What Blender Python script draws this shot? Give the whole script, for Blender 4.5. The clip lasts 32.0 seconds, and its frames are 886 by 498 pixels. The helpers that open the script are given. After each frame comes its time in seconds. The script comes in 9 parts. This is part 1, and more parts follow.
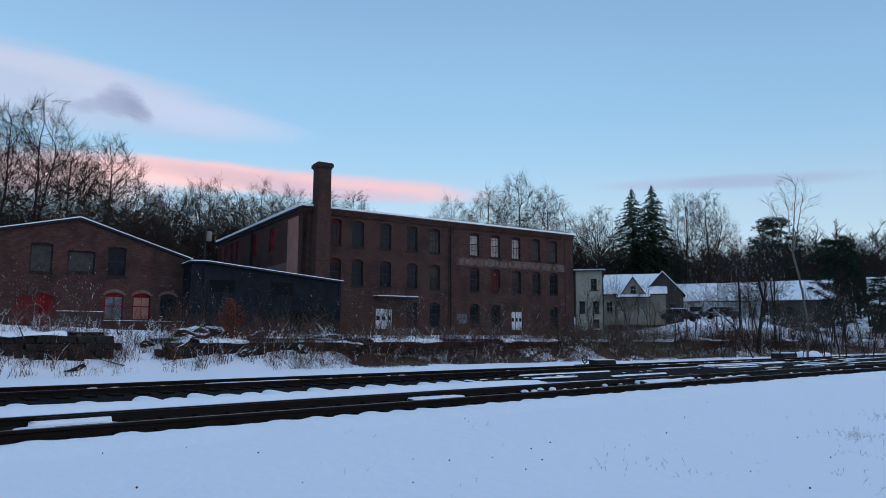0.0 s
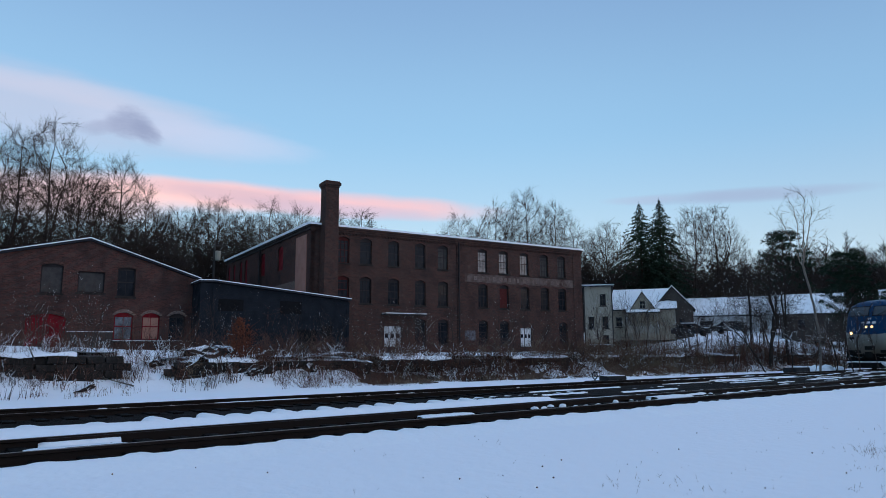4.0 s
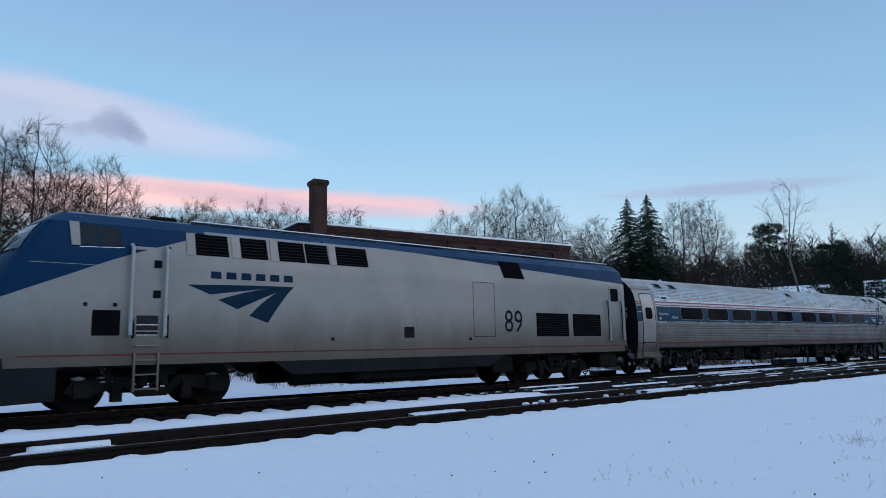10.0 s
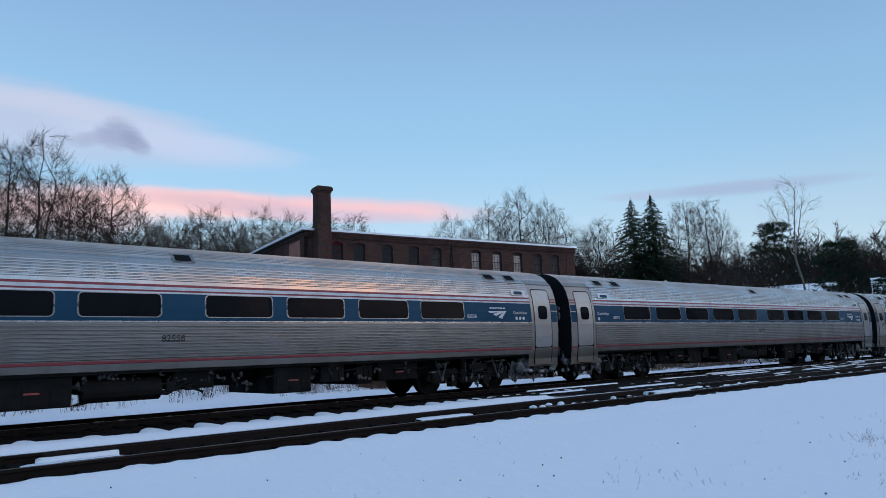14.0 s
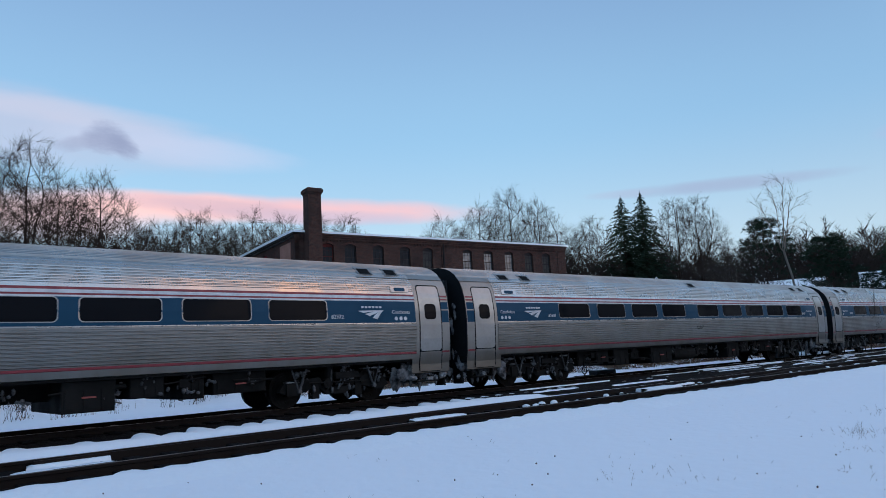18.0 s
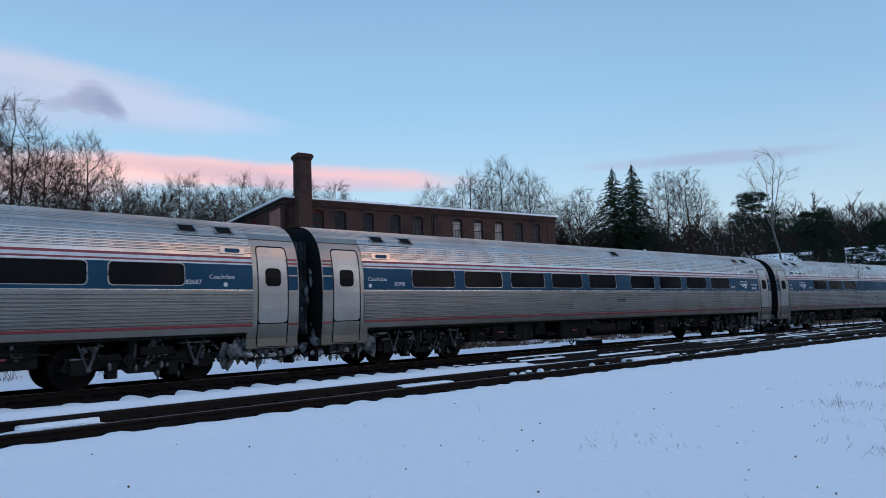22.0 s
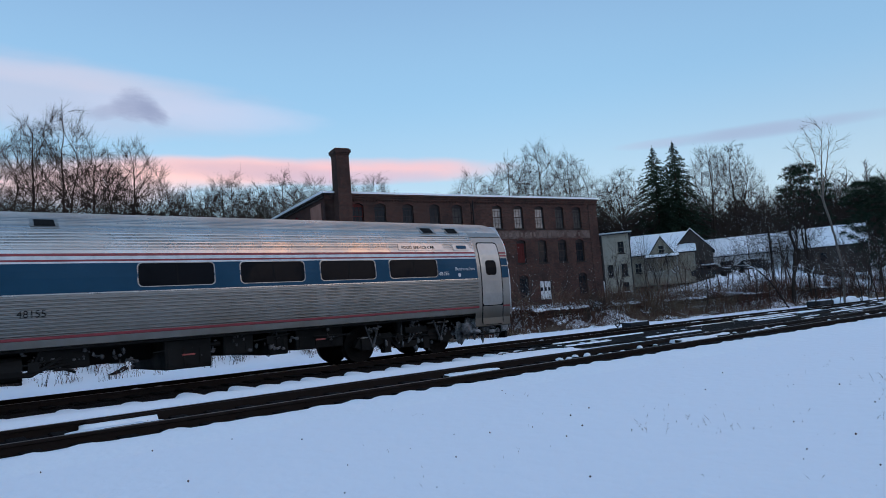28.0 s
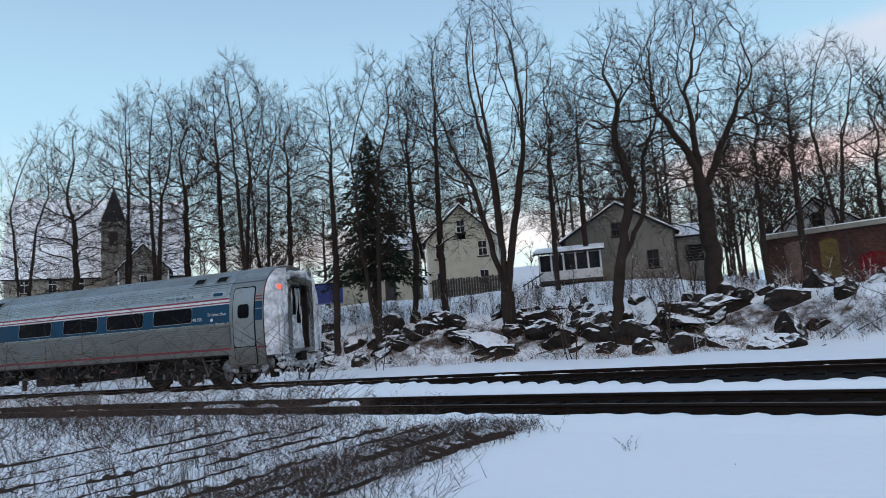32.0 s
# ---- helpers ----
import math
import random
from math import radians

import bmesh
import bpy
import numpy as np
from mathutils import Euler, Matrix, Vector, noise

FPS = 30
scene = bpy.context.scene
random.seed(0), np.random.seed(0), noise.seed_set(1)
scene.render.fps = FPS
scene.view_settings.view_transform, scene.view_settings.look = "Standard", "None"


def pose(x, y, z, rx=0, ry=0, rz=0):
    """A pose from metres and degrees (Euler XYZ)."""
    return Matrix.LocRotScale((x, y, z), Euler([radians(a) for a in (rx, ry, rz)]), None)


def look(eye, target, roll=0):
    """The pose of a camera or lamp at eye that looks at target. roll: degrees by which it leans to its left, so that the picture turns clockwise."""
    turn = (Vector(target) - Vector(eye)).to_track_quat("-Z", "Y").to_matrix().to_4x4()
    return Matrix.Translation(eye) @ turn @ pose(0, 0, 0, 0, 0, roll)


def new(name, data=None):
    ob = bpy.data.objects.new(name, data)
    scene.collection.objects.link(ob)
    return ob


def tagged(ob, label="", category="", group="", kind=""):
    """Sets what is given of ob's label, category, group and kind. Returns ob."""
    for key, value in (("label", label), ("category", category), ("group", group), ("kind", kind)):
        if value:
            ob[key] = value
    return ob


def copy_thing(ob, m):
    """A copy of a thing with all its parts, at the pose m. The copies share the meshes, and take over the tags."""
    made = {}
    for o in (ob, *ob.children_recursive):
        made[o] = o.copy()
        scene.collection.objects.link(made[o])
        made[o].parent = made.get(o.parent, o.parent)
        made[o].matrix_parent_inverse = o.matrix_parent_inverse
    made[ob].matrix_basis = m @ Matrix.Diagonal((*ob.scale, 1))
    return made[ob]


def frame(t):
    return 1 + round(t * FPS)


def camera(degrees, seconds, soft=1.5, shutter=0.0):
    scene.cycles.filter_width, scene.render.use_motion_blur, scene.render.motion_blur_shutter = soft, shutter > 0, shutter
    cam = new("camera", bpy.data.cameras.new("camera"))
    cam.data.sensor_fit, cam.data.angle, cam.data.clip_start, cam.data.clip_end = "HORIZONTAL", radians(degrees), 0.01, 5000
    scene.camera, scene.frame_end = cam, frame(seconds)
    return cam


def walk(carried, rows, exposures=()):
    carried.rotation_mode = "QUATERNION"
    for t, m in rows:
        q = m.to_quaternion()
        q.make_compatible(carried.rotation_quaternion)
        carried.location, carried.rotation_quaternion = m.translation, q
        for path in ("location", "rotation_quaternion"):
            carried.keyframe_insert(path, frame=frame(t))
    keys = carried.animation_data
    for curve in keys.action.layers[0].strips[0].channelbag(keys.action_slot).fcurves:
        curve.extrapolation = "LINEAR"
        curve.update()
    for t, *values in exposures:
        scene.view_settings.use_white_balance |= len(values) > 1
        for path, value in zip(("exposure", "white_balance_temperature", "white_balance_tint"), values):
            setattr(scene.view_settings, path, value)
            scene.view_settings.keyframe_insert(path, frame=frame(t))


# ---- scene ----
EYE = 1.10  # the lens above the rail head; the rail head is z = 0
cam = camera(66.0, 32.0, soft=0.35, shutter=0.1)
# seconds, tilt, roll, yaw
ROWS = (
    (0, 97.33, -0.15, -0.02), (0.5, 97.87, 0.14, 0.09), (1, 98.36, 0.36, 0.24), (1.5, 98.78, 0.50, 0.51), (2, 99.00, 0.47, 0.76), (2.5, 99.10, 0.47, 1.05),
    (4.5, 98.61, 0.33, 0.46), (5, 98.55, 0.30, 0.18), (5.5, 98.57, 0.32, 0.06), (6, 98.70, 0.48, 0.01), (6.5, 98.79, 0.73, 0.00), (7, 98.89, 1.00, 0.01),
    (7.5, 99.01, 1.19, 0.02), (8, 99.12, 1.23, 0.04), (8.5, 99.13, 1.23, 0.06), (9, 98.99, 1.21, 0.03), (9.5, 98.79, 1.18, -0.04), (10, 98.50, 1.26, -0.07),
    (10.5, 98.32, 1.30, 0.00), (11, 98.16, 1.31, 0.13), (11.5, 98.08, 1.36, 0.29), (12, 98.08, 1.46, 0.43), (12.5, 98.15, 1.71, 0.51), (13, 98.30, 1.80, 0.50),
    (13.5, 98.60, 2.08, 0.52), (15.5, 99.30, 2.31, 0.38), (16, 99.28, 2.44, 0.26), (16.5, 99.21, 2.63, 0.04), (17, 99.10, 2.79, -0.14), (17.5, 98.96, 3.05, -0.20),
    (18, 98.88, 3.07, -0.16), (18.5, 98.79, 2.99, -0.17), (19, 98.63, 2.76, -0.42), (19.5, 98.26, 2.44, -0.83), (20, 97.75, 2.22, -1.12), (20.5, 97.19, 2.12, -1.28),
    (21, 96.69, 2.18, -1.24), (21.5, 96.32, 2.19, -1.17), (22, 96.18, 2.19, -1.12), (22.5, 96.28, 2.15, -1.03), (23, 96.33, 2.12, -0.81), (23.5, 96.23, 2.32, -0.53),
    (24, 96.04, 2.83, -0.26), (24.5, 95.73, 3.39, 0.00), (25, 95.38, 3.81, 0.26), (25.5, 95.18, 4.16, 0.54), (26, 95.10, 4.44, 0.81), (26.5, 95.05, 4.62, 1.06),
    (28.5, 95.98, 4.01, 4.48), (29, 96.89, 3.57, 9.38), (29.5, 97.67, 3.35, 17.62), (30, 98.09, 3.36, 28.92), (30.5, 98.19, 3.62, 41.85), (31, 97.98, 3.95, 55.09),
    (31.5, 97.70, 4.02, 66.33), (32, 97.39, 4.06, 76.04),
)
walk(cam, [(t, pose(0, 0, EYE, a, b, c)) for t, a, b, c in ROWS], exposures=[(0, 0.13, 6500, 10), (26, 0.13, 6500, 10), (29, 0.15, 6550, 10), (30, 0.28, 6750, 10), (31, 0.42, 7200, 10), (32, 0.44, 7600, 10)])

# ---- light: clear dusk sky, the glow of the set sun far to the right, a lit cloud bank ahead ----
def node(nt, kind, **values):
    n = nt.nodes.new(kind)
    for key, value in values.items():
        if key in n.inputs:
            n.inputs[key].default_value = value
    return n


def maprange(nt, src, a, b, c=0.0, d=1.0):
    n = nt.nodes.new("ShaderNodeMapRange")
    n.interpolation_type = "SMOOTHSTEP"
    nt.links.new(src, n.inputs[0])
    for i, v in enumerate((a, b, c, d)):
        n.inputs[i + 1].default_value = v
    return n.outputs[0]


def mth(nt, op, a, b=0.0):
    n = nt.nodes.new("ShaderNodeMath")
    n.operation = op
    for i, v in enumerate((a, b)):
        if isinstance(v, (int, float)):
            n.inputs[i].default_value = v
        else:
            nt.links.new(v, n.inputs[i])
    return n.outputs[0]


def mixc(nt, fac, a, b, mode="MIX"):
    n = nt.nodes.new("ShaderNodeMix")
    n.data_type, n.blend_type = "RGBA", mode
    for sock, v in ((n.inputs[0], fac), (n.inputs[6], a), (n.inputs[7], b)):
        if isinstance(v, (int, float)):
            sock.default_value = v
        elif isinstance(v, tuple):
            sock.default_value = (*v[:3], 1)
        else:
            nt.links.new(v, sock)
    return n.outputs[2]


SUN_AZ, SUN_EL = 104.0, 1.2   # degrees to the right of the first view; above the horizon
world = bpy.data.worlds.new("dusk")
scene.world = world
world.use_nodes = True
wn = world.node_tree
wn.nodes.clear()
sky = wn.nodes.new("ShaderNodeTexSky")
sky.sky_type, sky.sun_disc = "NISHITA", False
sky.sun_elevation, sky.sun_rotation = radians(6.0), radians(SUN_AZ)
sky.air_density, sky.dust_density, sky.ozone_density = 1.0, 0.6, 2.0
wc = wn.nodes.new("ShaderNodeTexCoord")
sep = wn.nodes.new("ShaderNodeSeparateXYZ")
wn.links.new(wc.outputs["Generated"], sep.inputs[0])
az = mth(wn, "ARCTAN2", sep.outputs[0], sep.outputs[1])        # 0 ahead, positive to the right
el = mth(wn, "ARCSINE", sep.outputs[2])


def cloud(a0, e0, wa, we, slope, col, amount, freq, rough=0.55, seed=0.0):
    """A soft bank of cloud round azimuth a0 and elevation e0 (degrees), wa by we wide, its axis rising by slope."""
    da = mth(wn, "SUBTRACT", az, radians(a0))
    de = mth(wn, "SUBTRACT", mth(wn, "SUBTRACT", el, radians(e0)), mth(wn, "MULTIPLY", da, slope))
    comb = wn.nodes.new("ShaderNodeCombineXYZ")
    wn.links.new(mth(wn, "MULTIPLY", da, freq), comb.inputs[0])
    wn.links.new(mth(wn, "MULTIPLY", de, freq * 3.2), comb.inputs[1])
    comb.inputs[2].default_value = seed
    nz = node(wn, "ShaderNodeTexNoise", Scale=1.0, Detail=5.0, Roughness=rough)
    wn.links.new(comb.outputs[0], nz.inputs["Vector"])
    ra = mth(wn, "POWER", mth(wn, "DIVIDE", da, radians(wa)), 2.0)
    re = mth(wn, "POWER", mth(wn, "DIVIDE", de, radians(we)), 2.0)
    r = mth(wn, "ADD", ra, re)
    wob = mth(wn, "MULTIPLY", mth(wn, "SUBTRACT", nz.outputs[0], 0.5), 1.3)
    return maprange(wn, mth(wn, "ADD", r, wob), 1.25, -0.1, 0.0, amount), col


# pale towards the horizon, deeper blue overhead, with the afterglow where the sun went down
def dot_sun(a, e):
    n = wn.nodes.new("ShaderNodeVectorMath")
    n.operation = "DOT_PRODUCT"
    wn.links.new(wc.outputs["Generated"], n.inputs[0])
    n.inputs[1].default_value = (math.sin(radians(a)) * math.cos(radians(e)), math.cos(radians(a)) * math.cos(radians(e)), math.sin(radians(e)))
    return n.outputs["Value"]


skycol = mixc(wn, maprange(wn, el, radians(3), radians(19)), (5.2, 6.7, 7.6), (2.75, 4.95, 7.2))
skycol = mixc(wn, maprange(wn, el, radians(15), radians(33)), skycol, (1.95, 3.35, 5.6))
skycol = mixc(wn, 0.22, skycol, sky.outputs[0])
skycol = mixc(wn, maprange(wn, az, radians(2), radians(42), 0.0, 1.0), skycol, (0.87, 0.87, 0.9), "MULTIPLY")
wide = maprange(wn, dot_sun(SUN_AZ, 30), 0.45, 1.0)
skycol = mixc(wn, mth(wn, "MULTIPLY", wide, 0.8), skycol, (4.9, 6.9, 9.8))
# a last lit cloud high above the sunset, and a warm rim low down
hi_glow = maprange(wn, dot_sun(SUN_AZ - 5, 40), 0.968, 0.996)
skycol = mixc(wn, mth(wn, "MULTIPLY", hi_glow, 0.85), skycol, (17.0, 9.2, 5.6))
rim = mth(wn, "MULTIPLY", maprange(wn, dot_sun(SUN_AZ, 4), 0.6, 1.0), maprange(wn, el, radians(22), radians(3)))
skycol = mixc(wn, mth(wn, "MULTIPLY", rim, 0.45), skycol, (7.5, 6.2, 5.6))
CLOUDS = [(-33, 17.9, 18, 3.0, -0.05, (3.9, 4.2, 5.4), 0.75, 5.0, 0.6, 3.0), (-31, 19.3, 12, 1.0, -0.03, (5.4, 4.9, 5.7), 0.32, 6.0, 0.6, 8.0), (-21, 17.1, 10, 1.5, -0.09, (4.6, 4.9, 6.3), 0.5, 6.0, 0.6, 18.0),
          (-12.0, 12.5, 17, 1.15, -0.045, (6.9, 4.2, 4.4), 0.95, 7.0, 0.6, 1.0), (-22, 12.6, 9, 1.4, -0.03, (8.3, 4.8, 4.3), 0.75, 7.0, 0.55, 6.0), (-9.0, 11.9, 9, 0.7, -0.05, (4.2, 3.9, 5.1), 0.6, 8.0, 0.6, 31.0), (-31, 11.5, 9, 2.0, 0.0, (8.2, 5.2, 4.9), 0.7, 6.0, 0.5, 16.0),
          (-26.2, 17.6, 1.8, 1.35, 0.0, (2.2, 2.6, 3.9), 0.8, 34.0, 0.75, 4.0), (-24.9, 17.1, 1.3, 0.95, -0.35, (2.2, 2.6, 3.9), 0.85, 40.0, 0.75, 5.0), (-28.0, 17.1, 2.0, 0.65, 0.25, (2.6, 3.0, 4.3), 0.65, 36.0, 0.75, 15.0), (-18.0, 12.7, 8, 0.85, -0.06, (4.7, 3.6, 4.4), 0.75, 9.0, 0.6, 41.0), (23.5, 11.95, 9.5, 0.62, -0.035, (2.7, 3.5, 4.9), 0.95, 9.0, 0.5, 2.0), (16, 12.2, 3.5, 0.4, -0.02, (3.2, 4.0, 5.4), 0.5, 12.0, 0.5, 9.0),
          (38, 14.0, 4, 0.8, 0.05, (3.0, 3.7, 5.4), 0.6, 9.0, 0.5, 12.0), (-47, 11.5, 13, 2.0, 0.02, (7.8, 4.9, 4.9), 0.6, 6.0, 0.5, 21.0),
          (-75, 8.0, 22, 2.0, 0.02, (7.0, 5.4, 6.2), 0.5, 6.0, 0.5, 25.0)]
for args in CLOUDS:
    fac, col = cloud(*args)
    skycol = mixc(wn, fac, skycol, col)
bg = node(wn, "ShaderNodeBackground", Strength=0.132)
wn.links.new(skycol, bg.inputs[0])
wout = wn.nodes.new("ShaderNodeOutputWorld")
wn.links.new(bg.outputs[0], wout.inputs[0])

sun = new("sun", bpy.data.lights.new("sun", "SUN"))
sun.data.energy, sun.data.angle, sun.data.color = 0.25, radians(25), (1.0, 0.72, 0.5)
sa, se = radians(SUN_AZ), radians(6.0)
sun.matrix_world = look((60, -20, 40), (60 - math.sin(sa) * math.cos(se), -20 - math.cos(sa) * math.cos(se), 40 - math.sin(se)))

# ---- materials ----
def material(name, base, rough=0.7, metal=0.0, dark=None, scale=4.0, fine=60.0, bump=0.0, amount=0.5, spec=0.5, coat=0.0, vary=0.0, bscale=None):
    """Base colour with stains at one scale and grain at another; bump is the depth of the fine relief in metres."""
    if rough >= 0.7 and not metal:
        spec = min(spec, 0.1)
    m = bpy.data.materials.new(name)
    m.use_nodes = True
    nt = m.node_tree
    b = nt.nodes["Principled BSDF"]
    b.inputs["Roughness"].default_value, b.inputs["Metallic"].default_value = rough, metal
    b.inputs["Specular IOR Level"].default_value, b.inputs["Coat Weight"].default_value = spec, coat
    tc = nt.nodes.new("ShaderNodeTexCoord")
    n1 = node(nt, "ShaderNodeTexNoise", Scale=scale, Detail=6.0, Roughness=0.6)
    n2 = node(nt, "ShaderNodeTexNoise", Scale=fine, Detail=3.0)
    for n in (n1, n2):
        nt.links.new(tc.outputs["Object"], n.inputs["Vector"])
    dark = dark or tuple(c * 0.55 for c in base)
    col = mixc(nt, maprange(nt, n1.outputs[0], 0.35, 0.7, 0, amount), tuple(base), tuple(dark))
    col = mixc(nt, maprange(nt, n2.outputs[0], 0.4, 0.75, 0, amount * 0.5), col, tuple(dark))
    if vary:
        oi = nt.nodes.new("ShaderNodeObjectInfo")
        col = mixc(nt, mth(nt, "MULTIPLY", oi.outputs["Random"], vary), col, tuple(dark))
    nt.links.new(col, b.inputs["Base Color"])
    nt.links.new(maprange(nt, n1.outputs[0], 0.3, 0.7, max(0.02, rough - 0.12), min(1, rough + 0.1)), b.inputs["Roughness"])
    if bump:
        bp = node(nt, "ShaderNodeBump", Distance=bump, Strength=0.8)
        n3 = node(nt, "ShaderNodeTexNoise", Scale=bscale or fine, Detail=4.0)
        nt.links.new(tc.outputs["Object"], n3.inputs["Vector"])
        nt.links.new(n3.outputs[0], bp.inputs["Height"])
        nt.links.new(bp.outputs[0], b.inputs["Normal"])
    return m


def brick_material(name, c1, c2, mortar, scale=1.0, stain=(0.022, 0.017, 0.017), stains=0.6):
    m = bpy.data.materials.new(name)
    m.use_nodes = True
    nt = m.node_tree
    b = nt.nodes["Principled BSDF"]
    b.inputs["Roughness"].default_value = 0.9
    b.inputs["Specular IOR Level"].default_value = 0.1
    tc = nt.nodes.new("ShaderNodeTexCoord")
    sp = nt.nodes.new("ShaderNodeSeparateXYZ")
    nt.links.new(tc.outputs["Object"], sp.inputs[0])
    cb = nt.nodes.new("ShaderNodeCombineXYZ")
    nt.links.new(mth(nt, "ADD", sp.outputs[0], sp.outputs[1]), cb.inputs[0])
    nt.links.new(sp.outputs[2], cb.inputs[1])
    br = nt.nodes.new("ShaderNodeTexBrick")
    nt.links.new(cb.outputs[0], br.inputs["Vector"])
    for key, v in (("Color1", c1), ("Color2", c2), ("Mortar", mortar)):
        br.inputs[key].default_value = (*v, 1)
    br.inputs["Scale"].default_value = scale
    br.inputs["Brick Width"].default_value, br.inputs["Row Height"].default_value = 0.21, 0.072
    br.inputs["Mortar Size"].default_value, br.inputs["Bias"].default_value = 0.010, -0.2
    n1 = node(nt, "ShaderNodeTexNoise", Scale=0.45, Detail=7.0, Roughness=0.65)
    n2 = node(nt, "ShaderNodeTexNoise", Scale=5.0, Detail=4.0)
    n4 = node(nt, "ShaderNodeTexNoise", Scale=1.4, Detail=6.0, Roughness=0.7)
    for n in (n1, n2, n4):
        nt.links.new(tc.outputs["Object"], n.inputs["Vector"])
    col = mixc(nt, maprange(nt, n1.outputs[0], 0.42, 0.68, 0, stains), br.outputs[0], stain)
    col = mixc(nt, maprange(nt, n2.outputs[0], 0.5, 0.8, 0, 0.45), col, tuple(x * 1.25 for x in c2))
    col = mixc(nt, maprange(nt, n4.outputs[0], 0.62, 0.76, 0, 0.26), col, (0.34, 0.26, 0.22))
    n5 = node(nt, "ShaderNodeTexNoise", Scale=11.0, Detail=3.0, Roughness=0.7)
    n6 = node(nt, "ShaderNodeTexNoise", Scale=3.2, Detail=5.0, Roughness=0.75)
    for n in (n5, n6):
        nt.links.new(tc.outputs["Object"], n.inputs["Vector"])
    col = mixc(nt, maprange(nt, n5.outputs[0], 0.5, 0.68, 0, 0.75), col, stain)
    col = mixc(nt, maprange(nt, n6.outputs[0], 0.56, 0.72, 0, 0.4), col, tuple(x * 2.1 for x in c1))
    nt.links.new(col, b.inputs["Base Color"])
    bp = node(nt, "ShaderNodeBump", Distance=0.012, Strength=0.7)
    nt.links.new(br.outputs["Fac"], bp.inputs["Height"])
    bp.invert = True
    nt.links.new(bp.outputs[0], b.inputs["Normal"])
    return m


def glow(name, col, strength):
    m = bpy.data.materials.new(name)
    m.use_nodes = True
    b = m.node_tree.nodes["Principled BSDF"]
    b.inputs["Base Color"].default_value = (*col, 1)
    b.inputs["Emission Color"].default_value = (*col, 1)
    b.inputs["Emission Strength"].default_value = strength
    return m


SNOW = material("snow", (0.88, 0.89, 0.91), 0.75, dark=(0.80, 0.82, 0.86), scale=0.6, fine=14.0, bump=0.02, amount=0.45, bscale=9.0)
RAIL = material("rail_steel", (0.018, 0.012, 0.010), 0.75, 0.0, dark=(0.018, 0.013, 0.011), scale=3.0)
RAILHEAD = material("rail_head", (0.20, 0.165, 0.145), 0.4, 0.8, dark=(0.07, 0.05, 0.04), scale=5.0)
TIE = material("creosote_wood", (0.0066, 0.0050, 0.0044), 0.9, dark=(0.0028, 0.0022, 0.0022), scale=5.0, bump=0.01, vary=0.4)
BALLAST = material("ballast", (0.011, 0.0075, 0.0065), 0.95, dark=(0.004, 0.003, 0.0025), scale=2.0, fine=22.0, bump=0.06, amount=0.8, bscale=18.0)
BRICK = brick_material("brick", (0.098, 0.041, 0.030), (0.040, 0.020, 0.0165), (0.082, 0.066, 0.058))
BRICK_RED = brick_material("brick_red", (0.112, 0.043, 0.033), (0.047, 0.021, 0.018), (0.085, 0.066, 0.058), stains=0.65)
BRICK_PALE = brick_material("brick_pale", (0.20, 0.125, 0.10), (0.15, 0.095, 0.08), (0.19, 0.165, 0.15), stains=0.35)
SALMON = material("salmon_stucco", (0.36, 0.18, 0.135), 0.9, scale=1.0, dark=(0.24, 0.12, 0.09))
PALEBAND = material("faded_white_paint", (0.155, 0.115, 0.10), 0.9, dark=(0.058, 0.031, 0.026), scale=1.0, fine=7.0, amount=1.0)
STONE = material("dark_stone", (0.045, 0.038, 0.034), 0.9, dark=(0.014, 0.012, 0.011), scale=1.2, fine=9.0, bump=0.05, amount=0.8, bscale=4.0)
ROOFTAR = material("roof_tar", (0.03, 0.03, 0.035), 0.85)
BLACKWOOD = material("black_clapboard", (0.013, 0.016, 0.021), 0.8, dark=(0.008, 0.009, 0.012), scale=1.5, bump=0.01)
REDPAINT = material("red_paint", (0.20, 0.009, 0.014), 0.75, dark=(0.10, 0.006, 0.010), scale=1.5, amount=0.8)
DARKTRIM = material("dark_trim", (0.035, 0.028, 0.028), 0.7)
GREYBOARD = material("grey_boards", (0.070, 0.062, 0.058), 0.85, dark=(0.020, 0.018, 0.018), scale=2.0)
WHITEPAINT = material("white_paint", (0.60, 0.60, 0.60), 0.6, dark=(0.5, 0.5, 0.5), scale=1.5)
GREYPAINT = material("grey_siding", (0.20, 0.19, 0.165), 0.75, dark=(0.11, 0.105, 0.095), scale=1.0)
CREAM = material("cream_siding", (0.50, 0.47, 0.37), 0.75, dark=(0.34, 0.32, 0.25), scale=1.0)
PALEWALL = material("pale_siding", (0.29, 0.27, 0.225), 0.8, dark=(0.17, 0.155, 0.13), scale=0.8)
WINGLASS = material("dark_window", (0.008, 0.010, 0.014), 0.12, dark=(0.03, 0.032, 0.038), scale=1.2, fine=3.0, amount=0.7, spec=0.12)
PANEPALE = material("dusty_pane", (0.16, 0.17, 0.19), 0.25, dark=(0.03, 0.03, 0.035), scale=1.1, fine=4.0, amount=0.9)
BARK = material("bark", (0.042, 0.030, 0.025), 0.95, dark=(0.017, 0.012, 0.010), scale=2.0, fine=18.0)
BARKLIGHT = material("pale_bark", (0.17, 0.145, 0.125), 0.95, dark=(0.08, 0.065, 0.06), scale=2.0, fine=18.0)
NEEDLE = material("needles", (0.024, 0.042, 0.026), 0.85, dark=(0.010, 0.018, 0.012), scale=1.0, fine=6.0)
DRYGRASS = material("dry_grass", (0.24, 0.17, 0.115), 0.95, dark=(0.12, 0.08, 0.055), scale=0.8, fine=6.0)
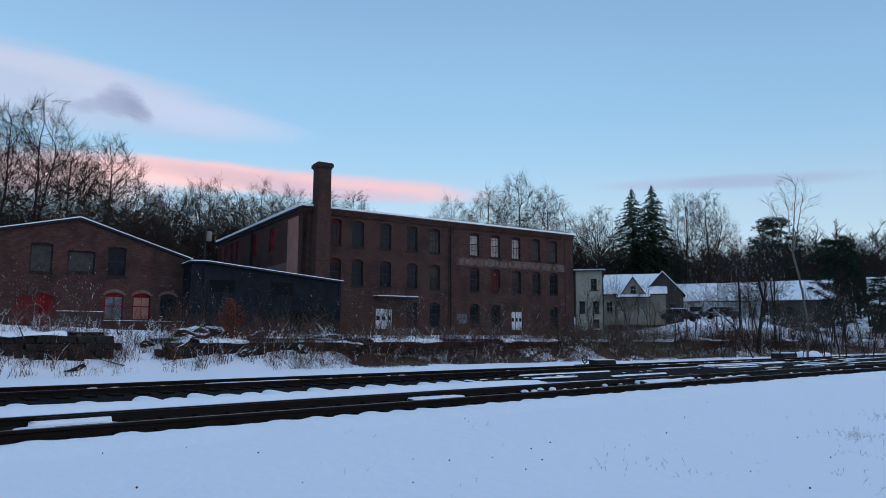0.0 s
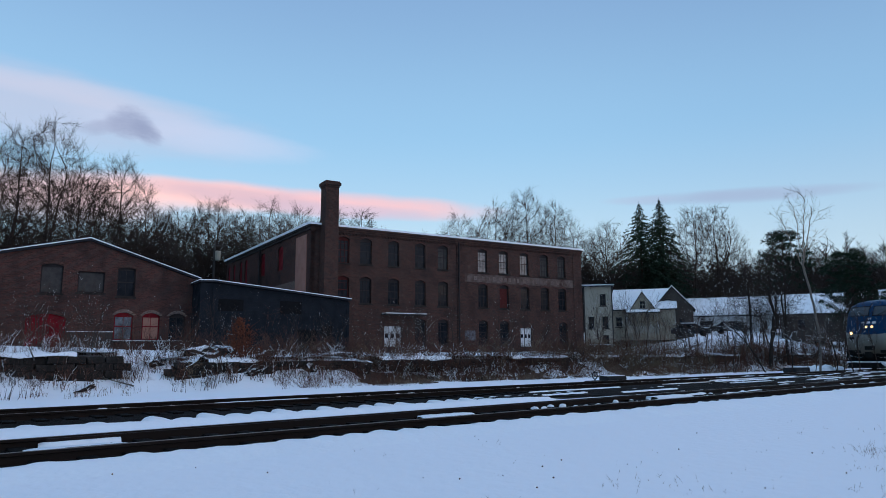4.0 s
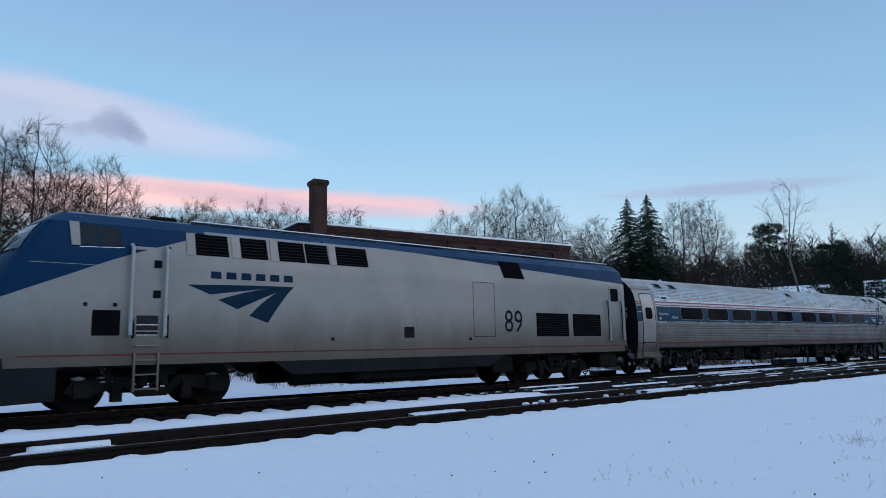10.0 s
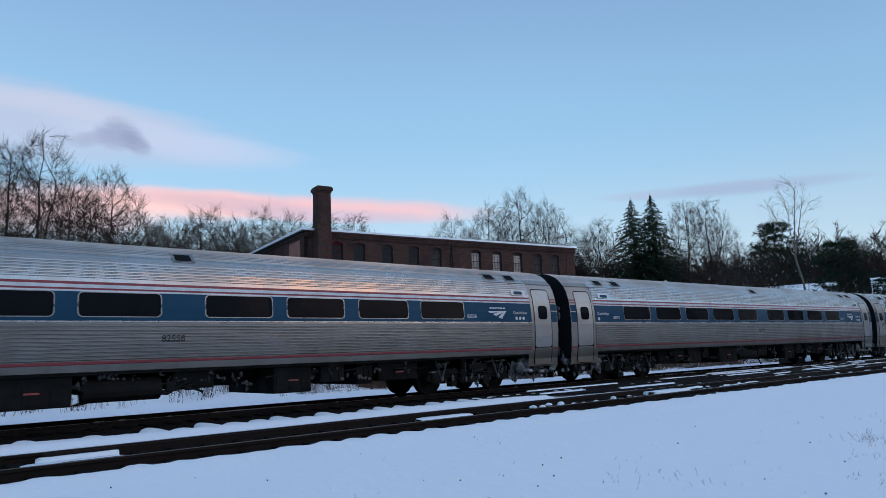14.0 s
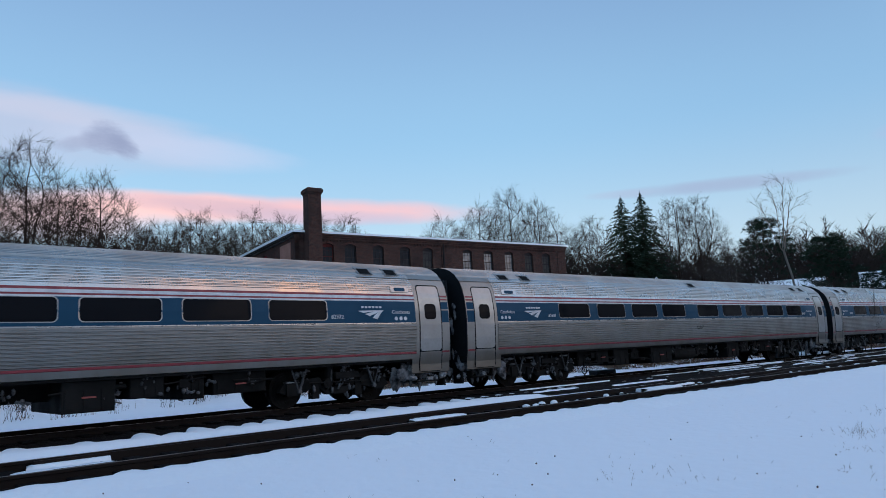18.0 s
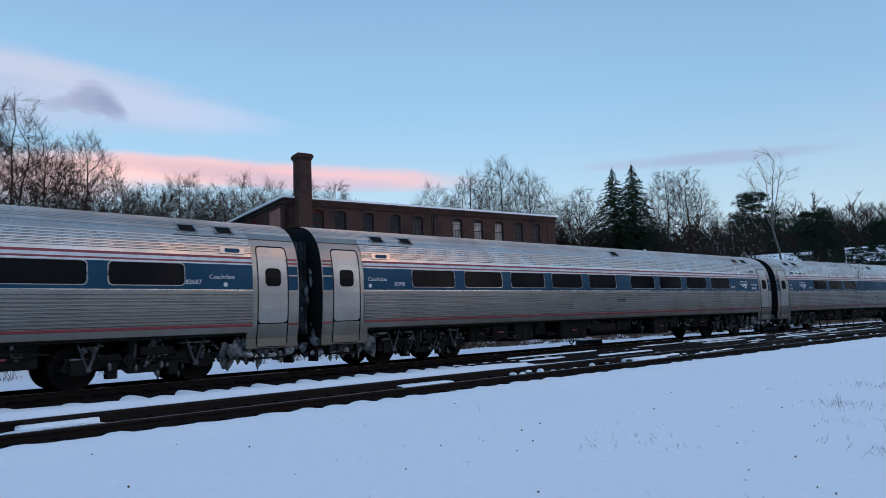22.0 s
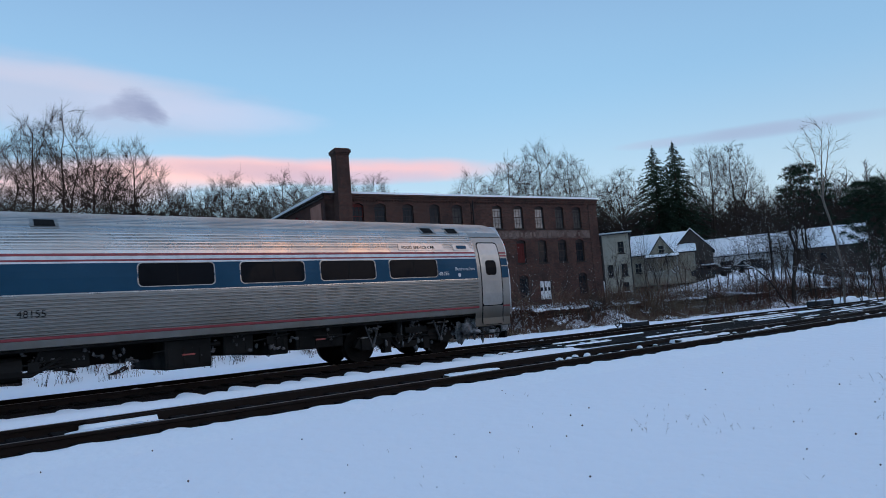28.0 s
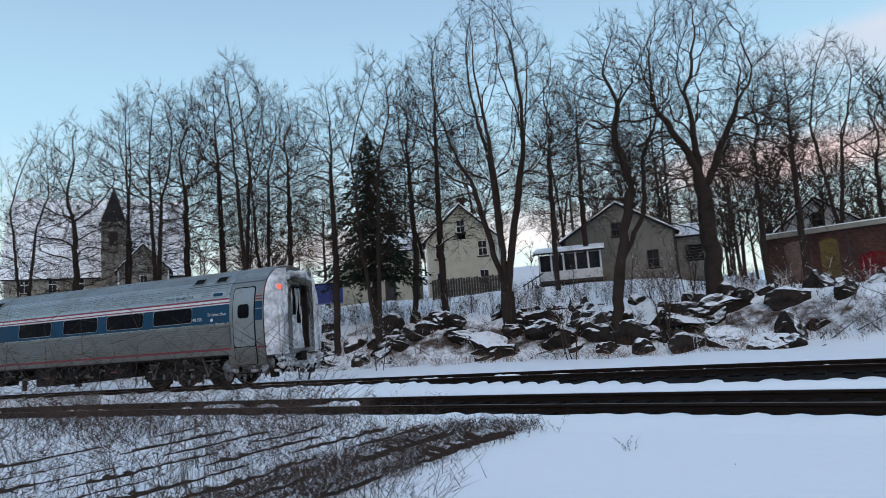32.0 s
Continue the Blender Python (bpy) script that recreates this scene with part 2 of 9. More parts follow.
TWIGRED = material("red_twigs", (0.125, 0.060, 0.042), 0.95, dark=(0.055, 0.028, 0.021), scale=1.0)
RUSTLEAF = material("rust_leaves", (0.15, 0.048, 0.026), 0.9, dark=(0.07, 0.024, 0.015), scale=3.0)
SEED = material("pale_berries", (0.42, 0.40, 0.40), 0.8, dark=(0.3, 0.28, 0.27), scale=6.0, amount=0.9)
STEEL = material("stainless", (0.47, 0.465, 0.455), 0.28, 1.0, dark=(0.34, 0.335, 0.32), scale=0.7, fine=9.0, amount=0.55)
DOORSTEEL = material("brushed_door_steel", (0.34, 0.335, 0.325), 0.42, 1.0, dark=(0.24, 0.23, 0.22), scale=0.9, fine=12.0, amount=0.5)
BRIGHT = material("polished_steel", (0.72, 0.72, 0.71), 0.25, 1.0, scale=3.0, amount=0.3)
# darker, rougher variant of STEEL for the coach roofs
STEELR = material("weathered_roof_steel", (0.36, 0.35, 0.335), 0.36, 1.0, dark=(0.22, 0.21, 0.195), scale=0.7, fine=9.0, amount=0.6)
STEELD = material("dirty_stainless", (0.27, 0.26, 0.245), 0.42, 0.85, dark=(0.17, 0.16, 0.145), scale=0.9, fine=8.0, amount=0.4)
BANDBLUE = material("band_blue", (0.007, 0.050, 0.095), 0.5, dark=(0.005, 0.036, 0.068), scale=0.8, spec=0.14)
REDLINE = material("stripe_red", (0.23, 0.022, 0.032), 0.5)
DARKREDLINE = material("sill_red", (0.12, 0.012, 0.014), 0.6)
PALESTEEL = material("pale_steel", (0.42, 0.42, 0.42), 0.4, 0.2, scale=3.0, amount=0.3)
WHITELINE = material("stripe_white", (0.62, 0.62, 0.63), 0.5)
LOCOGREY = material("loco_silver", (0.285, 0.282, 0.262), 0.42, 0.15, dark=(0.205, 0.195, 0.17), scale=0.5, fine=5.0, amount=0.4)
LOCOBLUE = material("loco_blue", (0.0015, 0.032, 0.088), 0.36, dark=(0.001, 0.023, 0.062), scale=0.6, spec=0.10)
EMBLEM = material("emblem_blue", (0.003, 0.026, 0.056), 0.5, spec=0.08)
UNDER = material("underframe_black", (0.013, 0.0125, 0.012), 0.75, dark=(0.005, 0.005, 0.005), scale=2.0)
GREYSKIRT = material("skirt_grey", (0.015, 0.017, 0.020), 0.75, dark=(0.008, 0.009, 0.010), scale=1.0)
# also paints the shade inside recesses and openings
RUBBER = material("rubber", (0.008, 0.008, 0.009), 0.85)
CARGLASS = material("tinted_glass", (0.006, 0.007, 0.009), 0.06, dark=(0.008, 0.008, 0.010), scale=1.0, spec=0.03)
CABGLASS = material("cab_glass", (0.018, 0.024, 0.030), 0.12, dark=(0.035, 0.042, 0.048), scale=1.5, spec=0.06)
SCREENGLASS = material("windscreen_glass", (0.030, 0.036, 0.042), 0.1, dark=(0.05, 0.058, 0.065), scale=1.5, spec=0.6)
WHEEL = material("wheel_steel", (0.013, 0.011, 0.010), 0.7, 0.0, dark=(0.006, 0.005, 0.005), scale=3.0)
SLUSH = material("frozen_slush", (0.21, 0.21, 0.22), 0.7, dark=(0.02, 0.019, 0.019), scale=4.5, fine=14.0, bump=0.03, amount=1.0, bscale=9.0)
GRIMYICE = material("grimy_ice", (0.11, 0.11, 0.117), 0.6, dark=(0.015, 0.014, 0.014), scale=5.0, fine=16.0, bump=0.03, amount=1.0, bscale=9.0)
TAGRED = material("red_tag", (0.30, 0.06, 0.05), 0.6)
DULLSTEEL = material("dull_steel", (0.10, 0.10, 0.105), 0.6, 0.3, dark=(0.02, 0.02, 0.02), scale=6.0)
FOLD = material("bellows_rubber", (0.022, 0.022, 0.024), 0.8, dark=(0.11, 0.11, 0.118), scale=2.2, fine=9.0, amount=0.55)
ICE = material("packed_snow", (0.42, 0.42, 0.44), 0.7, dark=(0.07, 0.065, 0.062), scale=3.5, bump=0.03, amount=0.7)
CAKED = material("caked_snow", (0.80, 0.81, 0.83), 0.7, dark=(0.20, 0.20, 0.21), scale=2.6, fine=14.0, bump=0.04, amount=0.8, bscale=8.0)
LAMP = glow("headlamp", (1.0, 0.56, 0.24), 3.2)
MARKER = glow("red_marker", (1.0, 0.05, 0.03), 2.2)
DARKSTUFF = material("dark_metal", (0.03, 0.03, 0.032), 0.75)
LOUVRE = material("louvre_black", (0.006, 0.006, 0.007), 0.9, spec=0.02)
OCHRE = material("ochre_boards", (0.17, 0.12, 0.045), 0.85, dark=(0.08, 0.055, 0.025), scale=2.0)
PALEMARK = material("faded_paint_mark", (0.30, 0.24, 0.23), 0.85)
BLUETARP = material("blue_plastic", (0.02, 0.06, 0.30), 0.5)


def snowy(name, base, dark, lo=0.5, hi=0.8, scale=3.0, bump=0.04, uneven=0.0):
    """A surface on whose upward faces snow has settled."""
    m = material(name, base, 0.92, dark=dark, scale=1.5, fine=8.0, bump=bump, amount=0.8, bscale=5.0)
    nt = m.node_tree
    b = nt.nodes["Principled BSDF"]
    src = b.inputs["Base Color"].links[0].from_socket
    ge = nt.nodes.new("ShaderNodeNewGeometry")
    sp = nt.nodes.new("ShaderNodeSeparateXYZ")
    nt.links.new(ge.outputs["Normal"], sp.inputs[0])
    tc = nt.nodes.new("ShaderNodeTexCoord")
    nz = node(nt, "ShaderNodeTexNoise", Scale=scale, Detail=5.0, Roughness=0.6)
    nt.links.new(tc.outputs["Object"], nz.inputs["Vector"])
    up = mth(nt, "ADD", sp.outputs[2], mth(nt, "MULTIPLY", mth(nt, "SUBTRACT", nz.outputs[0], 0.5), uneven or 0.9 * (hi - lo) + 0.12))
    nt.links.new(mixc(nt, maprange(nt, up, lo, hi), src, (0.86, 0.87, 0.90)), b.inputs["Base Color"])
    return m


ROCK = snowy("snowy_rock", (0.036, 0.028, 0.024), (0.011, 0.009, 0.008), 0.55, 0.84, 2.6, 0.06, 0.6)
SOIL = snowy("dark_soil", (0.050, 0.036, 0.028), (0.018, 0.013, 0.011), 0.86, 0.99, 4.0)
LITTER = material("leaf_litter", (0.115, 0.078, 0.058), 0.95, dark=(0.032, 0.022, 0.018), scale=1.6, fine=16.0, bump=0.08, amount=0.9, bscale=11.0)
WEED = material("brown_weeds", (0.085, 0.058, 0.047), 0.95, dark=(0.035, 0.024, 0.020), scale=1.0)
LAND = snowy("snow_over_litter", (0.10, 0.068, 0.052), (0.040, 0.028, 0.023), 0.80, 0.90, 1.6, 0.03, 0.25)
BRUSHGREY = material("grey_twigs", (0.062, 0.044, 0.036), 0.95, dark=(0.035, 0.025, 0.02), scale=1.0)




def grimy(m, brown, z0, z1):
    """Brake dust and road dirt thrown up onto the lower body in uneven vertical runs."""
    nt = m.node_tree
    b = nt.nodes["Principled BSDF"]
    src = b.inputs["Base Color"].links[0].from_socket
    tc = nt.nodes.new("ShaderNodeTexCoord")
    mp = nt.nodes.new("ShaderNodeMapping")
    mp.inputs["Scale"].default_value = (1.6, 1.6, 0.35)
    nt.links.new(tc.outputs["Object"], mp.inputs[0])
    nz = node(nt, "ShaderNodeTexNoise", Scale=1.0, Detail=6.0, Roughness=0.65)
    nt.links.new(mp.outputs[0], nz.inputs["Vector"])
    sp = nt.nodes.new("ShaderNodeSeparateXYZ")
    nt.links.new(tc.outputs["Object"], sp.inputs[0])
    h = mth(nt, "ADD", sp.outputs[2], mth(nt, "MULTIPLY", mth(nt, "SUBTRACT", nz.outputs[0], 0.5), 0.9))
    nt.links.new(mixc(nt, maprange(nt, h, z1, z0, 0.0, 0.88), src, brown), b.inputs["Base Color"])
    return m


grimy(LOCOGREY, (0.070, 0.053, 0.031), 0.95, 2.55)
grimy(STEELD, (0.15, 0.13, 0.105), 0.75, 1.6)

# ---- building tools ----
def link(name, bm, mat, parent=None, label="", smooth=False):
    me = bpy.data.meshes.new(name)
    bm.normal_update()
    bm.to_mesh(me)
    bm.free()
    for m in (mat if isinstance(mat, (list, tuple)) else (mat,)):
        me.materials.append(m)
    if smooth:
        me.shade_smooth()
    ob = new(name, me)
    ob.parent = parent
    if label:
        ob["label"] = label
    return ob


def part(name, bm, mat, parent, label="", smooth=False):
    return link(name, bm, mat, parent, label, smooth)


def again(name, ob, parent, m, label=""):
    """Another part on the same mesh, at pose m in its parent's space."""
    o = new(name, ob.data)
    o.parent = parent
    o.matrix_basis = m
    if label:
        o["label"] = label
    return o


def thing(name, m, label, category, group="", kind=""):
    ob = new(name)
    ob.empty_display_size = 0.3
    ob.matrix_basis = m
    return tagged(ob, label, category, group, kind)


def box(bm, x0, x1, y0, y1, z0, z1, mi=0):
    v = [bm.verts.new((x, y, z)) for x in (x0, x1) for y in (y0, y1) for z in (z0, z1)]
    for a in ((0, 1, 3, 2), (4, 6, 7, 5), (0, 4, 5, 1), (2, 3, 7, 6), (0, 2, 6, 4), (1, 5, 7, 3)):
        bm.faces.new([v[i] for i in a]).material_index = mi
    return v


def boxes(*rows):
    bm = bmesh.new()
    for r in rows:
        box(bm, *r)
    return bm


def bevelled(bm, w=0.01):
    bmesh.ops.bevel(bm, geom=bm.edges[:], offset=w, segments=1, affect="EDGES")
    return bm


def prism(bm, pts, depth, axis="y", off=0.0, mi=0):
    """Extrude an outline of (a, b) pairs: axis y gives x,z outlines; axis x gives y,z; axis z gives x,y."""
    def at(a, b, d):
        return {"y": (a, d, b), "x": (d, a, b), "z": (a, b, d)}[axis]
    lo = [bm.verts.new(at(a, b, off)) for a, b in pts]
    hi = [bm.verts.new(at(a, b, off + depth)) for a, b in pts]
    n = len(pts)
    fs = [bm.faces.new(lo), bm.faces.new(hi[::-1])]
    for i in range(n):
        fs.append(bm.faces.new((lo[i], hi[i], hi[(i + 1) % n], lo[(i + 1) % n])))
    for f in fs:
        f.material_index = mi
    bmesh.ops.recalc_face_normals(bm, faces=fs)
    return fs


def tube(bm, pts, radii, sides=6, cap=True, mi=0):
    rings = []
    for i, p in enumerate(pts):
        p = Vector(p)
        d = (Vector(pts[min(i + 1, len(pts) - 1)]) - Vector(pts[max(i - 1, 0)])).normalized()
        a = d.orthogonal().normalized()
        b = d.cross(a)
        r = radii[i] if isinstance(radii, (list, tuple)) else radii
        rings.append([bm.verts.new(p + (a * math.cos(2 * math.pi * k / sides) + b * math.sin(2 * math.pi * k / sides)) * r) for k in range(sides)])
    for q, w in zip(rings, rings[1:]):
        best = min(range(sides), key=lambda o: (q[0].co - w[o].co).length)
        for k in range(sides):
            bm.faces.new((q[k], q[(k + 1) % sides], w[(k + 1 + best) % sides], w[(k + best) % sides])).material_index = mi
    if cap:
        bm.faces.new(rings[0][::-1]).material_index = mi
        bm.faces.new(rings[-1]).material_index = mi


def rod(bm, p, q, r, sides=6, mi=0):
    tube(bm, (p, q), r, sides, True, mi)


def disc_y(bm, x, z, r, y0, y1, sides=20, mi=0):
    tube(bm, ((x, y0, z), (x, y1, z)), r, sides, True, mi)


def lump(bm, c, rx, ry, rz, rnd, sub=1):
    v = bmesh.ops.create_icosphere(bm, subdivisions=sub, radius=1.0)["verts"]
    for w in v:
        k = rnd.uniform(0.75, 1.2)
        w.co = Vector((c[0] + w.co.x * rx * k, c[1] + w.co.y * ry * k, c[2] + w.co.z * rz * k))
    return v


# ---- the line of the railway ----
HEAD = radians(49.387)
HX, HY = math.sin(HEAD), math.cos(HEAD)       # along the track, away from where the train goes
NX, NY = -HY, HX                              # across it, away from the camera
FAR, NEAR = 16.59, 10.22                      # the two track centres, across
K_RIGHT, K_LEFT = -0.00116, -0.0084


def line(s, q):
    """Ground place and heading at s along the far track's centre line, moved so that it lies q across."""
    k = K_RIGHT if s > 0 else K_LEFT
    e = max(-60.0, min(120.0, s))
    a, b = math.sin(k * e) / k, (1 - math.cos(k * e)) / k
    tx, ty = math.cos(k * e), math.sin(k * e)
    a, b = a + tx * (s - e), b + ty * (s - e)
    a, b = a - ty * (q - FAR), b + tx * (q - FAR)
    return HX * a + NX * (b + FAR), HY * a + NY * (b + FAR), math.atan2(HY * tx + NY * ty, HX * tx + NX * ty)


def across(x, y):
    """Rough inverse of line()."""
    s = x * HX + y * HY
    for _ in range(3):
        px, py, h = line(s, FAR)
        s += (x - px) * math.cos(h) + (y - py) * math.sin(h)
    px, py, h = line(s, FAR)
    return s, FAR + (x - px) * -math.sin(h) + (y - py) * math.cos(h)


def smooth(a, b, x):
    t = max(0.0, min(1.0, (x - a) / (b - a)))
    return t * t * (3 - 2 * t)


def bank_foot(s):
    return 25.4 + 2.6 * smooth(6, -8, s) - 1.6 * smooth(18, 50, s)


def height(x, y):
    """The lie of the land: a field, the track bed, a bank, the yard of the works and a wooded rise behind."""
    s, q = across(x, y)
    z = -0.16
    z -= 0.12 * (1 - smooth(3, 8.3, q))
    z -= 0.04 * smooth(17.6, 20, q)
    left = smooth(12, -6, s)
    nz = noise.noise((x * 0.16, y * 0.16, 0.3))
    bank = 1.28 + 1.15 * left + 0.25 * nz
    foot = bank_foot(s)
    z += bank * smooth(foot + 1.2 * nz, foot + 3.2 + 2.6 * left + 1.2 * nz, q)
    z += 0.10 * noise.noise((x * 0.5, y * 0.5, 1.7)) * smooth(20, 27, q)
    z += 0.05 * noise.noise((x * 0.12, y * 0.12, 5.2))
    z += 2.3 * smooth(33, 50, q) * smooth(0, -16, s) + 5.0 * smooth(56, 85, q) * smooth(0, -25, s)
    z += 3.4 * smooth(72, 92, s) * smooth(38, 54, q)
    z += 13.0 * smooth(120, 260, s) * smooth(24, 70, q)
    z += 9.0 * smooth(75, 220, q) + 18 * smooth(180, 600, q)
    # rise out of view behind the camera, added to screen the low glow
    back = smooth(-25, -160, q) + smooth(150, 320, abs(s)) * smooth(20, -10, q)
    z += 16 * back
    return z

# ---- ground, tracks ----
def sheet():
    bm = bmesh.new()
    rings = [0.0] + [0.9 * 1.0 * i for i in range(1, 24)] + [21 + 0.55 * i for i in range(1, 30)]
    r = rings[-1]
    while r < 3800:
        r *= 1.055
        rings.append(r)
    n = 260
    prev = None
    for r in rings:
        ring = []
        for k in range(n if r else 1):
            a = 2 * math.pi * k / n
            x, y = r * math.sin(a), r * math.cos(a)
            ring.append(bm.verts.new((x, y, height(x, y))))
        if prev and len(prev) == 1:
            for k in range(n):
                bm.faces.new((prev[0], ring[(k + 1) % n], ring[k]))
        elif prev:
            for k in range(n):
                bm.faces.new((prev[k], prev[(k + 1) % n], ring[(k + 1) % n], ring[k]))
        prev = ring
    bmesh.ops.recalc_face_normals(bm, faces=bm.faces)
    return bm


tagged(link("ground", sheet(), LAND, smooth=True), "snow-covered open field, bank and yard", "snow", kind="structure")


def ribbon(name, profile, q0, s0, s1, step, mat, parent, label=""):
    """Sweep a cross-section of (across, up) pairs along the line."""
    bm = bmesh.new()
    prev = None
    s = s0
    while s <= s1 + 1e-6:
        ring = []
        for dq, z in profile:
            x, y, h = line(s, q0 + dq)
            ring.append(bm.verts.new((x, y, z)))
        if prev:
            n = len(ring)
            for k in range(n):
                bm.faces.new((prev[k], ring[k], ring[(k + 1) % n], prev[(k + 1) % n]))
        prev = ring
        s += step
    bmesh.ops.recalc_face_normals(bm, faces=bm.faces)
    return part(name, bm, mat, parent, label)


RAILPROF = [(-0.075, -0.17), (0.075, -0.17), (0.07, -0.155), (0.012, -0.13), (0.012, -0.045), (0.037, -0.035), (0.037, -0.004), (0.025, 0.0),
            (-0.025, 0.0), (-0.037, -0.004), (-0.037, -0.035), (-0.012, -0.045), (-0.012, -0.13), (-0.07, -0.155)]

TIES, TIE_STEP = [], 0.52


def railway(name, q, label, s0=-150, s1=260):
    tr = thing(name, Matrix(), label, "railway track", "parallel tracks", "structure")
    for d in (-0.7525, 0.7525):
        ribbon("rail", RAILPROF, q + d, s0, s1, 2.0, RAIL, tr)
        ribbon("rail_head", [(-0.026, 0.0005), (0.026, 0.0005), (0.026, 0.004), (-0.026, 0.004)], q + d, s0, s1, 2.0, RAILHEAD, tr, "worn running surface")
    ribbon("ballast", [(-1.5, -0.22), (-1.25, -0.135), (1.25, -0.135), (1.5, -0.22)], q, s0, s1, 2.0, BALLAST, tr, "dark ballast")
    return tr


far_track = railway("railway_track", FAR, "rusty main line track on dark ballast between snow")
near_track = railway("railway_track", NEAR, "rusty near track on dark ballast beside the snowfield")


def sleeper_mesh():
    bm = boxes((-0.115, 0.115, -1.3, 1.3, -0.27, -0.105))
    bevelled(bm, 0.012)
    me = bpy.data.meshes.new("tie")
    bm.to_mesh(me)
    bm.free()
    me.materials.append(TIE)
    return me


def lay_ties(tr, q, s0, n):
    me = sleeper_mesh()
    for i in range(n):
        x, y, h = line(s0 + i * TIE_STEP, q)
        o = new("tie", me)
        o.parent = tr
        o.matrix_basis = Matrix.Translation((x, y, 0)) @ Matrix.Rotation(h + random.uniform(-0.02, 0.02), 4, "Z")


def bare_edge(s):
    """How far the dark shoulder of the main line lies open towards the near track."""
    return 1.16 + 2.1 * smooth(-14, -4, s) * (1 - smooth(22, 44, s))


def shoulder():
    bm = bmesh.new()
    prev = None
    for i in range(75):
        s = -30 + i
        ring = []
        for q, z in ((FAR - 1.2, -0.14), (FAR - 0.5 * (1.2 + bare_edge(s)), -0.145), (FAR - bare_edge(s) - 0.4, -0.165)):
            x, y, h = line(s, q)
            ring.append(bm.verts.new((x, y, z)))
        if prev:
            for k in range(2):
                bm.faces.new((prev[k + 1], ring[k + 1], ring[k], prev[k]))
        prev = ring
    bmesh.ops.recalc_face_normals(bm, faces=bm.faces)
    part("ballast_shoulder", bm, BALLAST, far_track, "dark bare ballast shoulder")


shoulder()


def snow_edges():
    """Scalloped snow over the tie ends, between the tracks and along the field."""
    rnd = random.Random(11)
    verts, faces = [], []
    def mound(s, q, ls, lq, hh, z0=-0.2):
        n, b = 8, len(verts)
        x, y, h = line(s, q)
        c, sn = math.cos(h), math.sin(h)
        for r, zz in ((1.0, 0.0), (0.72, 0.72), (0.32, 0.97)):
            for k in range(n):
                a = 2 * math.pi * k / n
                du, dv = ls * r * math.cos(a) * rnd.uniform(0.9, 1.1), lq * r * math.sin(a)
                verts.append((x + du * c - dv * sn, y + du * sn + dv * c, z0 + zz * hh))
        verts.append((x, y, z0 + hh))
        for j in range(2):
            for k in range(n):
                faces.append((b + j * n + k, b + j * n + (k + 1) % n, b + (j + 1) * n + (k + 1) % n, b + (j + 1) * n + k))
        for k in range(n):
            faces.append((b + 2 * n + k, b + 2 * n + (k + 1) % n, b + 3 * n))
    def drape(q0, q1, hh, amp=0.22, fine=0.06, dome=0.5, s0=-48.0, s1=95.0):
        """Snow that laps over the tie ends from q0, its scalloped edge, back to q1 in the open."""
        edge = q0 if callable(q0) else lambda s: q0
        sg = 1 if q1 > edge(-40) else -1
        n = int((s1 - s0) / 0.065)
        lob, prev = [rnd.choice((0.45, 0.65, 0.8, 0.95, 1.05, 1.15)) * rnd.uniform(0.85, 1.15) for _ in range(int((s1 - s0) / TIE_STEP) + 2)], None
        for i in range(n + 1):
            s = s0 + 0.065 * i
            qe = edge(s)
            u = (s - s0) / TIE_STEP
            k = int(u)
            w = math.sin(math.pi * (u - k)) ** (1.3 - 0.6 * dome)
            e = amp * w * lob[k] + fine * noise.noise((s * 5.1, qe, 0.0)) + 0.05 * noise.noise((s * 11.0, qe, 7.0)) + 0.12 * noise.noise((s * 0.4, qe, 3.0))
            b = len(verts)
            for d, z in ((-e, -0.15), (-e + 0.03, -0.125 + 0.05 * dome * w * min(1, lob[k])), (-e + 0.10, -0.105 + 0.06 * dome * w * min(1, lob[k])), (0.14, -0.10 + hh * 0.6), (0.3, -0.11 + hh), (0.55, -0.12 + hh), (max(0.9, abs(q1 - qe)), -0.20)):
                x, y, h = line(s, qe + sg * d)
                verts.append((x, y, z + 0.012 * noise.noise((x * 3, y * 3, 0.0))))
            if prev is not None:
                for j in range(6):
                    f = (prev + j, prev + j + 1, b + j + 1, b + j)
                    faces.append(f if sg > 0 else f[::-1])
            prev = b
    drape(lambda s: FAR - bare_edge(s), FAR - 3.3, 0.055, 0.42, 0.05, 1.2)
    drape(NEAR + 1.2, NEAR + 3.1, 0.04)
    drape(NEAR - 1.14, NEAR - 2.6, 0.03, 0.12, 0.1)
    drape(FAR + 0.9, FAR + 2.6, 0.045)
    # snow in the cribs between the ties by the points
    for i in range(14):
        for q in (-0.46, -0.2):
            mound(14.2 + i * 0.29 + rnd.uniform(-0.06, 0.06), NEAR + q + rnd.uniform(-0.04, 0.04), rnd.uniform(0.05, 0.08), rnd.uniform(0.05, 0.09), rnd.uniform(0.05, 0.08), -0.11)
    for i in range(40):
        mound(10.5 + rnd.random() * 26, NEAR + rnd.choice((-0.48, 0.1, 0.45)) + rnd.uniform(-0.06, 0.06), rnd.uniform(0.05, 0.12), rnd.uniform(0.06, 0.12), rnd.uniform(0.05, 0.08), -0.12)
    for i in range(60):
        t = rnd.uniform(0.06, 0.97)
        s, q = 14 + 42 * t, NEAR + (FAR - NEAR) * smooth(0, 1, t)
        mound(s, q + rnd.choice((-1.12, -0.35, 0.3, 1.1)) + rnd.uniform(-0.12, 0.12), rnd.uniform(0.2, 0.8), rnd.uniform(0.04, 0.10), rnd.uniform(0.05, 0.08), -0.10)
